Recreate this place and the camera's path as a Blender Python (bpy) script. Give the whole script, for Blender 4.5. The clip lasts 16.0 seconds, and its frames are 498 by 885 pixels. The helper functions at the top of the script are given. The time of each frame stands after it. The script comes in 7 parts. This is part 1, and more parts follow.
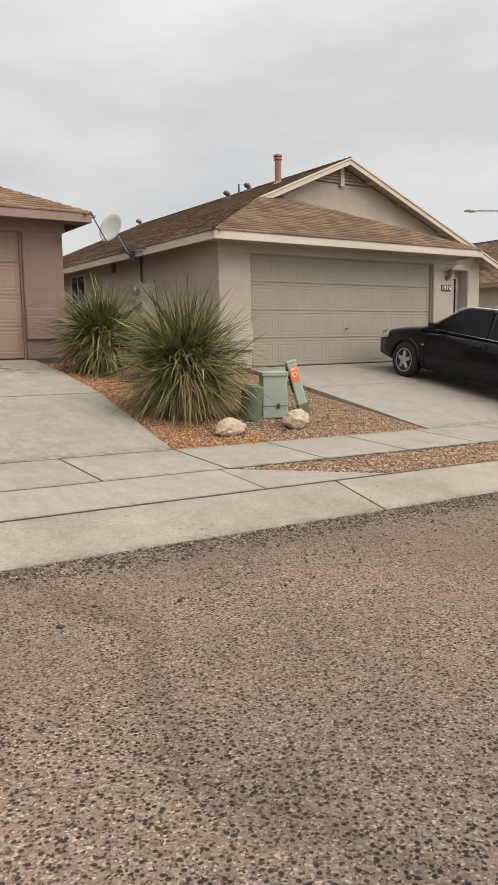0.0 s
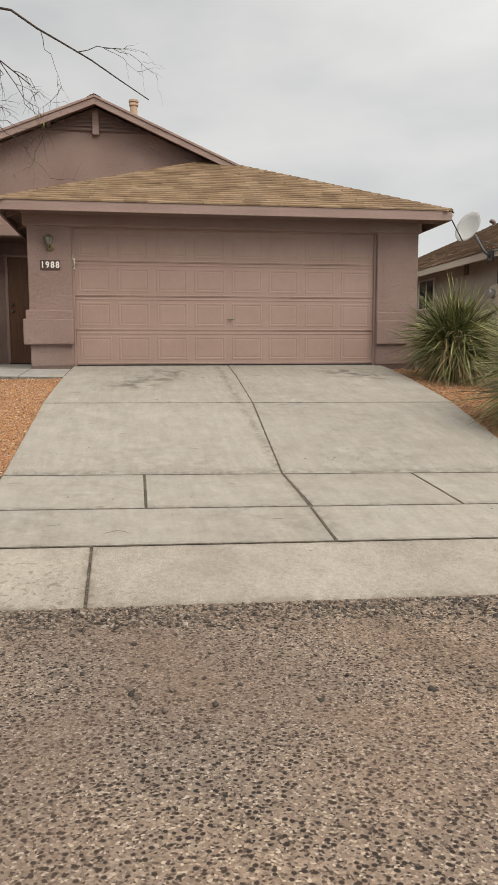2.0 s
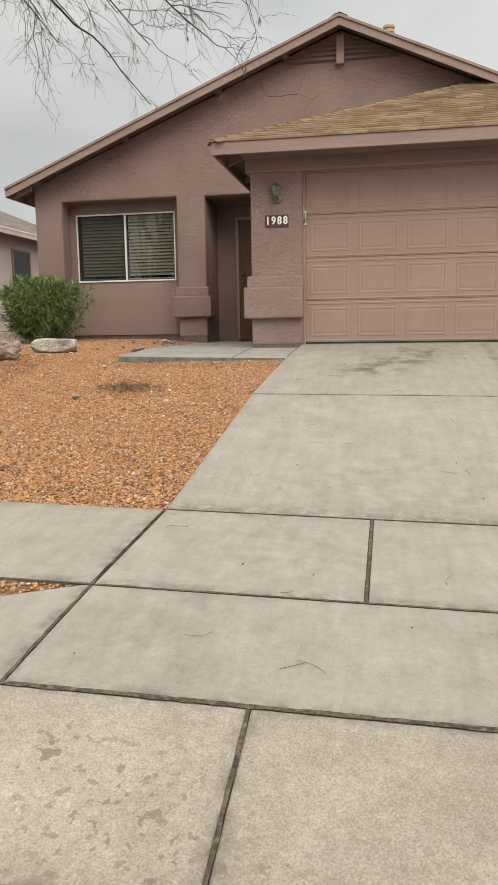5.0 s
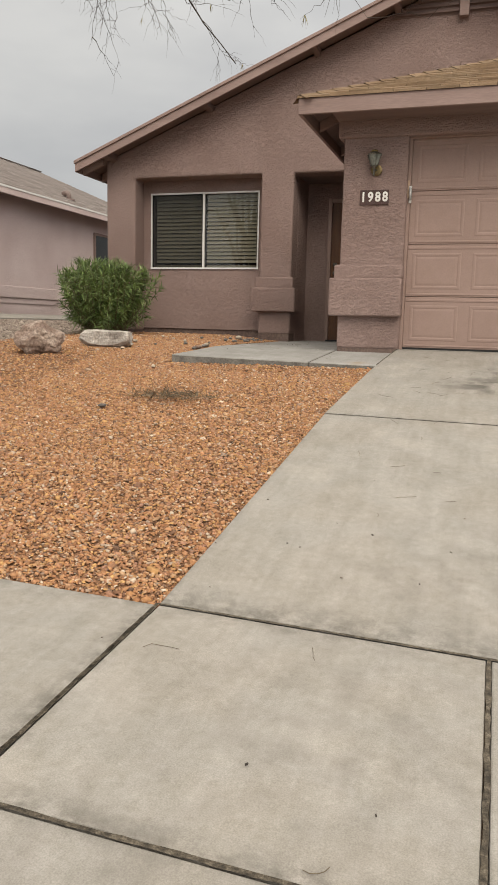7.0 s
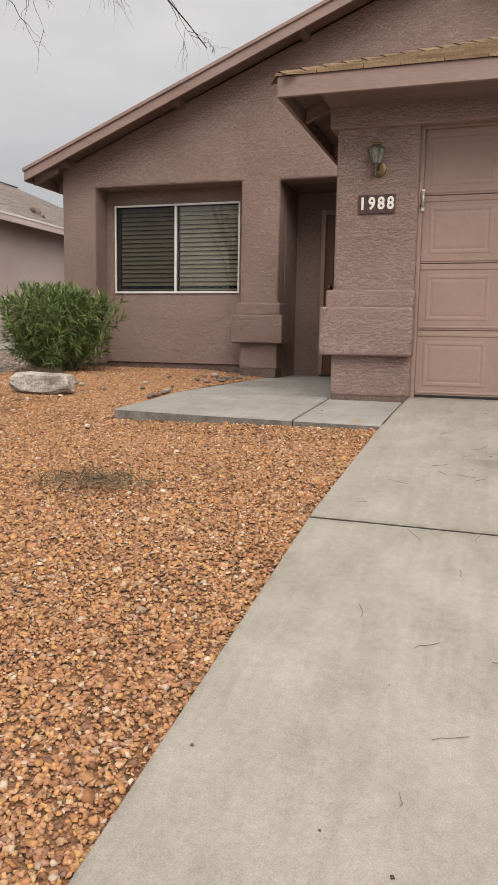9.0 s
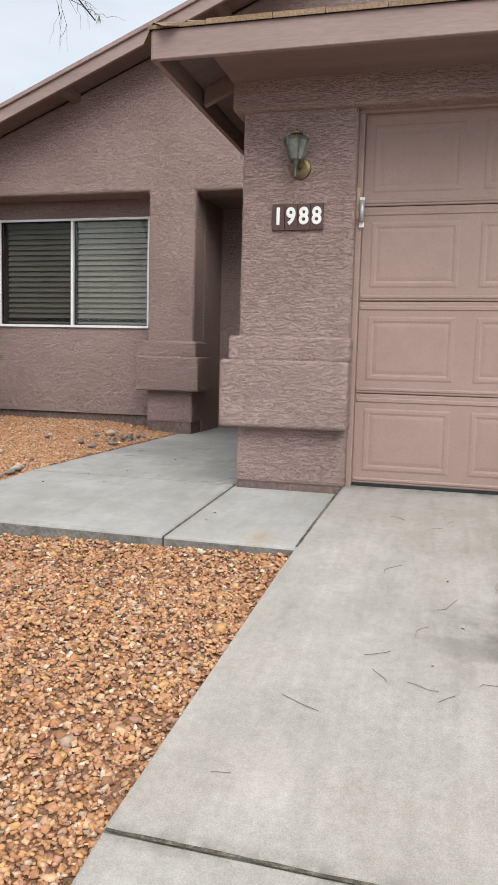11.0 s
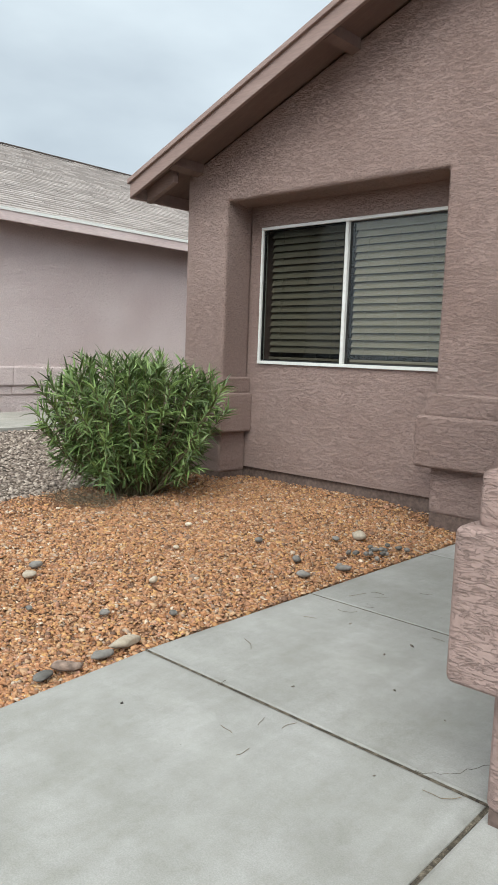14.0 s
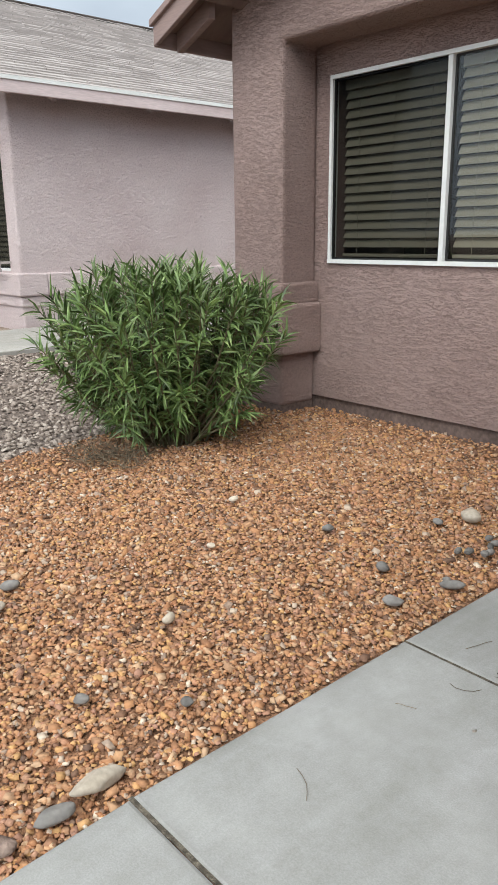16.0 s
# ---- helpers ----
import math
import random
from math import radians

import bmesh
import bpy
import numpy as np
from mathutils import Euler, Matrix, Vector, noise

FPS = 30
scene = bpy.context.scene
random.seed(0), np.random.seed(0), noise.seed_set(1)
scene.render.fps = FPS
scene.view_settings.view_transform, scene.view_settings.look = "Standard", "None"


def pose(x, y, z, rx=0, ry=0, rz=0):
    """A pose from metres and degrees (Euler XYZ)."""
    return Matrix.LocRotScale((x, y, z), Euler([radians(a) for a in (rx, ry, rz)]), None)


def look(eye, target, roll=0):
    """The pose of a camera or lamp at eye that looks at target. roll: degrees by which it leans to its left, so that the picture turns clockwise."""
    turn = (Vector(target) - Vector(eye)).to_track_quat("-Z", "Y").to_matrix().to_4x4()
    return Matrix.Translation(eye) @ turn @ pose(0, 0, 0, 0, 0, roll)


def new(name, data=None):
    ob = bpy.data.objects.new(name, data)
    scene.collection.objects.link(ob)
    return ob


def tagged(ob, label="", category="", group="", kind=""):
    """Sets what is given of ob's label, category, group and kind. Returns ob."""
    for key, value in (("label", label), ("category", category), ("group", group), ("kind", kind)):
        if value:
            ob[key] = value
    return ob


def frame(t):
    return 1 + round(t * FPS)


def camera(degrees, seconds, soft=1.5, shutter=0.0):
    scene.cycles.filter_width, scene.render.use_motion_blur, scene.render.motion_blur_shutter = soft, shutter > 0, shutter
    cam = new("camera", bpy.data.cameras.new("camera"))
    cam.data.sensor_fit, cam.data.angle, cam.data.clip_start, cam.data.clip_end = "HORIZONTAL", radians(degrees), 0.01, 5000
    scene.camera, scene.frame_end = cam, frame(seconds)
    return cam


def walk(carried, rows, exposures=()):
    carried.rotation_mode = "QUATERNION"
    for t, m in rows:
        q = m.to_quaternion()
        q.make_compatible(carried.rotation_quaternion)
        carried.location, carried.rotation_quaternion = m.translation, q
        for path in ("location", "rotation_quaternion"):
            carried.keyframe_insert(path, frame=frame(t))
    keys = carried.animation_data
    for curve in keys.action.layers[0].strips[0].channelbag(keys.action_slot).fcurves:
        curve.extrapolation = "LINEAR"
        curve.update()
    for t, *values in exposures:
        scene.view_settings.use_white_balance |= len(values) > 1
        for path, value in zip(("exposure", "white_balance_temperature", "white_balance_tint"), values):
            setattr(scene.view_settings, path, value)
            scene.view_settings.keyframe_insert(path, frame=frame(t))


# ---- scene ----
cam = camera(36.9, 16.0)
PATH = [
    (0, (0.941, -12.998, 1.377), (2.031, -11.343, 1.108), -0.9),
    (0.5, (0.951, -12.878, 1.347), (1.823, -11.096, 1.089), -1.0),
    (1, (0.894, -12.693, 1.339), (1.572, -10.828, 1.09), -0.8),
    (1.5, (0.879, -12.505, 1.327), (1.357, -10.578, 1.087), -0.6),
    (2, (0.936, -12.253, 1.348), (1.23, -10.29, 1.106), -0.1),
    (2.5, (0.973, -11.962, 1.33), (1.103, -9.981, 1.085), -0.1),
    (3, (0.942, -11.602, 1.336), (0.967, -9.62, 1.072), -0.8),
    (3.5, (1.005, -11.238, 1.328), (0.914, -9.261, 1.037), -1.1),
    (4, (1.05, -10.81, 1.328), (0.825, -8.846, 1.024), -1.2),
    (4.2, (1.044, -10.612, 1.331), (0.789, -8.652, 1.028), -1.2),
    (6.3, (1.097, -8.776, 1.382), (0.576, -6.871, 1.066), 0.6),
    (6.5, (1.034, -8.627, 1.358), (0.493, -6.727, 1.044), 0.9),
    (7, (0.92, -8.193, 1.364), (0.319, -6.312, 1.047), 1.4),
    (7.5, (0.863, -7.738, 1.453), (0.213, -5.874, 1.131), 1.9),
    (8, (0.743, -7.308, 1.49), (0.073, -5.45, 1.176), 1.9),
    (8.5, (0.642, -6.866, 1.534), (0.0, -4.994, 1.247), 1.1),
    (9, (0.601, -6.38, 1.573), (-0.004, -4.493, 1.301), 1.0),
    (9.5, (0.532, -5.85, 1.605), (-0.023, -3.945, 1.35), 1.1),
    (10, (0.538, -5.34, 1.629), (0.031, -3.419, 1.4), 1.4),
    (10.2, (0.544, -5.157, 1.667), (0.051, -3.232, 1.446), 1.6),
    (12.3, (0.438, -3.219, 1.997), (-0.291, -1.366, 1.811), 0.7),
    (12.5, (0.4, -3.021, 2.006), (-0.422, -1.208, 1.806), 1.0),
    (13, (0.296, -2.618, 2.104), (-0.803, -0.962, 1.884), 1.3),
    (13.5, (0.143, -2.233, 2.191), (-1.11, -0.689, 1.971), 1.0),
    (14, (0.044, -1.834, 2.25), (-1.3, -0.37, 2.019), 2.1),
    (14.5, (-0.115, -1.484, 2.297), (-1.556, -0.122, 2.033), 2.4),
    (15, (-0.336, -1.236, 2.323), (-1.822, 0.058, 1.977), 1.4),
    (15.5, (-0.606, -0.955, 2.344), (-2.129, 0.267, 1.915), 0.6),
    (16, (-0.843, -0.761, 2.363), (-2.294, 0.509, 1.832), -0.6),
]
LIGHT = [(0.0, -0.18, 7200, 10), (2.5, -0.22, 7300, 10), (4.0, -0.12, 7300, 9), (6.5, -0.19, 7350, 10), (8.5, -0.24, 7350, 12), (9.0, -0.18, 7250, 13), (10.0, -0.02, 6450, 12), (12.5, 0.36, 6300, 3), (13.5, 0.24, 6250, 2), (14.5, 0.22, 6250, 3), (16.0, 0.25, 6150, 5)]
walk(cam, [(t, look(eye, target, roll)) for t, eye, target, roll in PATH], LIGHT)

# ---------------------------------------------------------------- light
world = bpy.data.worlds.new("overcast_sky")
scene.world = world
world.use_nodes = True
wn, wl = world.node_tree.nodes, world.node_tree.links
wn.clear()
w_out = wn.new("ShaderNodeOutputWorld")
w_bg = wn.new("ShaderNodeBackground")
w_sky = wn.new("ShaderNodeTexSky")
w_sky.sky_type, w_sky.sun_disc = "NISHITA", False
w_sky.sun_elevation, w_sky.sun_rotation = radians(42), radians(150)
w_co = wn.new("ShaderNodeTexCoord")
w_sep = wn.new("ShaderNodeSeparateXYZ")
wl.new(w_co.outputs["Generated"], w_sep.inputs[0])
w_grad = wn.new("ShaderNodeValToRGB")
w_grad.color_ramp.elements[0].position, w_grad.color_ramp.elements[0].color = 0.0, (0.70, 0.75, 0.82, 1)
w_grad.color_ramp.elements[1].position, w_grad.color_ramp.elements[1].color = 1.0, (2.2, 2.15, 2.08, 1)
w_mid = w_grad.color_ramp.elements.new(0.42)
w_mid.color = (0.79, 0.835, 0.905, 1)
wl.new(w_sep.outputs["Z"], w_grad.inputs[0])
w_map = wn.new("ShaderNodeMapping")
w_map.inputs["Scale"].default_value = (1, 1, 2.6)
wl.new(w_co.outputs["Generated"], w_map.inputs[0])
w_noise = wn.new("ShaderNodeTexNoise")
w_noise.inputs["Scale"].default_value, w_noise.inputs["Detail"].default_value = 2.6, 5
wl.new(w_map.outputs[0], w_noise.inputs["Vector"])
w_cl = wn.new("ShaderNodeValToRGB")
w_cl.color_ramp.elements[0].position, w_cl.color_ramp.elements[0].color = 0.36, (0.84, 0.85, 0.87, 1)
w_cl.color_ramp.elements[1].position, w_cl.color_ramp.elements[1].color = 0.66, (1.1, 1.1, 1.09, 1)
wl.new(w_noise.outputs[0], w_cl.inputs[0])
w_mul = wn.new("ShaderNodeMixRGB")
w_mul.blend_type, w_mul.inputs[0].default_value = "MULTIPLY", 1.0
wl.new(w_grad.outputs[0], w_mul.inputs[1])
wl.new(w_cl.outputs[0], w_mul.inputs[2])
# the cloud is thinner, and brighter, on the sun's side
w_side = wn.new("ShaderNodeMapRange")
w_side.inputs["From Min"].default_value, w_side.inputs["From Max"].default_value = -0.9, 0.9
w_side.inputs["To Min"].default_value, w_side.inputs["To Max"].default_value = 0.80, 1.22
wl.new(w_sep.outputs["X"], w_side.inputs[0])
w_east = wn.new("ShaderNodeMixRGB")
w_east.blend_type, w_east.inputs[0].default_value = "MULTIPLY", 1.0
wl.new(w_mul.outputs[0], w_east.inputs[1])
wl.new(w_side.outputs[0], w_east.inputs[2])
w_south = wn.new("ShaderNodeMapRange")
w_south.inputs["From Min"].default_value, w_south.inputs["From Max"].default_value = 0.35, -0.95
w_south.inputs["To Min"].default_value, w_south.inputs["To Max"].default_value = 1.0, 1.75
wl.new(w_sep.outputs["Y"], w_south.inputs[0])
w_glow = wn.new("ShaderNodeMixRGB")
w_glow.blend_type, w_glow.inputs[0].default_value = "MULTIPLY", 1.0
wl.new(w_east.outputs[0], w_glow.inputs[1])
wl.new(w_south.outputs[0], w_glow.inputs[2])
w_sc = wn.new("ShaderNodeMixRGB")
w_sc.blend_type, w_sc.inputs[0].default_value, w_sc.inputs[2].default_value = "MULTIPLY", 1.0, (0.1, 0.1, 0.1, 1)
wl.new(w_sky.outputs[0], w_sc.inputs[1])
w_mix = wn.new("ShaderNodeMixRGB")
w_mix.inputs[0].default_value = 0.93
wl.new(w_sc.outputs[0], w_mix.inputs[1])
wl.new(w_glow.outputs[0], w_mix.inputs[2])
wl.new(w_mix.outputs[0], w_bg.inputs[0])
w_bg.inputs[1].default_value = 1.0
wl.new(w_bg.outputs[0], w_out.inputs[0])

sun = new("sun", bpy.data.lights.new("sun", "SUN"))
sun.data.energy, sun.data.angle, sun.data.color = 2.0, radians(38), (1.0, 0.95, 0.88)
sun.matrix_basis = look((12, -21, 22), (0, 0, 0))

# ---------------------------------------------------------------- materials


def mat(name, cols, scale=3.0, fine=40.0, rough=0.85, bump=0.3, dist=0.004, stretch=(1, 1, 1), vary="", spread=0.25,
        metal=0.0, fine_mix=0.35, bump_scale=None, spec=0.4, smooth_bump=False, coat=0.0):
    """A two-scale noise material: cols are run through by the coarse noise, darkened and lightened by the fine one."""
    m = bpy.data.materials.new(name)
    m.use_nodes = True
    n, l = m.node_tree.nodes, m.node_tree.links
    bsdf = n["Principled BSDF"]
    bsdf.inputs["Roughness"].default_value, bsdf.inputs["Metallic"].default_value = rough, metal
    bsdf.inputs["Specular IOR Level"].default_value = spec
    bsdf.inputs["Coat Weight"].default_value = coat
    geo = n.new("ShaderNodeNewGeometry")
    mp = n.new("ShaderNodeMapping")
    mp.inputs["Scale"].default_value = stretch
    l.new(geo.outputs["Position"], mp.inputs[0])
    big = n.new("ShaderNodeTexNoise")
    big.inputs["Scale"].default_value, big.inputs["Detail"].default_value = scale, 6
    l.new(mp.outputs[0], big.inputs["Vector"])
    ramp = n.new("ShaderNodeValToRGB")
    e = ramp.color_ramp.elements
    e[0].position, e[0].color = 0.3, (*cols[0], 1)
    e[1].position, e[1].color = 0.7, (*cols[-1], 1)
    for i, c in enumerate(cols[1:-1]):
        e.new(0.3 + 0.4 * (i + 1) / (len(cols) - 1)).color = (*c, 1)
    l.new(big.outputs[0], ramp.inputs[0])
    small = n.new("ShaderNodeTexNoise")
    small.inputs["Scale"].default_value, small.inputs["Detail"].default_value = fine, 4
    l.new(mp.outputs[0], small.inputs["Vector"])
    fr = n.new("ShaderNodeValToRGB")
    fr.color_ramp.elements[0].position, fr.color_ramp.elements[0].color = 0.3, (1 - fine_mix,) * 3 + (1,)
    fr.color_ramp.elements[1].position, fr.color_ramp.elements[1].color = 0.7, (1 + fine_mix * 0.6,) * 3 + (1,)
    l.new(small.outputs[0], fr.inputs[0])
    mul = n.new("ShaderNodeMixRGB")
    mul.blend_type, mul.inputs[0].default_value = "MULTIPLY", 1.0
    l.new(ramp.outputs[0], mul.inputs[1])
    l.new(fr.outputs[0], mul.inputs[2])
    last = mul.outputs[0]
    if vary:
        rnd = n.new("ShaderNodeObjectInfo").outputs["Random"] if vary == "object" else geo.outputs["Random Per Island"]
        mr = n.new("ShaderNodeMapRange")
        mr.inputs["To Min"].default_value, mr.inputs["To Max"].default_value = 1 - spread, 1 + spread
        l.new(rnd, mr.inputs[0])
        hsv = n.new("ShaderNodeHueSaturation")
        l.new(mr.outputs[0], hsv.inputs["Value"])
        l.new(last, hsv.inputs["Color"])
        last = hsv.outputs[0]
    l.new(last, bsdf.inputs["Base Color"])
    if bump:
        b = n.new("ShaderNodeBump")
        b.inputs["Strength"].default_value, b.inputs["Distance"].default_value = bump, dist
        src = small.outputs[0]
        if bump_scale:
            bs = n.new("ShaderNodeTexNoise")
            bs.inputs["Scale"].default_value, bs.inputs["Detail"].default_value = bump_scale, 5
            l.new(mp.outputs[0], bs.inputs["Vector"])
            src = bs.outputs[0]
        l.new(src, b.inputs["Height"])
        l.new(b.outputs[0], bsdf.inputs["Normal"])
    return m


def stucco(name, dark, light):
    """Skip-trowelled stucco: flat plaster skins torn along their lower edges, lying crosswise, in a painted coat."""
    m = mat(name, [dark, [(a + b) / 2 for a, b in zip(dark, light)], light], 1.1, 60, 0.92, 0, fine_mix=0.10, spec=0.2)
    n, l = m.node_tree.nodes, m.node_tree.links
    geo = n.new("ShaderNodeNewGeometry")
    mp = n.new("ShaderNodeMapping")
    mp.inputs["Scale"].default_value = (17, 17, 74)
    l.new(geo.outputs["Position"], mp.inputs[0])
    a = n.new("ShaderNodeTexNoise")
    a.inputs["Scale"].default_value, a.inputs["Detail"].default_value, a.inputs["Distortion"].default_value = 1.15, 5, 1.2
    l.new(mp.outputs[0], a.inputs["Vector"])
    r = n.new("ShaderNodeValToRGB")
    r.color_ramp.elements[0].position, r.color_ramp.elements[1].position = 0.40, 0.48
    l.new(a.outputs[0], r.inputs[0])
    f = n.new("ShaderNodeTexNoise")
    f.inputs["Scale"].default_value, f.inputs["Detail"].default_value = 150, 3
    l.new(geo.outputs["Position"], f.inputs["Vector"])
    # thin torn creases that run crosswise between the skins
    mc = n.new("ShaderNodeMapping")
    mc.inputs["Scale"].default_value = (10, 10, 44)
    l.new(geo.outputs["Position"], mc.inputs[0])
    cn = n.new("ShaderNodeTexNoise")
    cn.inputs["Scale"].default_value, cn.inputs["Detail"].default_value, cn.inputs["Distortion"].default_value = 1.3, 3, 1.6
    l.new(mc.outputs[0], cn.inputs["Vector"])
    off = n.new("ShaderNodeMath")
    off.operation = "SUBTRACT"
    off.inputs[1].default_value = 0.5
    l.new(cn.outputs[0], off.inputs[0])
    ab = n.new("ShaderNodeMath")
    ab.operation = "ABSOLUTE"
    l.new(off.outputs[0], ab.inputs[0])
    crease = n.new("ShaderNodeMapRange")
    crease.inputs["From Min"].default_value, crease.inputs["From Max"].default_value = 0.002, 0.026
    l.new(ab.outputs[0], crease.inputs[0])
    both = n.new("ShaderNodeMath")
    both.operation = "MULTIPLY_ADD"
    both.inputs[1].default_value = 0.55
    l.new(crease.outputs[0], both.inputs[0])
    l.new(r.outputs[0], both.inputs[2])
    b1 = n.new("ShaderNodeBump")
    b1.inputs["Strength"].default_value, b1.inputs["Distance"].default_value = 0.75, 0.011
    l.new(both.outputs[0], b1.inputs["Height"])
    b2 = n.new("ShaderNodeBump")
    b2.inputs["Strength"].default_value, b2.inputs["Distance"].default_value = 0.5, 0.004
    l.new(f.outputs[0], b2.inputs["Height"])
    l.new(b1.outputs[0], b2.inputs["Normal"])
    l.new(b2.outputs[0], n["Principled BSDF"].inputs["Normal"])
    return m


def asphalt_material():
    """Worn chip seal: tan and grey chips in a dusty binder, pitted where chips are gone, with dusty and tarry patches."""
    m = bpy.data.materials.new("chip_seal")
    m.use_nodes = True
    n, l = m.node_tree.nodes, m.node_tree.links
    bsdf = n["Principled BSDF"]
    bsdf.inputs["Roughness"].default_value, bsdf.inputs["Specular IOR Level"].default_value = 0.9, 0.25
    geo = n.new("ShaderNodeNewGeometry")
    warp = n.new("ShaderNodeTexNoise")
    warp.inputs["Scale"].default_value = 30
    l.new(geo.outputs["Position"], warp.inputs["Vector"])
    add = n.new("ShaderNodeMixRGB")
    add.blend_type, add.inputs[0].default_value = "ADD", 0.008
    l.new(geo.outputs["Position"], add.inputs[1])
    l.new(warp.outputs["Color"], add.inputs[2])
    v = n.new("ShaderNodeTexVoronoi")
    v.inputs["Scale"].default_value = 118
    l.new(add.outputs[0], v.inputs["Vector"])
    chip = n.new("ShaderNodeSeparateColor")
    l.new(v.outputs["Color"], chip.inputs[0])
    ramp = n.new("ShaderNodeValToRGB")
    e = ramp.color_ramp.elements
    ramp.color_ramp.interpolation = "LINEAR"
    e[0].position, e[0].color = 0.0, (0.03, 0.025, 0.022, 1)
    e[1].position, e[1].color = 1.0, (0.43, 0.375, 0.315, 1)
    for p, c in ((0.10, (0.065, 0.050, 0.042)), (0.22, (0.150, 0.117, 0.096)), (0.6, (0.205, 0.162, 0.132)), (0.88, (0.265, 0.217, 0.177))):
        e.new(p).color = (*c, 1)
    l.new(chip.outputs[0], ramp.inputs[0])
    v2 = n.new("ShaderNodeTexVoronoi")
    v2.inputs["Scale"].default_value = 40
    l.new(add.outputs[0], v2.inputs["Vector"])
    pick = n.new("ShaderNodeSeparateColor")
    l.new(v2.outputs["Color"], pick.inputs[0])
    few = n.new("ShaderNodeMapRange")
    few.inputs["From Min"].default_value, few.inputs["From Max"].default_value = 0.70, 0.62
    l.new(pick.outputs[1], few.inputs[0])
    pit = n.new("ShaderNodeMapRange")
    pit.inputs["From Min"].default_value, pit.inputs["From Max"].default_value = 0.40, 0.27
    l.new(v2.outputs["Distance"], pit.inputs[0])
    pm = n.new("ShaderNodeMath")
    pm.operation = "MULTIPLY"
    l.new(few.outputs[0], pm.inputs[0])
    l.new(pit.outputs[0], pm.inputs[1])
    pitted = n.new("ShaderNodeMixRGB")
    pitted.inputs[2].default_value = (0.026, 0.021, 0.018, 1)
    l.new(pm.outputs[0], pitted.inputs[0])
    l.new(ramp.outputs[0], pitted.inputs[1])
    big = n.new("ShaderNodeTexNoise")
    big.inputs["Scale"].default_value, big.inputs["Detail"].default_value = 0.55, 6
    l.new(geo.outputs["Position"], big.inputs["Vector"])
    br = n.new("ShaderNodeValToRGB")
    br.color_ramp.elements[0].position, br.color_ramp.elements[0].color = 0.38, (0.80, 0.80, 0.82, 1)
    br.color_ramp.elements[1].position, br.color_ramp.elements[1].color = 0.66, (1.14, 1.08, 1.03, 1)
    l.new(big.outputs[0], br.inputs[0])
    mul = n.new("ShaderNodeMixRGB")
    mul.blend_type, mul.inputs[0].default_value = "MULTIPLY", 1.0
    l.new(pitted.outputs[0], mul.inputs[1])
    l.new(br.outputs[0], mul.inputs[2])
    # red-brown dust gathers in patches along the gutter
    sep = n.new("ShaderNodeSeparateXYZ")
    l.new(geo.outputs["Position"], sep.inputs[0])
    band = n.new("ShaderNodeMapRange")
    band.inputs["From Min"].default_value, band.inputs["From Max"].default_value = -12.2, -9.2
    l.new(sep.outputs["Y"], band.inputs[0])
    dn = n.new("ShaderNodeTexNoise")
    dn.inputs["Scale"].default_value, dn.inputs["Detail"].default_value = 1.3, 7
    l.new(geo.outputs["Position"], dn.inputs["Vector"])
    dr = n.new("ShaderNodeMapRange")
    dr.inputs["From Min"].default_value, dr.inputs["From Max"].default_value = 0.42, 0.7
    l.new(dn.outputs[0], dr.inputs[0])
    dm = n.new("ShaderNodeMath")
    dm.operation = "MULTIPLY"
    l.new(band.outputs[0], dm.inputs[0])
    l.new(dr.outputs[0], dm.inputs[1])
    dust = n.new("ShaderNodeMixRGB")
    dust.inputs[2].default_value = (0.18, 0.12, 0.088, 1)
    thin = n.new("ShaderNodeMath")
    thin.operation = "MULTIPLY"
    thin.inputs[1].default_value = 0.5
    l.new(dm.outputs[0], thin.inputs[0])
    l.new(thin.outputs[0], dust.inputs[0])
    l.new(mul.outputs[0], dust.inputs[1])
    # two wandering tarry cracks in the road
    wv = n.new("ShaderNodeTexNoise")
    wv.inputs["Scale"].default_value, wv.inputs["Detail"].default_value = 0.8, 3
    l.new(geo.outputs["Position"], wv.inputs["Vector"])
    cx = n.new("ShaderNodeMath")
    cx.operation = "MULTIPLY_ADD"
    cx.inputs[1].default_value = 1.6
    l.new(wv.outputs[0], cx.inputs[0])
    l.new(sep.outputs["X"], cx.inputs[2])
    cd = n.new("ShaderNodeMath")
    cd.operation = "SUBTRACT"
    cd.inputs[1].default_value = 3.1
    l.new(cx.outputs[0], cd.inputs[0])
    ca = n.new("ShaderNodeMath")
    ca.operation = "ABSOLUTE"
    l.new(cd.outputs[0], ca.inputs[0])
    cr = n.new("ShaderNodeMapRange")
    cr.inputs["From Min"].default_value, cr.inputs["From Max"].default_value = 0.02, 0.16
    cr.inputs["To Min"].default_value, cr.inputs["To Max"].default_value = 0.78, 1.0
    l.new(ca.outputs[0], cr.inputs[0])
    tar = n.new("ShaderNodeMixRGB")
    tar.blend_type, tar.inputs[0].default_value = "MULTIPLY", 1.0
    l.new(dust.outputs[0], tar.inputs[1])
    l.new(cr.outputs[0], tar.inputs[2])
    l.new(tar.outputs[0], bsdf.inputs["Base Color"])
    b = n.new("ShaderNodeBump")
    b.inputs["Strength"].default_value, b.inputs["Distance"].default_value = 1.0, 0.016
    l.new(pitted.outputs[0], b.inputs["Height"])
    l.new(b.outputs[0], bsdf.inputs["Normal"])
    return m


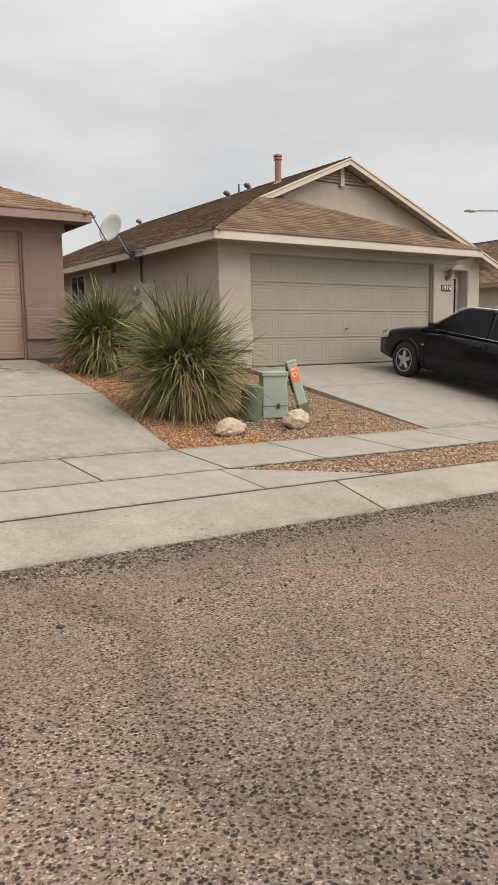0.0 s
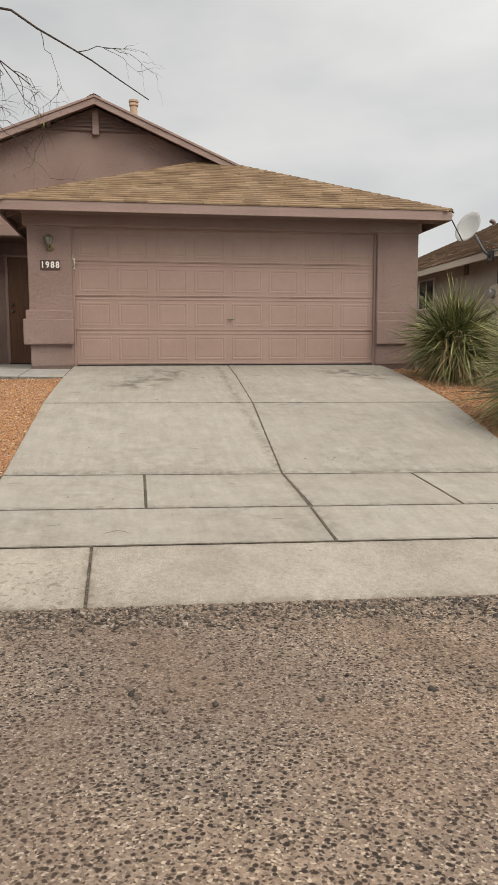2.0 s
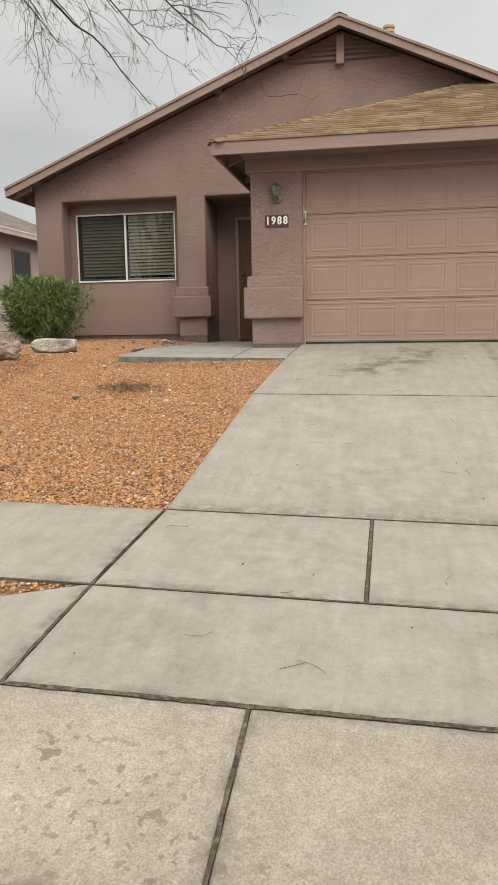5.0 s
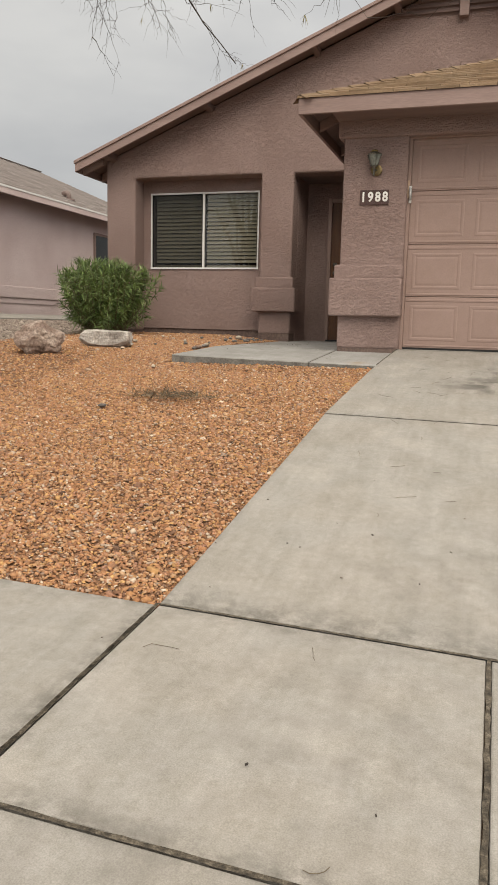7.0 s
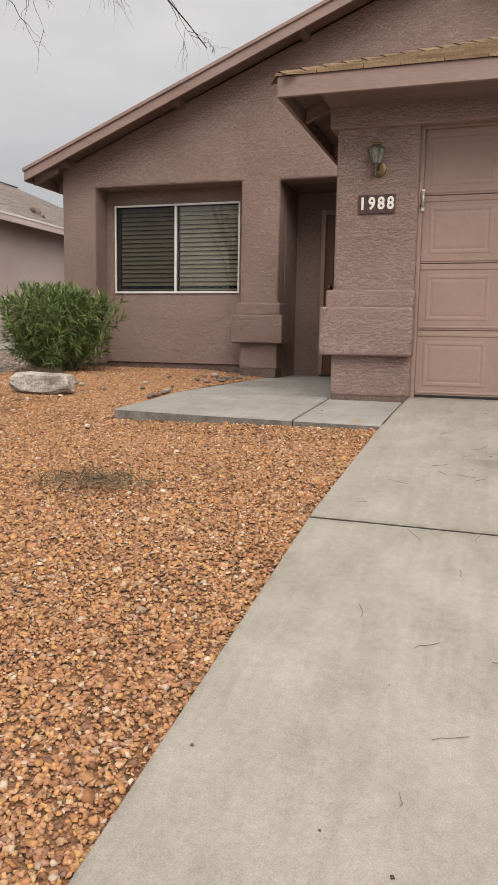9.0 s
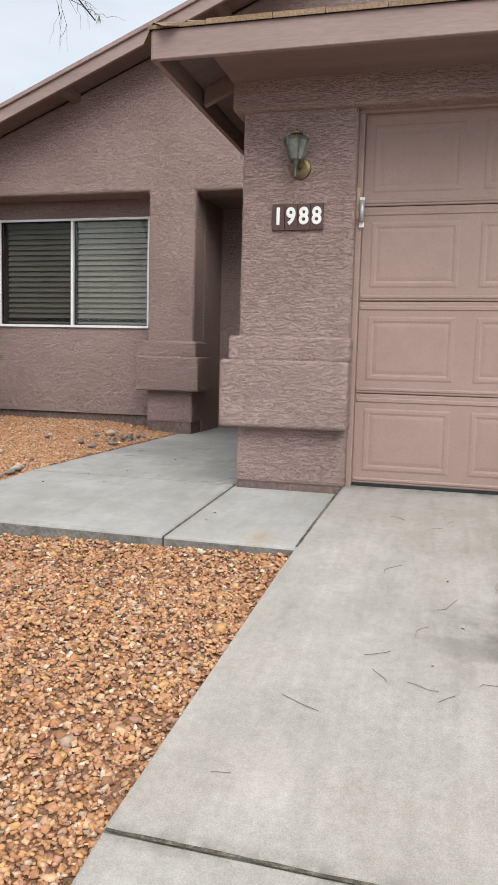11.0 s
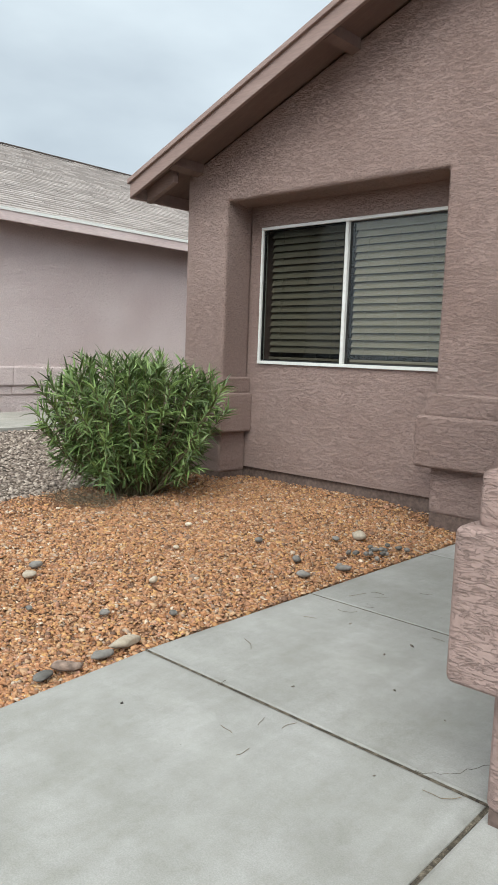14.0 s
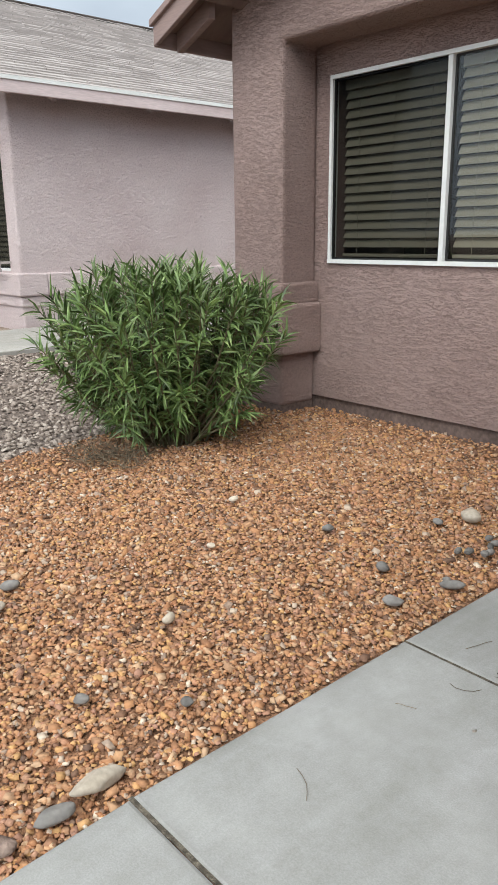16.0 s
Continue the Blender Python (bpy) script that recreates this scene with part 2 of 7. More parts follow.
def gravel_material(name, cols, vary_scale=45):
    """Crushed stone: a colour for each stone out of a ramp, with a little dust."""
    m = bpy.data.materials.new(name)
    m.use_nodes = True
    n, l = m.node_tree.nodes, m.node_tree.links
    bsdf = n["Principled BSDF"]
    bsdf.inputs["Roughness"].default_value, bsdf.inputs["Specular IOR Level"].default_value = 0.85, 0.3
    geo = n.new("ShaderNodeNewGeometry")
    ramp = n.new("ShaderNodeValToRGB")
    e = ramp.color_ramp.elements
    e[0].position, e[0].color = 0.0, (*cols[0], 1)
    e[1].position, e[1].color = 1.0, (*cols[-1], 1)
    for i, c in enumerate(cols[1:-1]):
        e.new((i + 1) / (len(cols) - 1)).color = (*c, 1)
    l.new(geo.outputs["Random Per Island"], ramp.inputs[0])
    nz = n.new("ShaderNodeTexNoise")
    nz.inputs["Scale"].default_value, nz.inputs["Detail"].default_value = vary_scale, 4
    l.new(geo.outputs["Position"], nz.inputs["Vector"])
    fr = n.new("ShaderNodeValToRGB")
    fr.color_ramp.elements[0].position, fr.color_ramp.elements[0].color = 0.3, (0.72, 0.72, 0.72, 1)
    fr.color_ramp.elements[1].position, fr.color_ramp.elements[1].color = 0.7, (1.2, 1.2, 1.2, 1)
    l.new(nz.outputs[0], fr.inputs[0])
    mul = n.new("ShaderNodeMixRGB")
    mul.blend_type, mul.inputs[0].default_value = "MULTIPLY", 1.0
    l.new(ramp.outputs[0], mul.inputs[1])
    l.new(fr.outputs[0], mul.inputs[2])
    l.new(mul.outputs[0], bsdf.inputs["Base Color"])
    return m


def glass_material(name, tint=(0.9, 0.95, 0.93)):
    m = bpy.data.materials.new(name)
    m.use_nodes = True
    n, l = m.node_tree.nodes, m.node_tree.links
    n.clear()
    out = n.new("ShaderNodeOutputMaterial")
    tr = n.new("ShaderNodeBsdfTransparent")
    tr.inputs[0].default_value = (*tint, 1)
    gl = n.new("ShaderNodeBsdfGlossy")
    gl.inputs["Roughness"].default_value = 0.015
    fz = n.new("ShaderNodeFresnel")
    fz.inputs[0].default_value = 1.6
    mx = n.new("ShaderNodeMixShader")
    mul = n.new("ShaderNodeMath")
    mul.operation = "MULTIPLY"
    mul.inputs[1].default_value = 1.1
    mul.use_clamp = True
    l.new(fz.outputs[0], mul.inputs[0])
    l.new(mul.outputs[0], mx.inputs[0])
    l.new(tr.outputs[0], mx.inputs[1])
    l.new(gl.outputs[0], mx.inputs[2])
    l.new(mx.outputs[0], out.inputs[0])
    return m


def screen_material():
    m = glass_material("insect_screen", (0.55, 0.55, 0.55))
    for nd in m.node_tree.nodes:
        if nd.type == "BSDF_GLOSSY":
            nd.inputs["Roughness"].default_value = 0.6
            nd.inputs["Color"].default_value = (0.05, 0.05, 0.05, 1)
    return m


M = {
    "screen": screen_material(),
    "stucco": stucco("brown_stucco", (0.278, 0.195, 0.173), (0.342, 0.249, 0.226)),
    "stucco_beige": stucco("beige_stucco", (0.46, 0.41, 0.35), (0.55, 0.50, 0.44)),
    "stucco_pink": stucco("pink_stucco", (0.54, 0.435, 0.425), (0.63, 0.53, 0.52)),
    "door": mat("brown_door_paint", [(0.268, 0.184, 0.156), (0.30, 0.21, 0.18)], 1.5, 90, 0.6, 0.08, 0.001, fine_mix=0.06),
    "door_beige": mat("grey_door_paint", [(0.27, 0.245, 0.205), (0.30, 0.275, 0.235)], 1.5, 90, 0.6, 0.08, 0.001, fine_mix=0.06),
    "fascia": mat("brown_fascia_paint", [(0.238, 0.167, 0.149), (0.298, 0.216, 0.195)], 2.5, 30, 0.75, 0.2, 0.002, (0.4, 0.4, 3), fine_mix=0.12),
    "fascia_beige": mat("cream_fascia_paint", [(0.50, 0.45, 0.38), (0.58, 0.53, 0.46)], 2.5, 30, 0.75, 0.2, 0.002, (0.4, 0.4, 3), fine_mix=0.12),
    "fascia_pink": mat("pink_fascia_paint", [(0.50, 0.40, 0.39), (0.60, 0.50, 0.49)], 2.5, 30, 0.75, 0.2, 0.002, (0.4, 0.4, 3), fine_mix=0.12),
    # soffit darker than the trim: the eaves' shade is put into its colour
    "soffit": mat("soffit_shade_tone", [(0.165, 0.112, 0.098), (0.21, 0.147, 0.13)], 2, 40, 0.85, 0.1, 0.001, (0.3, 3, 1), fine_mix=0.1),
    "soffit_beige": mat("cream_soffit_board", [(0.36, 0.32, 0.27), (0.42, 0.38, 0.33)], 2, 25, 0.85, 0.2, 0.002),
    "shingle": mat("tan_shingle", [(0.165, 0.109, 0.069), (0.215, 0.149, 0.096), (0.265, 0.192, 0.129)], 2.2, 130, 0.95, 0.5, 0.002, vary="island", spread=0.22, fine_mix=0.4, spec=0.15),
    "shingle_piece": mat("tan_shingle_piece", [(0.165, 0.109, 0.069), (0.215, 0.149, 0.096), (0.265, 0.192, 0.129)], 2.2, 130, 0.95, 0.5, 0.002, vary="object", spread=0.22, fine_mix=0.4, spec=0.15),
    "shingle_brown": mat("brown_shingle", [(0.138, 0.092, 0.063), (0.205, 0.141, 0.097)], 2.2, 130, 0.95, 0.5, 0.002, vary="island", spread=0.26, fine_mix=0.4, spec=0.15),
    "shingle_grey": mat("weathered_shingle", [(0.285, 0.253, 0.238), (0.365, 0.328, 0.31)], 2.2, 130, 0.95, 0.5, 0.002, vary="island", spread=0.12, fine_mix=0.3, spec=0.15),
    "deck": mat("roof_edge", [(0.17, 0.115, 0.08), (0.22, 0.155, 0.11)], 3, 50, 0.95, 0.2),
    "concrete": mat("broom_concrete", [(0.276, 0.258, 0.230), (0.302, 0.281, 0.251), (0.292, 0.278, 0.254), (0.330, 0.309, 0.278)], 1.6, 240, 0.88, 0.4, 0.002, fine_mix=0.18, vary="object", spread=0.05, spec=0.3),
    "walkway": mat("grey_walk_concrete", [(0.282, 0.276, 0.263), (0.305, 0.299, 0.286), (0.34, 0.334, 0.321)], 1.4, 240, 0.86, 0.3, 0.002, fine_mix=0.13, vary="object", spread=0.04, spec=0.3),
    "gutter": mat("pale_gutter_concrete", [(0.265, 0.238, 0.207), (0.305, 0.278, 0.244), (0.345, 0.317, 0.28)], 1.3, 150, 0.9, 0.6, 0.003, fine_mix=0.30, vary="object", spread=0.05, spec=0.25),
    "cast_edge": mat("dark_cast_edge", [(0.10, 0.095, 0.085), (0.20, 0.19, 0.172)], 9, 60, 0.95, 0.6, 0.006, fine_mix=0.3),
    "footing": mat("dark_footing", [(0.115, 0.08, 0.068), (0.17, 0.12, 0.103)], 5, 40, 0.95, 0.4, 0.004, fine_mix=0.3),
    "bar_paint": mat("pale_bar_paint", [(0.33, 0.29, 0.275), (0.41, 0.37, 0.35)], 6, 50, 0.6, 0.05, fine_mix=0.15),
    "joint": mat("joint_filler", [(0.03, 0.026, 0.02), (0.085, 0.07, 0.052), (0.17, 0.145, 0.11)], 45, 220, 0.95, 0.8, fine_mix=0.5),
    "asphalt": asphalt_material(),
    "loose": gravel_material("loose_chips", [(0.035, 0.03, 0.027), (0.07, 0.058, 0.05), (0.11, 0.088, 0.074), (0.17, 0.138, 0.115), (0.30, 0.26, 0.22)]),
    "orange_bed": mat("orange_bed", [(0.175, 0.092, 0.051), (0.295, 0.153, 0.082)], 12, 75, 0.95, 0.9, 0.02, fine_mix=0.5),
    "orange": gravel_material("orange_gravel", [(0.112, 0.069, 0.050), (0.361, 0.172, 0.082), (0.430, 0.228, 0.116), (0.275, 0.125, 0.060), (0.516, 0.344, 0.211), (0.387, 0.189, 0.090), (0.525, 0.310, 0.129), (0.344, 0.189, 0.133), (0.456, 0.232, 0.120), (0.189, 0.103, 0.067), (0.602, 0.490, 0.378)]),
    "tan_bed": mat("tan_bed", [(0.19, 0.125, 0.082), (0.28, 0.19, 0.125)], 12, 75, 0.95, 0.9, 0.02, fine_mix=0.5),
    "grey_bed": mat("grey_bed", [(0.12, 0.09, 0.075), (0.18, 0.14, 0.115)], 12, 55, 0.95, 0.9, 0.02, fine_mix=0.5),
    "grey": gravel_material("grey_gravel", [(0.12, 0.092, 0.077), (0.28, 0.225, 0.185), (0.35, 0.29, 0.245), (0.23, 0.18, 0.15), (0.48, 0.41, 0.35)]),
    "tan": gravel_material("tan_gravel", [(0.15, 0.10, 0.075), (0.34, 0.22, 0.145), (0.41, 0.275, 0.185), (0.26, 0.165, 0.115), (0.52, 0.40, 0.29)]),
    "earth": mat("desert_earth", [(0.16, 0.115, 0.085), (0.24, 0.18, 0.135), (0.28, 0.22, 0.17)], 0.4, 30, 0.95, 0.6, 0.02, fine_mix=0.4),
    "alu": mat("white_aluminium", [(0.62, 0.62, 0.60), (0.70, 0.70, 0.68)], 3, 60, 0.45, 0.05, fine_mix=0.05),
    "gasket": mat("black_gasket", [(0.015, 0.015, 0.015), (0.03, 0.03, 0.03)], 3, 60, 0.6, 0),
    "blind": mat("cream_blind", [(0.23, 0.20, 0.152), (0.28, 0.245, 0.19)], 2, 60, 0.5, 0.03, fine_mix=0.04),
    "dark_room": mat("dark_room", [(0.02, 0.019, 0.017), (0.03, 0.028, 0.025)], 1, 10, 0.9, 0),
    "glass": glass_material("window_glass"),
    "wood": mat("dark_oak_door", [(0.10, 0.042, 0.018), (0.16, 0.07, 0.028)], 4, 60, 0.5, 0.2, 0.002, (6, 6, 0.7), fine_mix=0.3),
    "brass": mat("aged_brass", [(0.12, 0.09, 0.05), (0.25, 0.185, 0.085)], 9, 60, 0.45, 0.15, 0.001, metal=0.85),
    "pewter": mat("weathered_pewter", [(0.10, 0.10, 0.085), (0.19, 0.18, 0.15)], 20, 90, 0.5, 0.15, 0.001, metal=0.7),
    "lamp_glass": mat("dusty_lamp_glass", [(0.09, 0.10, 0.088), (0.27, 0.285, 0.255)], 14, 80, 0.25, 0, fine_mix=0.15),
    "tile": mat("number_tile", [(0.055, 0.028, 0.025), (0.085, 0.045, 0.04)], 8, 60, 0.45, 0.1, 0.001, fine_mix=0.2),
    "white": mat("white_glaze", [(0.72, 0.72, 0.69), (0.78, 0.78, 0.75)], 6, 80, 0.4, 0, fine_mix=0.06),
    "terracotta": mat("rusty_pipe", [(0.30, 0.135, 0.085), (0.38, 0.19, 0.13)], 6, 40, 0.7, 0.2, fine_mix=0.2),
    "vent_tan": mat("tan_pipe", [(0.40, 0.28, 0.20), (0.48, 0.35, 0.26)], 6, 40, 0.7, 0.2, fine_mix=0.2),
    "vent_brown": mat("brown_pipe", [(0.14, 0.10, 0.09), (0.2, 0.15, 0.135)], 6, 40, 0.7, 0.2, fine_mix=0.2),
    "galv": mat("galvanised_steel", [(0.35, 0.35, 0.34), (0.46, 0.46, 0.45)], 8, 60, 0.45, 0.05, metal=0.5, fine_mix=0.1),
    "dish": mat("grey_dish", [(0.42, 0.435, 0.435), (0.47, 0.485, 0.485)], 3, 50, 0.45, 0.03, fine_mix=0.05),
    "dark_steel": mat("dark_steel", [(0.05, 0.05, 0.055), (0.09, 0.09, 0.095)], 8, 60, 0.5, 0.05, metal=0.4, fine_mix=0.1),
    "utility": mat("utility_green", [(0.27, 0.33, 0.275), (0.33, 0.39, 0.33)], 3, 50, 0.6, 0.1, 0.001, fine_mix=0.1),
    "utility_dark": mat("utility_dark_green", [(0.085, 0.115, 0.07), (0.125, 0.16, 0.10)], 3, 50, 0.6, 0.1, 0.001, fine_mix=0.1),
    "orange_label": mat("orange_label", [(0.72, 0.15, 0.04), (0.80, 0.2, 0.06)], 6, 60, 0.5, 0, fine_mix=0.05),
    "rock_tan": mat("tan_limestone", [(0.30, 0.21, 0.145), (0.46, 0.37, 0.28), (0.58, 0.49, 0.39)], 6, 40, 0.9, 0.9, 0.012, fine_mix=0.35),
    "rock_grey": mat("pale_limestone", [(0.22, 0.19, 0.165), (0.42, 0.385, 0.345), (0.60, 0.565, 0.52)], 7, 45, 0.9, 0.9, 0.012, fine_mix=0.35),
    "rock_brown": mat("brown_rock", [(0.13, 0.09, 0.07), (0.25, 0.18, 0.145), (0.42, 0.345, 0.29)], 5, 40, 0.9, 0.9, 0.015, fine_mix=0.4),
    "pebble": mat("river_pebble", [(0.12, 0.11, 0.10), (0.22, 0.205, 0.19)], 9, 60, 0.7, 0.2, vary="object", spread=0.4, fine_mix=0.2),
    "pebble_light": mat("pale_pebble", [(0.42, 0.35, 0.27), (0.55, 0.48, 0.39)], 9, 60, 0.8, 0.3, vary="object", spread=0.25, fine_mix=0.2),
    "bark": mat("dark_bark", [(0.035, 0.027, 0.023), (0.075, 0.06, 0.05)], 8, 60, 0.95, 0.6, 0.006, fine_mix=0.4),
    "pod": mat("dry_leaf", [(0.14, 0.13, 0.05), (0.26, 0.22, 0.10)], 6, 60, 0.8, 0, vary="island", spread=0.3),
    "oleander": mat("willow_leaf", [(0.05, 0.086, 0.02), (0.112, 0.172, 0.047), (0.225, 0.292, 0.108)], 9, 60, 0.45, 0, vary="island", spread=0.5, fine_mix=0.2),
    "stem": mat("green_brown_stem", [(0.09, 0.075, 0.04), (0.15, 0.12, 0.07)], 9, 60, 0.8, 0.2, fine_mix=0.2),
    "sotol": mat("sotol_leaf", [(0.06, 0.072, 0.024), (0.14, 0.15, 0.055), (0.29, 0.275, 0.125)], 4, 40, 0.55, 0, vary="island", spread=0.55, fine_mix=0.2),
    "sotol_dry": mat("dry_sotol_leaf", [(0.22, 0.15, 0.07), (0.36, 0.27, 0.15)], 5, 40, 0.8, 0, vary="island", spread=0.4, fine_mix=0.2),
    "twig": mat("dead_twig", [(0.10, 0.075, 0.05), (0.18, 0.14, 0.09)], 9, 60, 0.9, 0, vary="island", spread=0.35, fine_mix=0.2),
    "car": mat("black_car_paint", [(0.004, 0.004, 0.006), (0.006, 0.006, 0.009)], 1, 20, 0.18, 0, fine_mix=0.05, spec=0.3),
    "car_glass": mat("tinted_glass", [(0.008, 0.009, 0.010), (0.010, 0.011, 0.012)], 1, 20, 0.10, 0, fine_mix=0.02, spec=0.15),
    "chrome": mat("chrome", [(0.68, 0.68, 0.69), (0.75, 0.75, 0.76)], 5, 60, 0.15, 0, metal=1.0, fine_mix=0.04),
    "rim": mat("silver_rim", [(0.42, 0.42, 0.43), (0.52, 0.52, 0.53)], 5, 60, 0.35, 0, metal=0.7, fine_mix=0.08),
    "tyre": mat("tyre_rubber", [(0.014, 0.014, 0.014), (0.026, 0.025, 0.024)], 9, 80, 0.85, 0.2, fine_mix=0.2),
    "headlight": mat("headlight_lens", [(0.42, 0.43, 0.44), (0.62, 0.63, 0.64)], 12, 60, 0.12, 0, fine_mix=0.1),
    "red_lens": mat("red_lens", [(0.25, 0.01, 0.01), (0.35, 0.02, 0.02)], 12, 60, 0.15, 0, fine_mix=0.1),
    "rubber": mat("black_rubber", [(0.01, 0.01, 0.01), (0.018, 0.018, 0.018)], 9, 60, 0.7, 0, fine_mix=0.1),
}



def blemish(material, spots, colour, strength, grain=9.0, cut=(0.42, 0.6)):
    """Ragged stains and chips of a surface at given places of the plan: (x, y, radius)."""
    n, l = material.node_tree.nodes, material.node_tree.links
    bsdf = n["Principled BSDF"]
    before = bsdf.inputs["Base Color"].links[0].from_socket
    geo = n.new("ShaderNodeNewGeometry")
    flat = n.new("ShaderNodeVectorMath")
    flat.operation = "MULTIPLY"
    flat.inputs[1].default_value = (1, 1, 0)
    l.new(geo.outputs["Position"], flat.inputs[0])
    total = None
    for x, y, rad in spots:
        d = n.new("ShaderNodeVectorMath")
        d.operation = "DISTANCE"
        d.inputs[1].default_value = (x, y, 0)
        l.new(flat.outputs[0], d.inputs[0])
        f = n.new("ShaderNodeMapRange")
        f.inputs["From Min"].default_value, f.inputs["From Max"].default_value = rad, rad * 0.2
        l.new(d.outputs["Value"], f.inputs[0])
        if total is None:
            total = f.outputs[0]
        else:
            mx = n.new("ShaderNodeMath")
            mx.operation = "MAXIMUM"
            l.new(total, mx.inputs[0])
            l.new(f.outputs[0], mx.inputs[1])
            total = mx.outputs[0]
    nz = n.new("ShaderNodeTexNoise")
    nz.inputs["Scale"].default_value, nz.inputs["Detail"].default_value = grain, 6
    l.new(geo.outputs["Position"], nz.inputs["Vector"])
    th = n.new("ShaderNodeMapRange")
    th.inputs["From Min"].default_value, th.inputs["From Max"].default_value = cut
    l.new(nz.outputs[0], th.inputs[0])
    mm = n.new("ShaderNodeMath")
    mm.operation = "MULTIPLY"
    l.new(total, mm.inputs[0])
    l.new(th.outputs[0], mm.inputs[1])
    st = n.new("ShaderNodeMath")
    st.operation = "MULTIPLY"
    st.inputs[1].default_value = strength
    l.new(mm.outputs[0], st.inputs[0])
    mix = n.new("ShaderNodeMixRGB")
    mix.inputs[2].default_value = (*colour, 1)
    l.new(st.outputs[0], mix.inputs[0])
    l.new(before, mix.inputs[1])
    l.new(mix.outputs[0], bsdf.inputs["Base Color"])


def mottle(material, scale, lo, hi, detail=9, stretch=(1, 1, 1), turn=0.0):
    """Weathering of cast concrete: cloudy dirt at hand size that breaks up into specks."""
    n, l = material.node_tree.nodes, material.node_tree.links
    bsdf = n["Principled BSDF"]
    before = bsdf.inputs["Base Color"].links[0].from_socket
    geo = n.new("ShaderNodeNewGeometry")
    nz = n.new("ShaderNodeTexNoise")
    nz.inputs["Scale"].default_value, nz.inputs["Detail"].default_value, nz.inputs["Roughness"].default_value = scale, detail, 0.68
    mp = n.new("ShaderNodeMapping")
    mp.inputs["Scale"].default_value, mp.inputs["Rotation"].default_value = stretch, (0, 0, turn)
    l.new(geo.outputs["Position"], mp.inputs[0])
    l.new(mp.outputs[0], nz.inputs["Vector"])
    rp = n.new("ShaderNodeValToRGB")
    rp.color_ramp.elements[0].position, rp.color_ramp.elements[0].color = 0.32, (lo, lo, lo * 0.985, 1)
    rp.color_ramp.elements[1].position, rp.color_ramp.elements[1].color = 0.66, (hi, hi, hi * 1.01, 1)
    l.new(nz.outputs[0], rp.inputs[0])
    mx = n.new("ShaderNodeMixRGB")
    mx.blend_type, mx.inputs[0].default_value = "MULTIPLY", 1.0
    l.new(before, mx.inputs[1])
    l.new(rp.outputs[0], mx.inputs[2])
    l.new(mx.outputs[0], bsdf.inputs["Base Color"])


mottle(M["concrete"], 3.5, 0.88, 1.07, 12)
mottle(M["concrete"], 30, 0.90, 1.07)
mottle(M["concrete"], 3.0, 0.90, 1.06, 8, (5, 0.6, 1), 0.5)
mottle(M["walkway"], 3.5, 0.90, 1.06, 12)
mottle(M["walkway"], 22, 0.93, 1.05)
mottle(M["walkway"], 3.0, 0.93, 1.05, 8, (5, 0.7, 1), -0.8)
mottle(M["gutter"], 5.0, 0.86, 1.07, 12)
mottle(M["gutter"], 34, 0.84, 1.10)


def joint_dirt(material, lines, colour, strength, grain=11.0):
    """Dirt washed out of the joints: lines are (axis, place, half width)."""
    n, l = material.node_tree.nodes, material.node_tree.links
    bsdf = n["Principled BSDF"]
    before = bsdf.inputs["Base Color"].links[0].from_socket
    geo = n.new("ShaderNodeNewGeometry")
    sep = n.new("ShaderNodeSeparateXYZ")
    l.new(geo.outputs["Position"], sep.inputs[0])
    total = None
    for axis, at, half in lines:
        d = n.new("ShaderNodeMath")
        d.operation = "SUBTRACT"
        d.inputs[1].default_value = at
        l.new(sep.outputs[axis], d.inputs[0])
        a = n.new("ShaderNodeMath")
        a.operation = "ABSOLUTE"
        l.new(d.outputs[0], a.inputs[0])
        f = n.new("ShaderNodeMapRange")
        f.inputs["From Min"].default_value, f.inputs["From Max"].default_value = half, 0.0
        l.new(a.outputs[0], f.inputs[0])
        if total is None:
            total = f.outputs[0]
            continue
        mx = n.new("ShaderNodeMath")
        mx.operation = "MAXIMUM"
        l.new(total, mx.inputs[0])
        l.new(f.outputs[0], mx.inputs[1])
        total = mx.outputs[0]
    nz = n.new("ShaderNodeTexNoise")
    nz.inputs["Scale"].default_value, nz.inputs["Detail"].default_value, nz.inputs["Roughness"].default_value = grain, 8, 0.7
    l.new(geo.outputs["Position"], nz.inputs["Vector"])
    th = n.new("ShaderNodeMapRange")
    th.inputs["From Min"].default_value, th.inputs["From Max"].default_value = 0.40, 0.62
    th.inputs["To Max"].default_value = strength
    l.new(nz.outputs[0], th.inputs[0])
    mm = n.new("ShaderNodeMath")
    mm.operation = "MULTIPLY"
    l.new(total, mm.inputs[0])
    l.new(th.outputs[0], mm.inputs[1])
    mix = n.new("ShaderNodeMixRGB")
    mix.inputs[2].default_value = (*colour, 1)
    l.new(mm.outputs[0], mix.inputs[0])
    l.new(before, mix.inputs[1])
    l.new(mix.outputs[0], bsdf.inputs["Base Color"])


joint_dirt(M["concrete"], (("Y", -5.68, 0.16), ("Y", -6.83, 0.07), ("Y", -7.66, 0.07), ("Y", -2.92, 0.05), ("X", -0.24, 0.07), ("X", 2.22, 0.08), ("Y", 0.0, 0.12)), (0.10, 0.092, 0.08), 0.75)
joint_dirt(M["gutter"], (("Y", -7.66, 0.05), ("Y", -8.35, 0.10), ("X", 0.64, 0.06)), (0.12, 0.10, 0.082), 0.8)
joint_dirt(M["walkway"], (("Y", 0.0, 0.04), ("X", -2.155, 0.05), ("X", -0.73, 0.04), ("Y", -1.2, 0.05)), (0.13, 0.122, 0.108), 0.6)
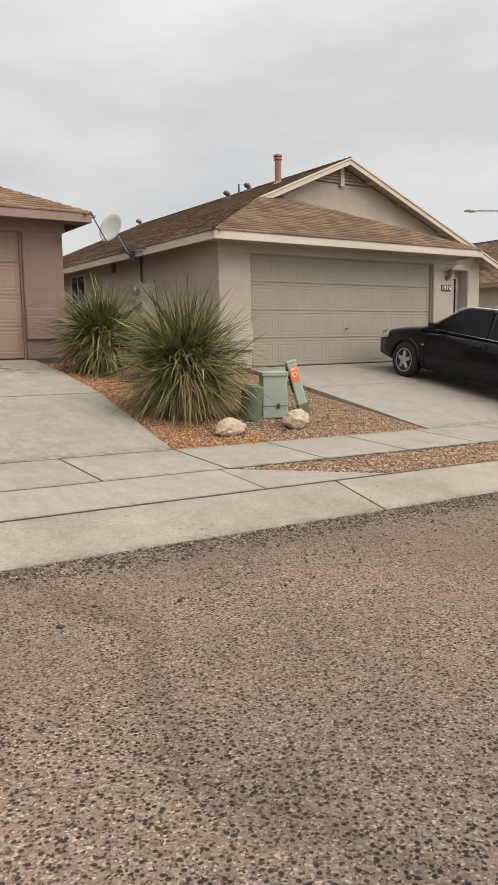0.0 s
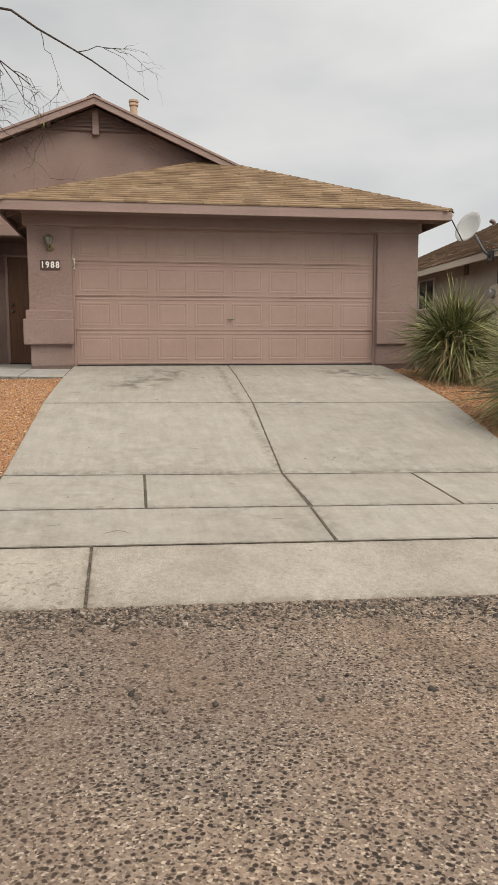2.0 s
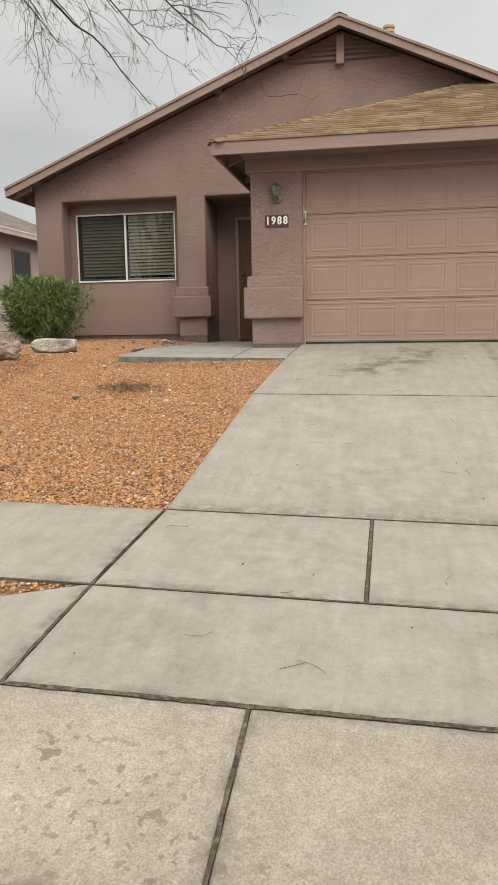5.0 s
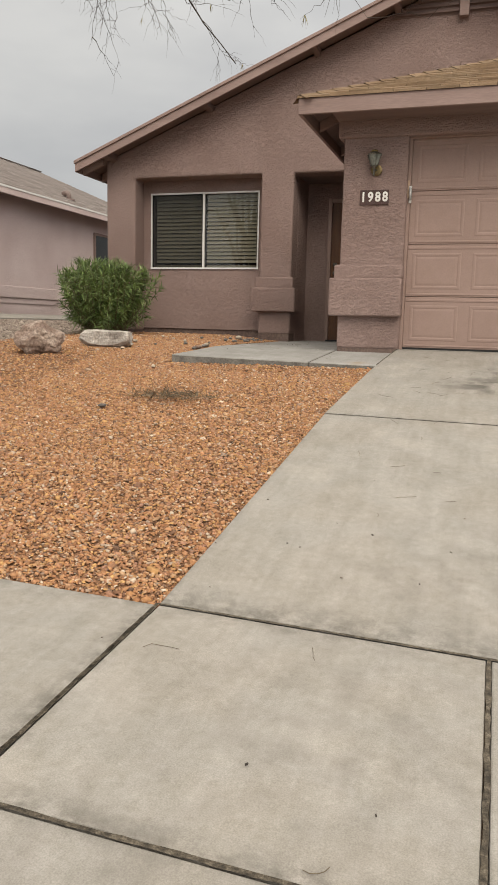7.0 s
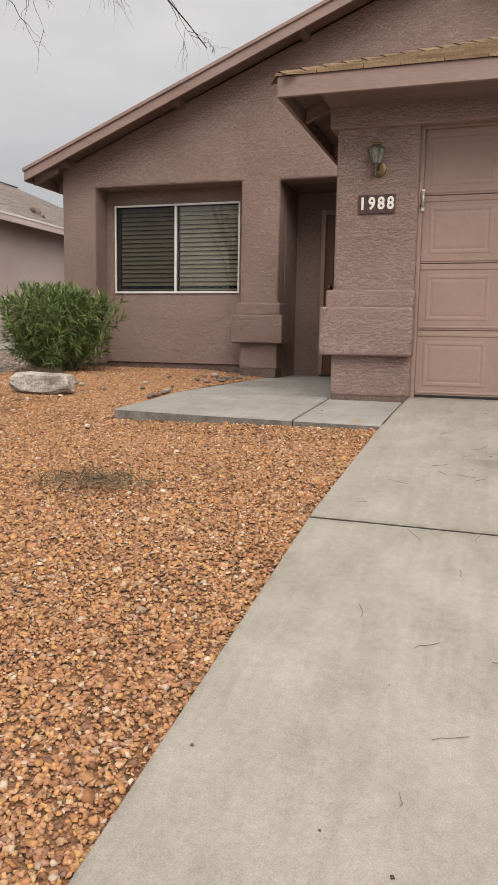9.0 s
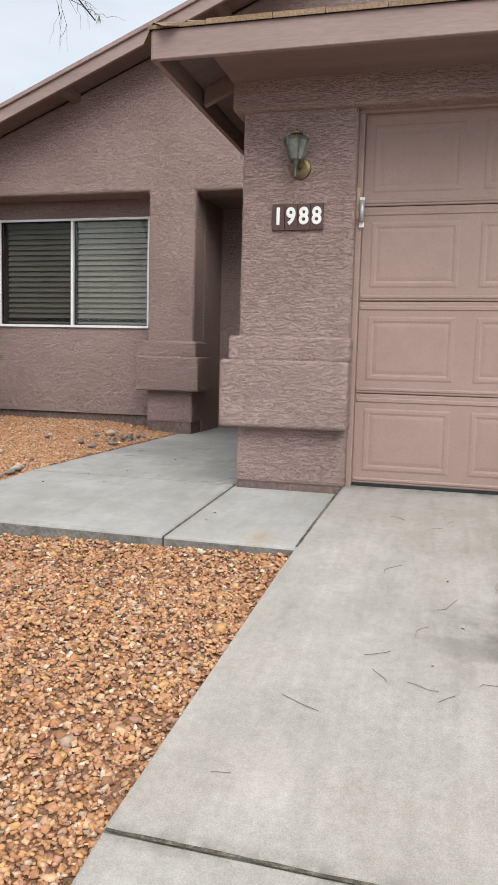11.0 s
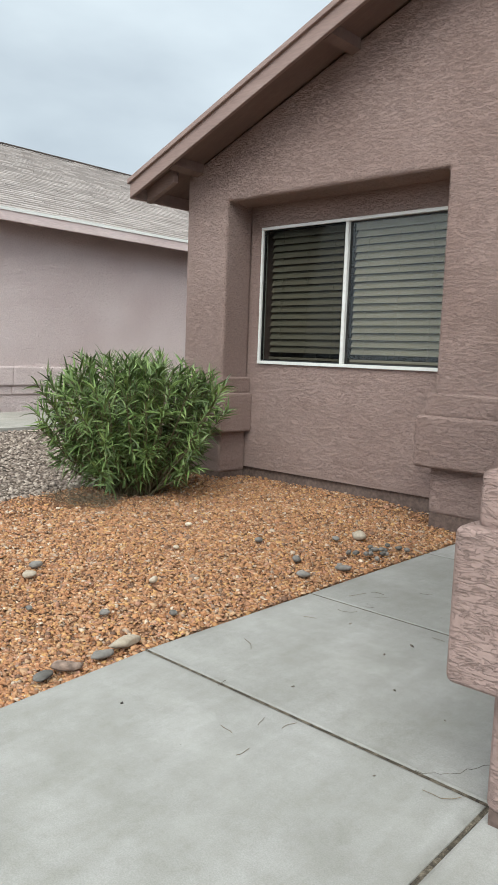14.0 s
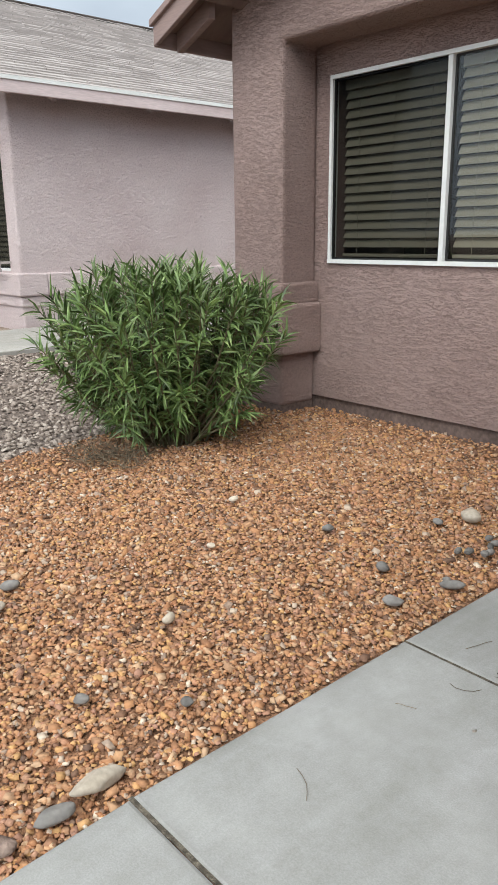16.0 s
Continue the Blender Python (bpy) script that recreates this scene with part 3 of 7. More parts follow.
mottle(M["door"], 9.0, 0.95, 1.03)
blemish(M["concrete"], ((1.45, -0.80, 0.55), (0.90, -1.75, 0.5), (4.20, -0.85, 0.6), (1.2, -1.3, 0.5), (4.5, -1.2, 0.4)), (0.075, 0.07, 0.062), 0.8, 5.0)
blemish(M["concrete"], ((1.0, -5.2, 0.9), (1.6, -5.45, 0.7), (0.6, -6.3, 0.8), (3.3, -5.2, 0.9), (3.6, -3.9, 1.0), (1.9, -7.2, 1.0), (0.2, -7.1, 0.7), (2.9, -2.8, 1.2)), (0.16, 0.146, 0.13), 0.5, 8.0, (0.42, 0.72))
blemish(M["concrete"], ((0.4, -3.4, 2.0), (1.4, -4.0, 2.0), (3.4, -2.0, 2.2), (0.6, -6.4, 1.2)), (0.40, 0.38, 0.355), 0.2, 4.5, (0.45, 0.75))
blemish(M["gutter"], ((0.35, -8.10, 0.42), (0.55, -8.25, 0.34), (0.1, -7.95, 0.3), (0.78, -8.28, 0.2), (5.3, -8.2, 0.3), (3.6, -8.2, 0.3)), (0.14, 0.115, 0.093), 0.7, 24.0, (0.585, 0.61))
blemish(M["walkway"], ((-0.28, -1.05, 0.16),), (0.30, 0.20, 0.10), 0.6, 8.0, (0.3, 0.7))
blemish(M["walkway"], ((-1.3, 0.6, 0.9), (-0.9, -0.5, 0.7), (-1.7, -0.6, 0.8), (-1.6, 1.6, 0.8)), (0.20, 0.195, 0.175), 0.5, 4.0, (0.42, 0.7))
blemish(M["walkway"], ((-1.5, 0.2, 1.6), (-1.2, 1.4, 1.4)), (0.44, 0.435, 0.42), 0.25, 6.0, (0.5, 0.72))

# ---------------------------------------------------------------- mesh helpers


def part(name, bm, material, parent=None, label="", m=None, smooth=False, bevel=0.0, seg=2):
    """Links a bmesh as one mesh object, in world coordinates, under a thing or under a part."""
    if m is not None:
        bm.transform(m)
        if m.determinant() < 0:
            bmesh.ops.reverse_faces(bm, faces=bm.faces)
    if bevel:
        bm.normal_update()
        sharp = [e for e in bm.edges if len(e.link_faces) == 2 and e.calc_face_angle(0) > 0.5]
        bmesh.ops.bevel(bm, geom=sharp, offset=bevel, segments=seg, affect="EDGES", profile=0.5, clamp_overlap=True)
    me = bpy.data.meshes.new(name)
    bm.to_mesh(me)
    bm.free()
    if smooth:
        me.polygons.foreach_set("use_smooth", [True] * len(me.polygons))
    return link(name, me, material, parent, label)


def link(name, me, material, parent=None, label="", at=None):
    ob = new(name, me)
    if material and not me.materials:
        me.materials.append(M[material])
    if parent is not None:
        ob.parent = parent
        ob.matrix_parent_inverse = base_of(parent).inverted()
    if at is not None:
        ob.matrix_basis = at
    if label:
        ob["label"] = label
    return ob


def base_of(ob):
    if ob.parent is None:
        return ob.matrix_basis.copy()
    return base_of(ob.parent) @ ob.matrix_parent_inverse @ ob.matrix_basis


def thing(name, x, y, z, label, category, group="", kind=""):
    ob = new(name)
    ob.empty_display_size = 0.1
    ob.matrix_basis = pose(x, y, z)
    return tagged(ob, label, category, group, kind)


def raw(name, verts, faces, material, parent=None, label="", smooth=False):
    me = bpy.data.meshes.new(name)
    me.from_pydata(verts, [], faces)
    me.update()
    if smooth:
        me.polygons.foreach_set("use_smooth", [True] * len(me.polygons))
    return link(name, me, material, parent, label)


def box(bm, x0, x1, y0, y1, z0, z1):
    v = [bm.verts.new(p) for p in ((x0, y0, z0), (x1, y0, z0), (x1, y1, z0), (x0, y1, z0), (x0, y0, z1), (x1, y0, z1), (x1, y1, z1), (x0, y1, z1))]
    for f in ((3, 2, 1, 0), (4, 5, 6, 7), (0, 1, 5, 4), (1, 2, 6, 5), (2, 3, 7, 6), (3, 0, 4, 7)):
        bm.faces.new([v[i] for i in f])
    return bm


def boxes(*bs):
    bm = bmesh.new()
    for b in bs:
        box(bm, *b)
    return bm


def prism(bm, pts, axis, a, b):
    """A polygon in the two other axes, drawn out along axis from a to b."""
    def at(p, c):
        return {"x": (c, p[0], p[1]), "y": (p[0], c, p[1]), "z": (p[0], p[1], c)}[axis]
    lo, hi = [bm.verts.new(at(p, a)) for p in pts], [bm.verts.new(at(p, b)) for p in pts]
    k = len(pts)
    fs = [bm.faces.new(lo), bm.faces.new(hi[::-1])]
    for i in range(k):
        fs.append(bm.faces.new((lo[i], hi[i], hi[(i + 1) % k], lo[(i + 1) % k])))
    bmesh.ops.recalc_face_normals(bm, faces=fs)
    return bm


def tube(bm, pts, radii, n=8, cap=True):
    pts = [Vector(p) for p in pts]
    rings = []
    side = None
    for i, p in enumerate(pts):
        d = (pts[min(i + 1, len(pts) - 1)] - pts[max(i - 1, 0)]).normalized()
        if side is None:
            side = d.orthogonal().normalized()
        side = (side - d * side.dot(d)).normalized()
        up = d.cross(side)
        r = radii[i] if hasattr(radii, "__len__") else radii
        rings.append([bm.verts.new(p + (side * math.cos(2 * math.pi * k / n) + up * math.sin(2 * math.pi * k / n)) * r) for k in range(n)])
    for a, b in zip(rings, rings[1:]):
        for k in range(n):
            bm.faces.new((a[k], a[(k + 1) % n], b[(k + 1) % n], b[k]))
    if cap:
        bm.faces.new(rings[0][::-1])
        bm.faces.new(rings[-1])
    return bm


def lathe(bm, cx, cy, prof, n=16):
    return tube(bm, [(cx, cy, z) for r, z in prof], [r for r, z in prof], n)


# ---------------------------------------------------------------- the lie of the land
DRIVE_TOP, FLOOR = 1.13, 1.10


def street(x):
    return -0.019 * (np.clip(x, -40, 40) - 1.0)


def land(x, y):
    """Height of the ground: road, gutter, pavement, then the lots that rise to the houses."""
    x, y = np.asarray(x, float), np.asarray(y, float)
    s = street(x)
    pad = np.interp(x, [-14, -8.7, -5.2, 5.4, 8.0, 30], [1.45, 1.42, 1.118, 1.10, 0.84, 0.80])
    side = 0.275 + s
    low = s + np.interp(y, [-40, -30, -22, -19, -18.35, -13.4, -8.35, -7.66, -6.83, -5.71], [0.9, 0.9, 0.28, 0.15, -0.01, 0.03, -0.01, 0.15, 0.215, 0.275])
    k = np.interp(y, [-5.71, -2.92, -1.2, 0.2, 2.8], [0.0, 0.50, 0.85, 0.985, 1.0])
    far = np.clip((x - 6.0) / 2.0, 0, 1)
    k = k * (1 - far) + far * np.interp(y, [-5.71, -0.95, 0.2], [0.0, 0.97, 1.0])
    heap = 0.06 * np.clip((y - 0.3) / 2.2, 0, 1) * np.clip((-2.3 - x) / 0.8, 0, 1) * (x > -5.3)
    dip = 0.04 * np.clip(1 - np.abs(y + 1.45) / 0.55, 0, 1) * np.clip((x + 2.7) / 0.6, 0, 1) * np.clip((0.5 - x) / 0.3, 0, 1)
    return np.where(y <= -5.71, low, side + (pad - side) * k + heap - dip)


def land1(x, y):
    return float(land(x, y))


def drive(x, y, top=DRIVE_TOP):
    lo = 0.275 + street(x)
    return float(lo + (top - lo) * np.interp(y, [-5.71, -2.92, -1.15, 0.0], [0.0, 0.52, 0.84, 1.0]))


def axis_steps(a, b, near, fine, growth=1.35):
    out, x, d = [near], near, fine
    while x < b:
        x += d
        d = fine if x < b * 0.03 else d * growth
        out.append(x)
    x, d, left = near, fine, []
    while x > a:
        x -= d
        d = fine if x > a * 0.03 else d * growth
        left.append(x)
    return left[::-1] + out


def sheet(name, xs, ys, zf, material, kind_label, cat):
    vx, vy = np.meshgrid(xs, ys)
    vz = zf(vx, vy)
    w = len(xs)
    verts = np.stack([vx.ravel(), vy.ravel(), vz.ravel()], 1).tolist()
    faces = [(j * w + i, j * w + i + 1, (j + 1) * w + i + 1, (j + 1) * w + i) for j in range(len(ys) - 1) for i in range(w - 1)]
    return tagged(raw(name, verts, faces, material, smooth=True), kind_label, cat, kind="structure")


gx = axis_steps(-900, 900, 0.0, 0.5)
gy = sorted(set(axis_steps(-900, 900, 0.0, 0.5) + [-8.35, -7.66, -6.83, -5.71, -18.35]))
sheet("ground", gx, gy, lambda x, y: land(x, y) - 0.045, "earth", "bare brown desert earth of the house lots", "ground")
sheet("road", [-300, -120, -60, -30, -15, -8, -4, 0, 4, 8, 15, 30, 60, 120, 300], [-18.35, -16, -13.4, -11, -9.5, -8.33], lambda x, y: land(x, y) - 0.004, "asphalt",
      "worn tan-grey chip-seal road with dusty patches", "road")


def bed(name, x0, x1, y0, y1, material, label, hole=None, nx=24, ny=40):
    """A sheet of packed gravel ground, a little below the slabs that border it."""
    return sheet(name, np.linspace(x0, x1, nx), np.linspace(y0, y1, ny), lambda x, y: land(x, y) - 0.022, material, label, "gravel bed")


bed("gravel_bed_yard", -5.0, -0.08, -5.73, 3.1, "orange_bed", "packed orange gravel of the front yard")
bed("gravel_bed_left", -8.75, -5.0, -5.73, 12, "grey_bed", "packed grey gravel between the two houses")
bed("gravel_bed_right", 4.7, 6.15, -5.73, 8, "orange_bed", "packed orange gravel beside the driveway")
bed("gravel_bed_neighbour", 6.15, 9.0, -5.73, 8, "tan_bed", "packed brown gravel beside the beige house")
bed("gravel_strip_left", -24, -0.26, -7.66, -6.83, "orange_bed", "packed orange gravel strip beside the pavement")
bed("gravel_strip_right", 4.7, 40, -7.66, -6.83, "tan_bed", "packed brown gravel strip beside the pavement")

# ---------------------------------------------------------------- concrete


def slab(name, corners, zf, material, parent, thick=0.11, gap=0.008, bevel=0.007, split=3, edge=""):
    """A cast slab over a four-cornered plan, cut into strips so that it follows the fall of the land, its arrises rounded."""
    c = [Vector((p[0], p[1], 0)) for p in corners]
    mid = sum(c, Vector()) / 4
    q = []
    for i in range(4):
        a, b, d = c[i - 1], c[i], c[(i + 1) % 4]
        e1, e2 = (b - a).normalized(), (d - b).normalized()
        n1, n2 = Vector((-e1.y, e1.x, 0)), Vector((-e2.y, e2.x, 0))
        if n1.dot(mid - b) < 0:
            n1 = -n1
        if n2.dot(mid - b) < 0:
            n2 = -n2
        q.append(b + (n1 + n2) * gap)
    bm = bmesh.new()
    rows = []
    for j in range(split + 1):
        f = j / split
        l, r = q[0].lerp(q[3], f), q[1].lerp(q[2], f)
        rows.append([bm.verts.new((p.x, p.y, zf(p.x, p.y))) for p in (l, l.lerp(r, 0.5), r)])
    tops = [bm.faces.new((a[i], a[i + 1], b[i + 1], b[i])) for a, b in zip(rows, rows[1:]) for i in range(2)]
    ext = bmesh.ops.extrude_face_region(bm, geom=tops)
    vs = [g for g in ext["geom"] if isinstance(g, bmesh.types.BMVert)]
    bmesh.ops.translate(bm, verts=vs, vec=(0, 0, -thick))
    bmesh.ops.recalc_face_normals(bm, faces=bm.faces)
    top_edges = [e for e in bm.edges if len(e.link_faces) == 2 and any(f.normal.z > 0.7 for f in e.link_faces) and any(abs(f.normal.z) < 0.3 for f in e.link_faces)]
    bmesh.ops.bevel(bm, geom=top_edges, offset=bevel, segments=2, affect="EDGES", profile=0.5)
    ob = part(name, bm, material, parent)
    # upright side faces take the darker edge material
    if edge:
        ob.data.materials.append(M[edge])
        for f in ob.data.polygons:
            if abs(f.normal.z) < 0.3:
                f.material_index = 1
    return ob


def filler(name, pts, zf, parent, width=0.016, drop=-0.001):
    """The dark grit that has settled in a joint."""
    bm = bmesh.new()
    for (x0, y0), (x1, y1) in zip(pts, pts[1:]):
        d = Vector((x1 - x0, y1 - y0, 0))
        nn = Vector((-d.y, d.x, 0)).normalized() * width / 2
        k = max(8, int(d.length / 0.045))
        rj = random.Random(int(x0 * 91 + y0 * 37 + 7))
        prev = None
        for i in range(k + 1):
            x, y = x0 + (x1 - x0) * i / k, y0 + (y1 - y0) * i / k
            z = zf(x, y) - drop
            wa, wb = rj.uniform(0.55, 1.25), rj.uniform(0.55, 1.25)
            cur = (bm.verts.new((x + nn.x * wa, y + nn.y * wa, z)), bm.verts.new((x - nn.x * wb, y - nn.y * wb, z)))
            if prev:
                bm.faces.new((prev[0], prev[1], cur[1], cur[0]))
            prev = cur
    return part(name, bm, "joint", parent)


driveway = thing("driveway", 2.4, -3, land1(2.4, -3), "grey broom-finished concrete driveway with open joints", "driveway", kind="structure")
JY = -2.92
MIDX = ((2.42, 0.0), (2.38, JY), (2.22, -5.71), (2.20, -7.66))
DL, DR = -0.222, 4.74
Y0, Y1, Y2, Y3 = -8.35, -7.66, -6.85, -5.71
slab("slab", ((DL, Y3), (2.22, Y3), (2.38, JY), (DL + 0.02, JY)), drive, "concrete", driveway, gap=0.006, bevel=0.006)
slab("slab", ((2.22, Y3), (DR, Y3), (5.05, JY), (2.38, JY)), drive, "concrete", driveway, gap=0.006, bevel=0.006)
slab("slab", ((DL + 0.02, JY), (2.38, JY), (2.42, 0.10), (-0.05, 0.10)), drive, "concrete", driveway, gap=0.004, bevel=0.004, split=6)
slab("slab", ((2.38, JY), (5.05, JY), (5.02, 0.10), (2.42, 0.10)), drive, "concrete", driveway, gap=0.004, bevel=0.004, split=6)
# apron between pavement and gutter, with its flared ends
slab("slab", ((DL, Y1), (2.20, Y1), (2.21, Y2), (DL, Y2)), land1, "concrete", driveway)
slab("slab", ((2.20, Y1), (DR - 0.1, Y1), (DR - 0.1, Y2), (2.21, Y2)), land1, "concrete", driveway)
slab("slab", ((-1.75, Y1), (DL, Y1), (DL, Y2), (DL - 0.04, Y2)), land1, "concrete", driveway, gap=0.006)
slab("slab", ((DR - 0.1, Y1), (6.15, Y1), (DR, Y2), (DR - 0.1, Y2)), land1, "concrete", driveway, gap=0.006)
filler("joint_filler", MIDX, lambda x, y: max(drive(x, y), land1(x, y)) if y > Y3 else land1(x, y), driveway, 0.020, -0.001)
filler("joint_filler", ((DL, Y1), (DL, Y3)), land1, driveway)
filler("joint_filler", ((DL, Y3), (DR, Y3)), land1, driveway)
filler("joint_filler", ((DL + 0.03, JY), (5.04, JY)), drive, driveway, 0.013, -0.001)

pavement = thing("pavement", 0, -6.3, land1(0, -6.3), "pale concrete pavement slabs along the street", "pavement", kind="structure")
cuts = [DL - 1.24 * k for k in range(17, 0, -1)] + [DL, 0.985, 2.225, 3.44, DR] + [DR + 1.24 * k for k in range(1, 24)]
for a, b in zip(cuts, cuts[1:]):
    slab("slab", ((a, Y2), (b, Y2), (b, Y3), (a, Y3)), land1, "concrete", pavement, gap=0.009, bevel=0.007)
filler("joint_filler", ((cuts[0], Y2), (cuts[-1], Y2)), land1, pavement)
for c in cuts[1:-1]:
    filler("joint_filler", ((c, Y2), (c, Y3)), land1, pavement, 0.018)

gutter = thing("gutter", 0, -8, land1(0, -8), "pale worn concrete gutter with chipped edges", "gutter", kind="structure")
gcuts = [0.64 - 4.85 * k for k in range(5, 0, -1)] + [0.64, 5.42] + [5.42 + 4.85 * k for k in range(1, 8)]
for a, b in zip(gcuts, gcuts[1:]):
    slab("slab", ((a, Y0), (b, Y0), (b, Y1), (a, Y1)), land1, "gutter", gutter, gap=0.006, bevel=0.010)
filler("joint_filler", ((gcuts[0], Y1), (gcuts[-1], Y1)), land1, gutter, 0.03)
for c in gcuts[1:-1]:
    filler("joint_filler", ((c, Y0), (c, Y1)), land1, gutter, 0.016)


def walk_z(x, y):
    return float(np.interp(y, [-1.2, 0.0, 3.8], [1.012, 1.085, 1.10]) + 0.02 * (-1.0 - x) * np.clip(-y / 1.2, 0, 1.2))


walkway = thing("entry_walk", -1.2, 0.5, 1.0, "smooth grey concrete entry walk raised above the gravel", "walkway", kind="structure")
WX0, WX1 = -2.155, -0.10
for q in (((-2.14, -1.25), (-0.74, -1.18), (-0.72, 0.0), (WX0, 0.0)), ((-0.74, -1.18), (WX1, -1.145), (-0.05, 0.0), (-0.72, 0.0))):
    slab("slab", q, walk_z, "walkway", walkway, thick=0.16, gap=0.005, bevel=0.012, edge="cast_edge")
for y0, y1 in ((0.0, 1.05), (1.05, 2.2), (2.2, 3.8)):
    slab("slab", ((WX0, y0), (-0.6, y0), (-0.6, y1), (WX0, y1)), walk_z, "walkway", walkway, thick=0.16, gap=0.004, bevel=0.009)
filler("joint_filler", ((-0.74, -1.17), (-0.72, 0.0)), walk_z, walkway, 0.018, 0.006)
filler("joint_filler", ((-0.105, -1.12), (-0.045, -0.04)), lambda x, y: max(walk_z(x, y), drive(x, y)), walkway, 0.016, 0.0)
filler("joint_filler", ((WX0, 0.0), (-0.1, 0.0)), walk_z, walkway, 0.016, 0.004)
filler("joint_filler", ((WX0, 1.05), (-0.6, 1.05)), walk_z, walkway, 0.016, 0.004)
filler("joint_filler", ((WX0, 2.2), (-0.6, 2.2)), walk_z, walkway, 0.016, 0.004)


def n_drive(x, y):
    return drive(x, (y + 5.71) * 1.19 - 5.71, 0.873)


neighbour_drive = thing("driveway", 11.4, -3, land1(11.4, -3), "grey concrete driveway of the beige house", "driveway", kind="structure")
slab("slab", ((8.75, Y3), (11.5, Y3), (11.4, -0.9), (8.85, -0.9)), n_drive, "concrete", neighbour_drive, gap=0.006)
slab("slab", ((11.5, Y3), (14.5, Y3), (14.3, -0.9), (11.4, -0.9)), n_drive, "concrete", neighbour_drive, gap=0.006)
side_path = thing("garden_path", -8.2, 2.4, land1(-8.2, 2.4), "narrow pale concrete path by the pink house", "path", kind="structure")
for k in range(5):
    y = -0.6 + 2.2 * k
    slab("slab", ((-8.6, y), (-7.62, y), (-7.62, y + 2.2), (-8.6, y + 2.2)), lambda x, yy: land1(x, yy) + 0.02, "concrete", side_path, gap=0.005)

# ---------------------------------------------------------------- houses


def ring_panel(bm, x0, x1, z0, z1, y, rings):
    """A rectangle on a front face, stepped in and out by rings of (inset, depth)."""
    prev = None
    for ins, dep in rings:
        cur = [bm.verts.new(p) for p in ((x0 + ins, y + dep, z0 + ins), (x1 - ins, y + dep, z0 + ins), (x1 - ins, y + dep, z1 - ins), (x0 + ins, y + dep, z1 - ins))]
        if prev:
            for i in range(4):
                bm.faces.new((prev[i], prev[(i + 1) % 4], cur[(i + 1) % 4], cur[i]))
        prev = cur
    bm.faces.new(prev)


def garage_door(house, m, paint):
    door = part("garage_door", boxes((-0.02, 4.90, 0.045, 0.075, DRIVE_TOP - 0.02, 3.30)), paint, house, "sectional steel garage door with raised panels", m)
    z0, h = DRIVE_TOP + 0.012, (3.285 - DRIVE_TOP) / 4
    for r in range(4):
        a, b = z0 + r * h, z0 + (r + 1) * h - 0.005
        bm = bmesh.new()
        ring_panel(bm, 0, 4.88, a, b, 0.044, ((0, 0.0), (0.0, -0.022), (0.004, -0.026)))
        for lo, hi in ((a + 0.012, a + 0.034), (b - 0.05, b - 0.022)):
            ring_panel(bm, 0.006, 4.874, lo, hi, 0.0175, ((0, 0.0), (0.006, -0.005)))
        for c in range(8):
            w = 4.88 / 8
            ring_panel(bm, c * w + 0.055, (c + 1) * w - 0.055, a + 0.075, b - 0.085, 0.0175, ((0, 0), (0.010, -0.003), (0.026, -0.003), (0.038, 0.0005), (0.060, -0.0025)))
        part("door_section", bm, paint, door, m=m)
    part("bottom_seal", boxes((0.0, 4.88, 0.015, 0.05, DRIVE_TOP - 0.006, DRIVE_TOP + 0.012)), "rubber", door, "black rubber bottom seal", m)
    bm = tube(bmesh.new(), [(2.47, 0.018, 1.865), (2.47, -0.02, 1.865)], 0.014, 8)
    box(bm, 2.41, 2.53, -0.03, -0.018, 1.857, 1.873)
    part("lock_handle", bm, "pewter", door, "small dull metal lock handle", m)
    part("door_stop", boxes((-0.045, -0.012, -0.028, 0.012, 2.68, 2.86)), "vent_tan", house, "small pale metal door stop", m, bevel=0.006)


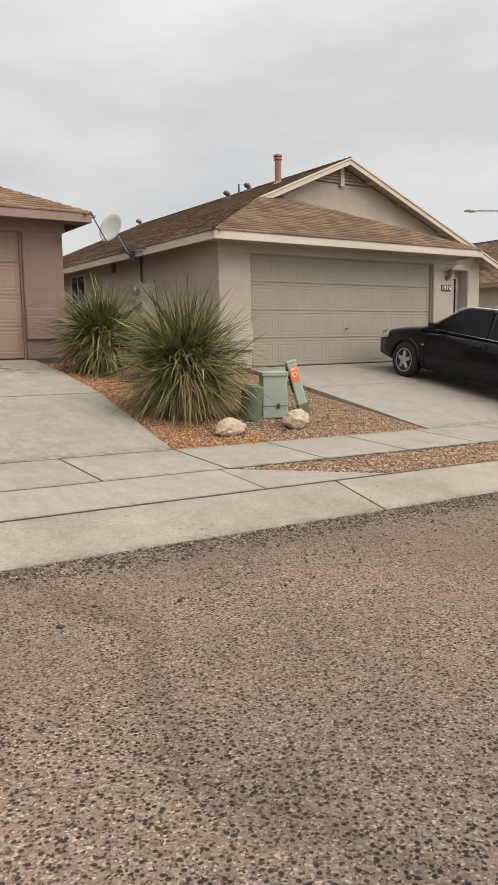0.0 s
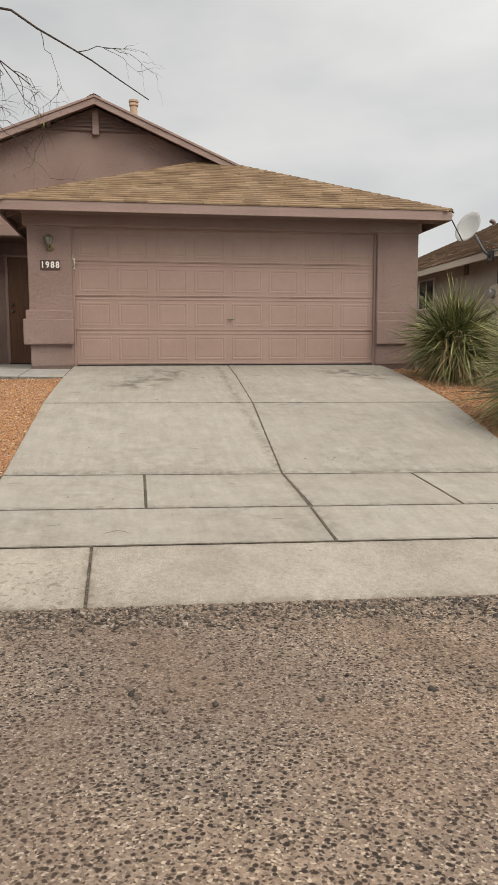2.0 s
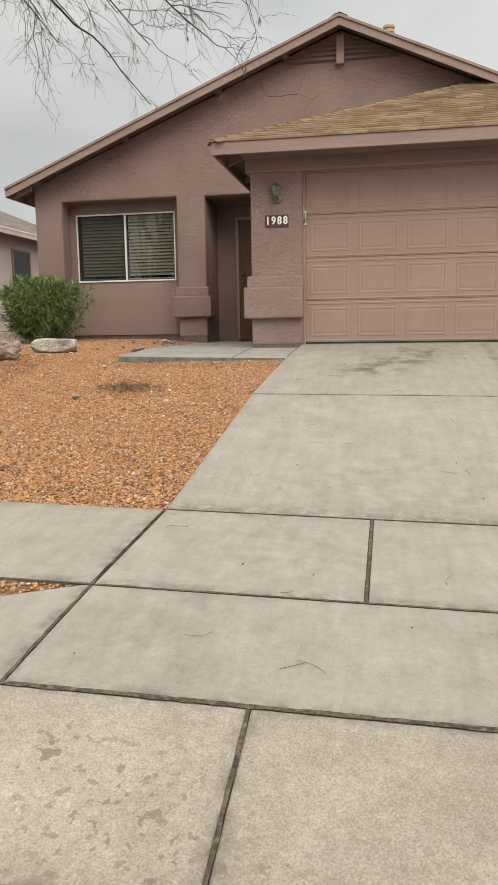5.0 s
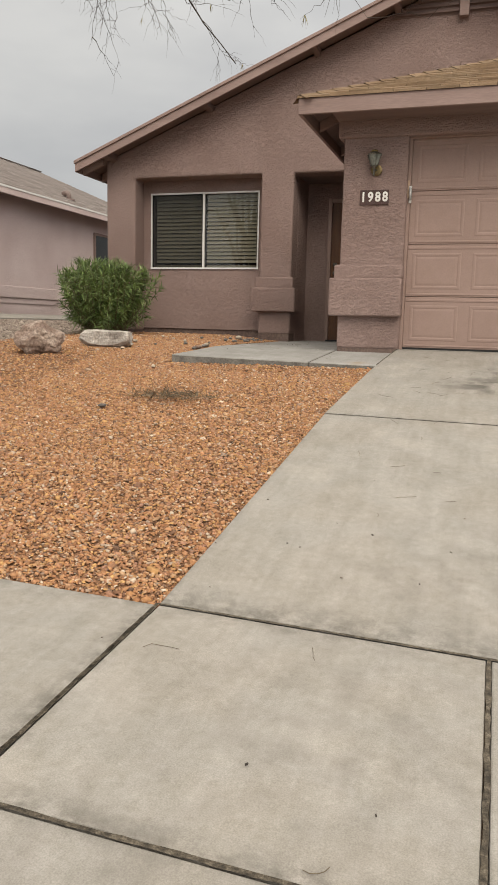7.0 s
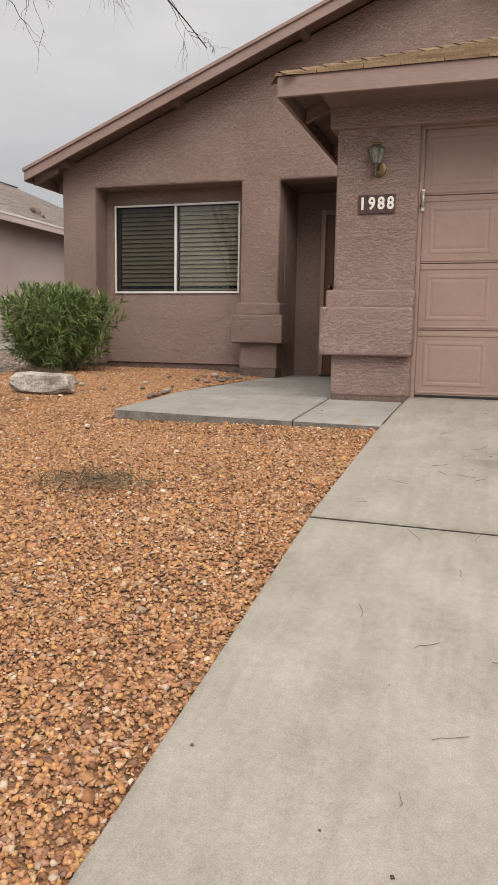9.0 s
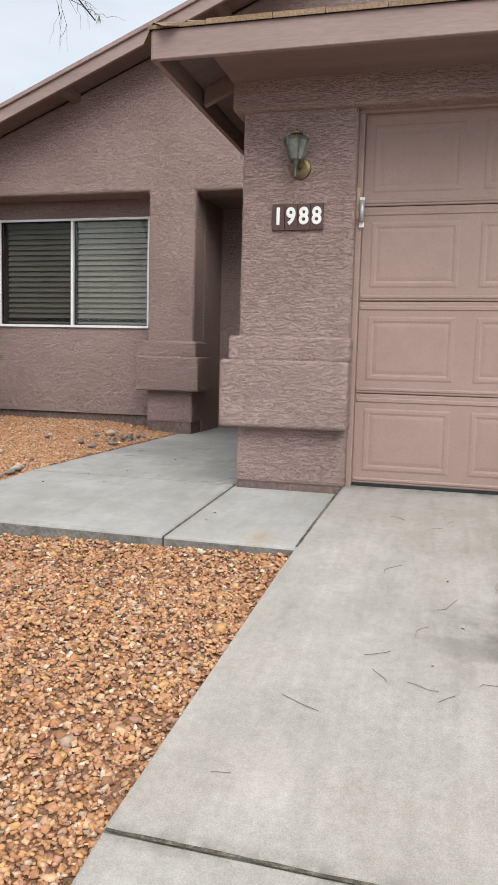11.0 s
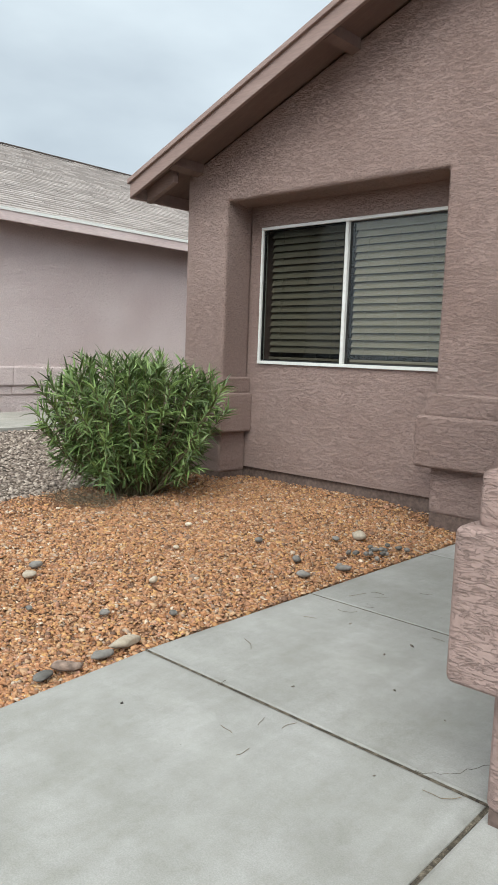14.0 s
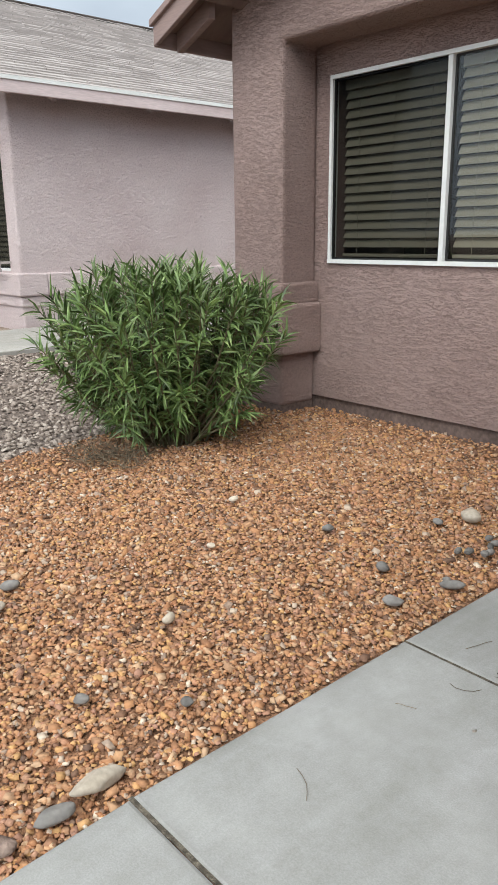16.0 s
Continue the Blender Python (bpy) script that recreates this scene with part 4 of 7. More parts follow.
def coach_lamp(x, y, z, m, mats=("pewter", "brass")):
    """A small six-sided coach lamp on a round back plate; z is the middle of the lantern."""
    p = m @ Vector((x, y, z))
    m = m @ Matrix.Translation((x, y, z)) @ Matrix.Scale(0.80, 4) @ Matrix.Translation((-x, -y, -z))
    lamp = thing("wall_lamp", p.x, p.y, p.z, "weathered brass coach lamp with dusty glass panes on the pillar", "wall lamp")
    bm = bmesh.new()
    tube(bm, [(x + 0.02, y - 0.0, z - 0.12), (x + 0.02, y - 0.018, z - 0.12), (x + 0.02, y - 0.026, z - 0.12)], [0.074, 0.072, 0.05], 20)
    part("back_plate", bm, mats[1], lamp, "round aged brass back plate", m, smooth=False)
    bm = tube(bmesh.new(), [(x + 0.02, y - 0.02, z - 0.12), (x + 0.0, y - 0.075, z - 0.125), (x, y - 0.10, z - 0.115)], [0.011, 0.01, 0.012], 8)
    lathe(bm, x, y - 0.10, [(0.006, z - 0.205), (0.014, z - 0.195), (0.010, z - 0.18), (0.012, z - 0.12), (0.022, z - 0.105), (0.026, z - 0.085), (0.04, z - 0.08)], 12)
    part("arm", bm, mats[0], lamp, m=m, smooth=True)
    bm = lathe(bmesh.new(), x, y - 0.10, [(0.042, z - 0.08), (0.088, z + 0.055)], 6)
    part("lantern_pane", bm, "lamp_glass", lamp, "dusty pale glass pane", m)
    bm = bmesh.new()
    for k in range(6):
        a = math.pi / 3 * k
        pts = [(x + r * math.cos(a + 0.0), y - 0.10 + r * math.sin(a + 0.0), zz) for r, zz in ((0.044, z - 0.08), (0.09, z + 0.055))]
        tube(bm, pts, 0.0045, 5)
    lathe(bm, x, y - 0.10, [(0.095, z + 0.05), (0.099, z + 0.06), (0.062, z + 0.078), (0.04, z + 0.088)], 6)
    part("lantern_cage", bm, mats[0], lamp, m=m)
    bm = lathe(bmesh.new(), x, y - 0.10, [(0.04, z + 0.088), (0.047, z + 0.096), (0.046, z + 0.108), (0.02, z + 0.118), (0.008, z + 0.124)], 12)
    part("cap", bm, mats[1], lamp, "bright aged brass cap", m, smooth=True)
    return lamp


def number_sign(text, x, y, z, m, width, tiles=True):
    """House number tiles; x, z is the middle of the row, y the wall face."""
    p = m @ Vector((x, y, z))
    sign = thing("house_number", p.x, p.y, p.z, f"dark brown ceramic number tiles reading {text}", "house number")
    n = len(text)
    w = width / n
    flip = -1 if m.determinant() < 0 else 1
    for i, ch in enumerate(text):
        cx = x + flip * (i - (n - 1) / 2) * w
        part("tile", boxes((cx - w / 2 + 0.001, cx + w / 2 - 0.001, y - 0.012, y + 0.004, z - 0.075, z + 0.075)), "tile", sign, m=m, bevel=0.003)
        cu = bpy.data.curves.new("digit", "FONT")
        cu.body, cu.size, cu.align_x, cu.align_y, cu.extrude, cu.bevel_depth = ch, 0.132, "CENTER", "CENTER", 0.001, 0.0048
        tmp = bpy.data.objects.new("digit", cu)
        me = bpy.data.meshes.new_from_object(tmp)
        bpy.data.objects.remove(tmp)
        q = m @ Vector((cx, y - 0.0145, z))
        me.transform(pose(q.x, q.y, q.z, 90, 0, 0) @ Matrix.Diagonal((0.86, 1.0, 1, 1)))
        me.materials.clear()
        link("digit", me, "white", sign, "white glazed digit")
    return sign


def sheet_of(x0, x1, z0, z1, y):
    """A sheet of glass or gauze that faces the street."""
    bm = bmesh.new()
    bm.faces.new([bm.verts.new(p) for p in ((x0, y, z0), (x1, y, z0), (x1, y, z1), (x0, y, z1))])
    return bm


def window_unit(house, m, x0, x1, z0, z1, y, slats=True, label="white aluminium sliding window with half-open blinds"):
    """A two-light sliding window: frame, meeting stile, two panes and, behind them, a slatted blind."""
    win = part("window", boxes((x0, x1, y - 0.012, y + 0.05, z1 - 0.024, z1), (x0, x1, y - 0.016, y + 0.06, z0, z0 + 0.026),
                               (x0, x0 + 0.022, y - 0.012, y + 0.05, z0 + 0.026, z1 - 0.024), (x1 - 0.022, x1, y - 0.012, y + 0.05, z0 + 0.026, z1 - 0.024)), "alu", house, label, m)
    mid = (x0 + x1) / 2 - 0.005
    part("meeting_stile", boxes((mid - 0.016, mid + 0.016, y - 0.008, y + 0.04, z0 + 0.026, z1 - 0.024)), "alu", win, m=m, bevel=0.004)
    for a, b, yy in ((x0 + 0.022, mid - 0.016, y + 0.012), (mid + 0.016, x1 - 0.022, y + 0.026)):
        g = 0.012
        part("pane_gasket", boxes((a, a + g, yy - 0.004, yy + 0.012, z0 + 0.026, z1 - 0.024), (b - g, b, yy - 0.004, yy + 0.012, z0 + 0.026, z1 - 0.024),
                                  (a + g, b - g, yy - 0.004, yy + 0.012, z1 - 0.024 - g, z1 - 0.024), (a + g, b - g, yy - 0.004, yy + 0.012, z0 + 0.026, z0 + 0.026 + g)), "gasket", win, "black rubber gasket", m)
        pane = part("pane", sheet_of(a + g, b - g, z0 + 0.026 + g, z1 - 0.024 - g, yy), "glass", win, "clear reflective glass", m)
        pane.visible_shadow = False
    if slats:
        for a, b, tilt in ((x0 + 0.06, mid - 0.035, 60), (mid + 0.03, x1 - 0.045, 58)):
            blind = part("blind", boxes((a, b, y + 0.075, y + 0.125, z1 - 0.085, z1 - 0.03)), "blind", win, "cream slatted blind", m)
            part("bottom_rail", boxes((a, b, y + 0.072, y + 0.122, z0 + 0.042, z0 + 0.064)), "blind", blind, m=m, bevel=0.004)
            k = int((z1 - z0 - 0.165) / 0.058)
            for i in range(k):
                zc = z1 - 0.115 - i * 0.058
                d, hh = 0.03 * math.cos(radians(tilt)), 0.03 * math.sin(radians(tilt))
                bm = bmesh.new()
                prism(bm, [(y + 0.093 - d, zc - hh - 0.0015), (y + 0.093 + d, zc + hh - 0.0015), (y + 0.093 + d, zc + hh + 0.0015), (y + 0.093, zc + 0.0045), (y + 0.093 - d, zc - hh + 0.0015)], "x", a, b)
                part("slat", bm, "blind", blind, m=m)
            bm = bmesh.new()
            for f in (0.16, 0.5, 0.84):
                tube(bm, [(a + (b - a) * f, y + 0.069, z1 - 0.06), (a + (b - a) * f, y + 0.069, z0 + 0.06)], 0.0018, 4)
            part("ladder_cord", bm, "blind", blind, m=m)["kind"] = "stuff"
        scr = part("insect_screen", sheet_of(x0 + 0.024, mid - 0.022, z0 + 0.036, z1 - 0.026, y + 0.003), "screen", win, "fine dark insect screen", m)
        scr.visible_shadow = False
        # near-black sheet added in place of the unlit room behind the blinds
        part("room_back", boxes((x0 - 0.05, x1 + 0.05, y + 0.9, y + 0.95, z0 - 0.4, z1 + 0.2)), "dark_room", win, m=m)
    return win


def plan_shingles(poly, plane, eave_a, eave_b, expo=0.145, tab=0.31, seed=3):
    """Shingle tabs on a roof plane, course by course: poly in plan, plane(x, y) gives z, the eave runs from a to b. Yields plan corners
    of each tab (lower left, lower right, upper right, upper left)."""
    rng = random.Random(seed)
    a, b = Vector((*eave_a, 0)), Vector((*eave_b, 0))
    u = (b - a).normalized()
    v = Vector((-u.y, u.x, 0))
    pts = [((Vector((*p, 0)) - a).dot(u), (Vector((*p, 0)) - a).dot(v)) for p in poly]
    if sum(q[1] for q in pts) < 0:
        v, pts = -v, [(q[0], -q[1]) for q in pts]
    top = max(q[1] for q in pts)

    def span(h):
        xs = []
        for p, q in zip(pts, pts[1:] + pts[:1]):
            if (p[1] - h) * (q[1] - h) <= 0 and abs(p[1] - q[1]) > 1e-9:
                xs.append(p[0] + (q[0] - p[0]) * (h - p[1]) / (q[1] - p[1]))
            elif abs(p[1] - h) < 1e-6:
                xs.append(p[0])
        return (min(xs), max(xs)) if xs else None
    h, k = 0.0, 0
    while h < top - 0.02:
        s0, s1 = span(h + 1e-4), span(min(h + expo, top - 1e-4))
        if s0 and s1:
            lo, hi = min(s0[0], s1[0]), max(s0[1], s1[1])
            x = lo - rng.random() * tab
            while x < hi:
                w = tab * rng.uniform(0.72, 1.25)
                q = [(max(x, s0[0]), h), (min(x + w, s0[1]), h), (min(x + w, s1[1]), h + expo), (max(x, s1[0]), h + expo)]
                if q[1][0] - q[0][0] > 0.02 or q[2][0] - q[3][0] > 0.02:
                    q[1] = (max(q[1][0], q[0][0]), q[1][1])
                    q[2] = (max(q[2][0], q[3][0]), q[2][1])
                    yield [a + u * p[0] + v * p[1] for p in q], (q[0][0] == x and q[1][0] == x + w and q[3][0] == x and q[2][0] == x + w), k
                x += w + 0.004
        h += expo * 0.93
        k += 1


def roof_mesh(name, planes, material, roof, m, pieces=0, seed=1, expo=0.145):
    """The shingles of several roof planes as real thin tabs; the first ones become objects of their own."""
    rng = random.Random(seed)
    verts, faces, made = [], [], 0
    for poly, plane, ea, eb in planes:
        for q, whole, k in plan_shingles(poly, plane, ea, eb, expo, seed=seed):
            lift = 0.016 + rng.random() * 0.010
            top = [Vector((p.x, p.y, plane(p.x, p.y) + (lift if i < 2 else 0.004))) for i, p in enumerate(q)]
            bot = [Vector((p.x, p.y, plane(p.x, p.y) - 0.004)) for p in q]
            tv = [m @ p for p in top + bot]
            fs = [(0, 1, 2, 3), (0, 4, 5, 1), (1, 5, 6, 2), (3, 7, 4, 0)]
            if made < pieces and whole:
                me = bpy.data.meshes.new("shingle")
                me.from_pydata([tuple(p) for p in tv], [], fs)
                link("shingle", me, "shingle_piece", roof)
                made += 1
                continue
            o = len(verts)
            verts += [tuple(p) for p in tv]
            faces += [tuple(o + i for i in f) for f in fs]
    ob = raw(name, verts, faces, material, roof)
    ob["kind"] = "stuff"
    return ob


# shared plan of the houses: garage hip in front, long gable behind
EX0, EX1, EY, RX, RY = -5.39, 5.97, -0.57, 0.26, 2.42
ZG, ZL, ZR = 3.585, 3.744, 6.03
SL, SR = (ZR - ZL) / (RX - EX0), (ZR - ZG) / (EX1 - RX)
GL, YB, WY = -1.075, 14.6, 2.80
HX = EX1 - (RY - EY)


def zl(x, y):
    return ZL + SL * (x - EX0)


def zr(x, y):
    return ZG + SR * (EX1 - x)


def zf_front(x, y):
    return ZG + SR * (y - EY)


def zf_left(x, y):
    return ZG + SR * (x - GL)


def sloped(bm, poly, plane, up, thick):
    """A slab that lies on a sloping plane."""
    lo = [bm.verts.new((p[0], p[1], plane(*p) + up - thick)) for p in poly]
    hi = [bm.verts.new((p[0], p[1], plane(*p) + up)) for p in poly]
    k = len(poly)
    fs = [bm.faces.new(lo[::-1]), bm.faces.new(hi)] + [bm.faces.new((lo[i], lo[(i + 1) % k], hi[(i + 1) % k], hi[i])) for i in range(k)]
    bmesh.ops.recalc_face_normals(bm, faces=fs)
    return bm


def fascia_board(bm, a, b, za, zb, deep, thick):
    """A board on edge from a to b (plan), its top at za and zb, set to the left of the line from a to b."""
    a, b = Vector((*a, 0)), Vector((*b, 0))
    d = (b - a).normalized()
    nn = Vector((-d.y, d.x, 0)) * thick
    a, b = a - nn * 0.3, b - nn * 0.3
    v = []
    for p, z in ((a, za), (b, zb)):
        for q in (p, p + nn):
            for zz in (z - deep, z):
                v.append(bm.verts.new((q.x, q.y, zz)))
    fs = [bm.faces.new([v[i] for i in f]) for f in ((0, 1, 3, 2), (4, 6, 7, 5), (0, 4, 5, 1), (2, 3, 7, 6), (1, 5, 7, 3), (0, 2, 6, 4))]
    bmesh.ops.recalc_face_normals(bm, faces=fs)
    return bm


def pillar_bands(house, m, wall, x0, x1, y0, y1, steps, name="pillar_base", out=(0.05, 0.09), right=0.02):
    """The stepped, rounded stucco bands round the foot of a pillar; steps are the heights of foot, ledge and top."""
    lo, ledge, top = steps
    for grow, a, b in ((out[0], ledge - 0.01, top), (out[1], lo, ledge)):
        part(name, boxes((x0 - grow, x1 + min(grow, right), y0 - grow, y1, a, b)), wall, house, m=m, bevel=0.022, seg=3)


# heights at which the stucco ends above the ground: piers, window bay, garage pillars
PF, BF, GF = 1.205, 1.245, 1.118


def window_bars(house, m, x0, x1, z0, z1, y):
    """A welded iron grille that stands off the wall on four lugs, with a scrolled lozenge in the middle."""
    grille = part("window_bars", boxes((x0, x1, y - 0.012, y + 0.012, z1 - 0.03, z1), (x0, x1, y - 0.012, y + 0.012, z0, z0 + 0.03)), "bar_paint", house, "pale painted iron window bars", m)
    k = 15
    for i in range(k):
        x = x0 + 0.012 + (x1 - x0 - 0.024) * i / (k - 1)
        part("bar", boxes((x - 0.006, x + 0.006, y - 0.006, y + 0.006, z0 + 0.03, z1 - 0.03)), "bar_paint", grille, m=m)
    for x in (x0 + 0.012, x1 - 0.012):
        for z in (z0 + 0.1, z1 - 0.1):
            part("lug", boxes((x - 0.01, x + 0.01, y + 0.012, WY + 0.01, z - 0.012, z + 0.012)), "bar_paint", grille, m=m)
    for cx in (x0 + 0.52, x1 - 0.52):
        cz = (z0 + z1) / 2 + 0.02
        for s in (-1, 1):
            for v in (-1, 1):
                pts = [(cx + s * 0.085 * math.sin(a) * (1 - a / 7), y - 0.012, cz + v * (0.03 + 0.052 * a)) for a in [0.25 * q for q in range(17)]]
                part("scroll", tube(bmesh.new(), pts, 0.007, 5), "bar_paint", grille, m=m)


def build_house(m, wall, trim, soffit, roofing, door_paint, label, pieces=0, full=True, number="", bars=False):
    base = m @ Vector((0.26, 5, FLOOR))
    house = thing("house", base.x, base.y, base.z, label, "house")
    GB = 0.55
    # front wall with the window bay, the pier and the porch opening cut out of it; the stucco ends above a darker,
    # set-back footing
    g0 = GB
    bay0, bay1, bay_top = (-4.80, -2.60, 3.20) if bars else (-4.56, -2.5, 3.54)
    bm = bmesh.new()
    prism(bm, [(-5.06, PF), (bay0, PF), (bay0, bay_top), (bay1, bay_top), (bay1, PF), (-2.0, PF), (-2.0, 3.53), (-0.70, 3.53), (-0.70, g0), (5.50, g0),
               (5.50, zr(5.50, 0) - 0.06), (RX, ZR - 0.08), (-5.06, zl(-5.06, 0) - 0.06)], "y", WY, WY + 0.33)
    part("front_wall", bm, wall, house, "textured stucco gable wall", m, bevel=0.03, seg=3)
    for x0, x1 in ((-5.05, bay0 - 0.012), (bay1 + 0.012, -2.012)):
        part("wall_footing", boxes((x0, x1, WY + 0.012, WY + 0.32, g0, PF + 0.01)), "footing", house, "darker set-back foot of the wall", m)
    if bars:
        part("bay_wall", boxes((bay0 - 0.02, bay1 + 0.02, WY + 0.006, WY + 0.3, g0, 1.86)), wall, house, m=m)
        window_unit(house, m, bay0, bay1, 1.86, bay_top, WY + 0.10)
        window_bars(house, m, -4.86, -2.54, 1.86, 3.29, WY - 0.13)
        for grow, a, b in ((0.02, 1.48, 1.60), (0.05, 1.60, 1.845)):
            part("wall_band", boxes((-5.06 - grow, -2.0 + grow, WY - grow, WY + 0.3, a, b)), wall, house, m=m, bevel=0.02, seg=3)
            part("wall_band", boxes((-5.06 - grow, -4.9, WY + 0.3, YB - 0.5, a, b)), wall, house, m=m, bevel=0.02, seg=3)
    else:
        wx0, wx1, wz0, wz1, wy = -4.44, -2.62, 2.185, 3.36, 3.13
        for b in ((-4.7, -2.3, BF, wz0), (-4.7, wx0, wz0, wz1), (wx1, -2.3, wz0, wz1), (-4.7, -2.3, wz1, 3.7)):
            part("bay_wall", boxes((b[0], b[1], wy + 0.005, wy + 0.16, b[2], b[3])), wall, house, m=m)
        part("wall_footing", boxes((-4.7, -2.3, wy + 0.028, wy + 0.16, GB, BF + 0.01)), "footing", house, "darker set-back foot of the wall", m)
        window_unit(house, m, wx0, wx1, wz0, wz1, wy)
        pillar_bands(house, m, wall, -5.06, bay0, WY, 3.14, (1.57, 1.92, 2.06), out=(0.03, 0.06), right=1)
        pillar_bands(house, m, wall, -2.5, -2.0, WY, 3.14, (1.535, 1.89, 2.045), out=(0.045, 0.09), right=1)
    # side and back walls
    part("side_wall", boxes((-5.058, -4.86, WY + 0.26, YB - 0.5, GB, zl(-5.0, 0) - 0.05)), wall, house, m=m)
    part("side_wall", boxes((5.42, 5.618, 0.2, YB - 0.5, GB, zr(5.55, 0) - 0.05)), wall, house, m=m)
    part("back_wall", prism(bmesh.new(), [(-5.06, GB), (5.62, GB), (5.62, 3.6), (RX, ZR - 0.1), (-5.06, 3.75)], "y", YB - 0.5, YB - 0.3), wall, house, m=m)
    # porch
    part("porch_side", boxes((-2.5, -2.0, 3.12, 3.9, GB, 3.7)), wall, house, m=m, bevel=0.02)
    part("porch_back", boxes((-2.02, -1.66, 3.72, 3.9, GB, 3.7), (-1.66, -0.6, 3.72, 3.9, 3.30, 3.7)), wall, house, m=m)
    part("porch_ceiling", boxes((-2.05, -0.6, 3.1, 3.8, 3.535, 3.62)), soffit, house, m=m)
    part("door_frame", boxes((-1.66, -1.60, 3.68, 3.78, 1.05, 3.30), (-1.60, -0.66, 3.68, 3.78, 3.24, 3.30), (-0.72, -0.66, 3.68, 3.78, 1.05, 3.24)), door_paint, house, m=m, bevel=0.006)
    entry = part("entry_door", boxes((-1.60, -0.72, 3.735, 3.775, 1.12, 3.24)), "wood", house, "dark brown wooden entry door", m)
    for zz0, zz1 in ((1.30, 1.95), (2.05, 2.60), (2.70, 3.12)):
        for xx0, xx1 in ((-1.50, -1.19), (-1.13, -0.82)):
            bm = bmesh.new()
            ring_panel(bm, xx0, xx1, zz0, zz1, 3.734, ((0, 0), (0.012, 0.010), (0.04, 0.010), (0.06, 0.002)))
            part("door_panel", bm, "wood", entry, m=m)
    for nm, zz in (("door_knob", 2.17), ("deadbolt", 2.30)):
        bm = tube(bmesh.new(), [(-1.53, 3.735, zz), (-1.53, 3.70, zz), (-1.53, 3.685, zz), (-1.53, 3.672, zz)], [0.03, 0.026, 0.03, 0.018], 12)
        part(nm, bm, "pewter", entry, "dark metal " + nm.replace("_", " "), m, smooth=True)
    part("threshold", boxes((-1.62, -0.70, 3.60, 3.78, 1.085, 1.125)), "rubber", house, "dark metal threshold", m)
    # garage
    part("garage_pillar", boxes((-0.70, -0.03, -0.09, 0.25, GF, 3.31)), wall, house, m=m, bevel=0.025, seg=3)
    part("garage_pillar", boxes((4.91, 5.62, -0.09, 0.25, GF, 3.31)), wall, house, m=m, bevel=0.025, seg=3)
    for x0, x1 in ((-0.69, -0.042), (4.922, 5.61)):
        part("pillar_footing", boxes((x0, x1, -0.078, 0.2, GB, GF + 0.01)), "footing", house, "darker set-back foot of the pillar", m)
    pillar_bands(house, m, wall, -0.70, -0.04, -0.09, 0.05, (1.46, 1.86, 2.0))
    for grow, a, b in ((0.03, 1.85, 2.0), (0.055, 1.46, 1.86)):
        part("pillar_base", boxes((4.905, 5.45, -0.09 - grow, 0.0, a, b)), wall, house, m=m, bevel=0.022, seg=3)
    part("garage_beam", boxes((-0.76, 5.66, -0.135, 0.20, 3.28, 3.50)), wall, house, "stucco beam over the garage door", m, bevel=0.03, seg=3)
    part("garage_side", boxes((-0.698, -0.5, 0.2, 3.8, GB, 3.56)), wall, house, m=m)
    part("door_jamb", boxes((-0.035, 0.0, -0.02, 0.09, GB, 3.285), (4.88, 4.915, -0.02, 0.09, GB, 3.285), (-0.035, 4.915, -0.03, 0.09, 3.265, 3.30)), door_paint, house, m=m, bevel=0.006)
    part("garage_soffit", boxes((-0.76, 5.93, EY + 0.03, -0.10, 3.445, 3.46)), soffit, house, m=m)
    garage_door(house, m, door_paint)
    # roof: deck, boards, shingles
    roof = part("roof", sloped(bmesh.new(), [(EX0, RY), (RX, RY), (RX, YB), (EX0, YB)], zl, -0.01, 0.03), "deck", house, "shingled gable and hip roof", m)
    bm = sloped(bmesh.new(), [(RX, RY), (EX1, RY), (EX1, YB), (RX, YB)], zr, -0.01, 0.03)
    sloped(bm, [(HX, RY), (EX1, EY), (EX1, RY)], zr, -0.01, 0.03)
    sloped(bm, [(GL, EY), (EX1, EY), (2.59, WY), (2.295, WY)], zf_front, -0.01, 0.03)
    sloped(bm, [(GL, EY), (2.295, WY), (GL, WY)], zf_left, -0.01, 0.03)
    part("roof_deck", bm, "deck", roof, m=m)
    for poly, plane in (([(EX0 + 0.03, RY + 0.03), (RX, RY + 0.03), (RX, WY), (EX0 + 0.03, WY)], zl),
                        ([(EX0 + 0.03, WY), (-4.9, WY), (-4.9, YB - 0.03), (EX0 + 0.03, YB - 0.03)], zl),
                        ([(RX, RY + 0.03), (HX, RY + 0.03), (3.04, WY), (RX, WY)], zr),
                        ([(5.5, 0.1), (EX1 - 0.03, EY + 0.06), (EX1 - 0.03, YB - 0.03), (5.5, YB - 0.03)], zr),
                        ([(GL + 0.03, EY + 0.03), (EX1 - 0.05, EY + 0.03), (5.5, 0.0), (-0.55, 0.0)], zf_front),
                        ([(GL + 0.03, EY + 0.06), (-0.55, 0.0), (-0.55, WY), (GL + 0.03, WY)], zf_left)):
        part("soffit", sloped(bmesh.new(), poly, plane, -0.045, 0.02), soffit, house, "underside of the eaves, coloured dark for the shade there", m)
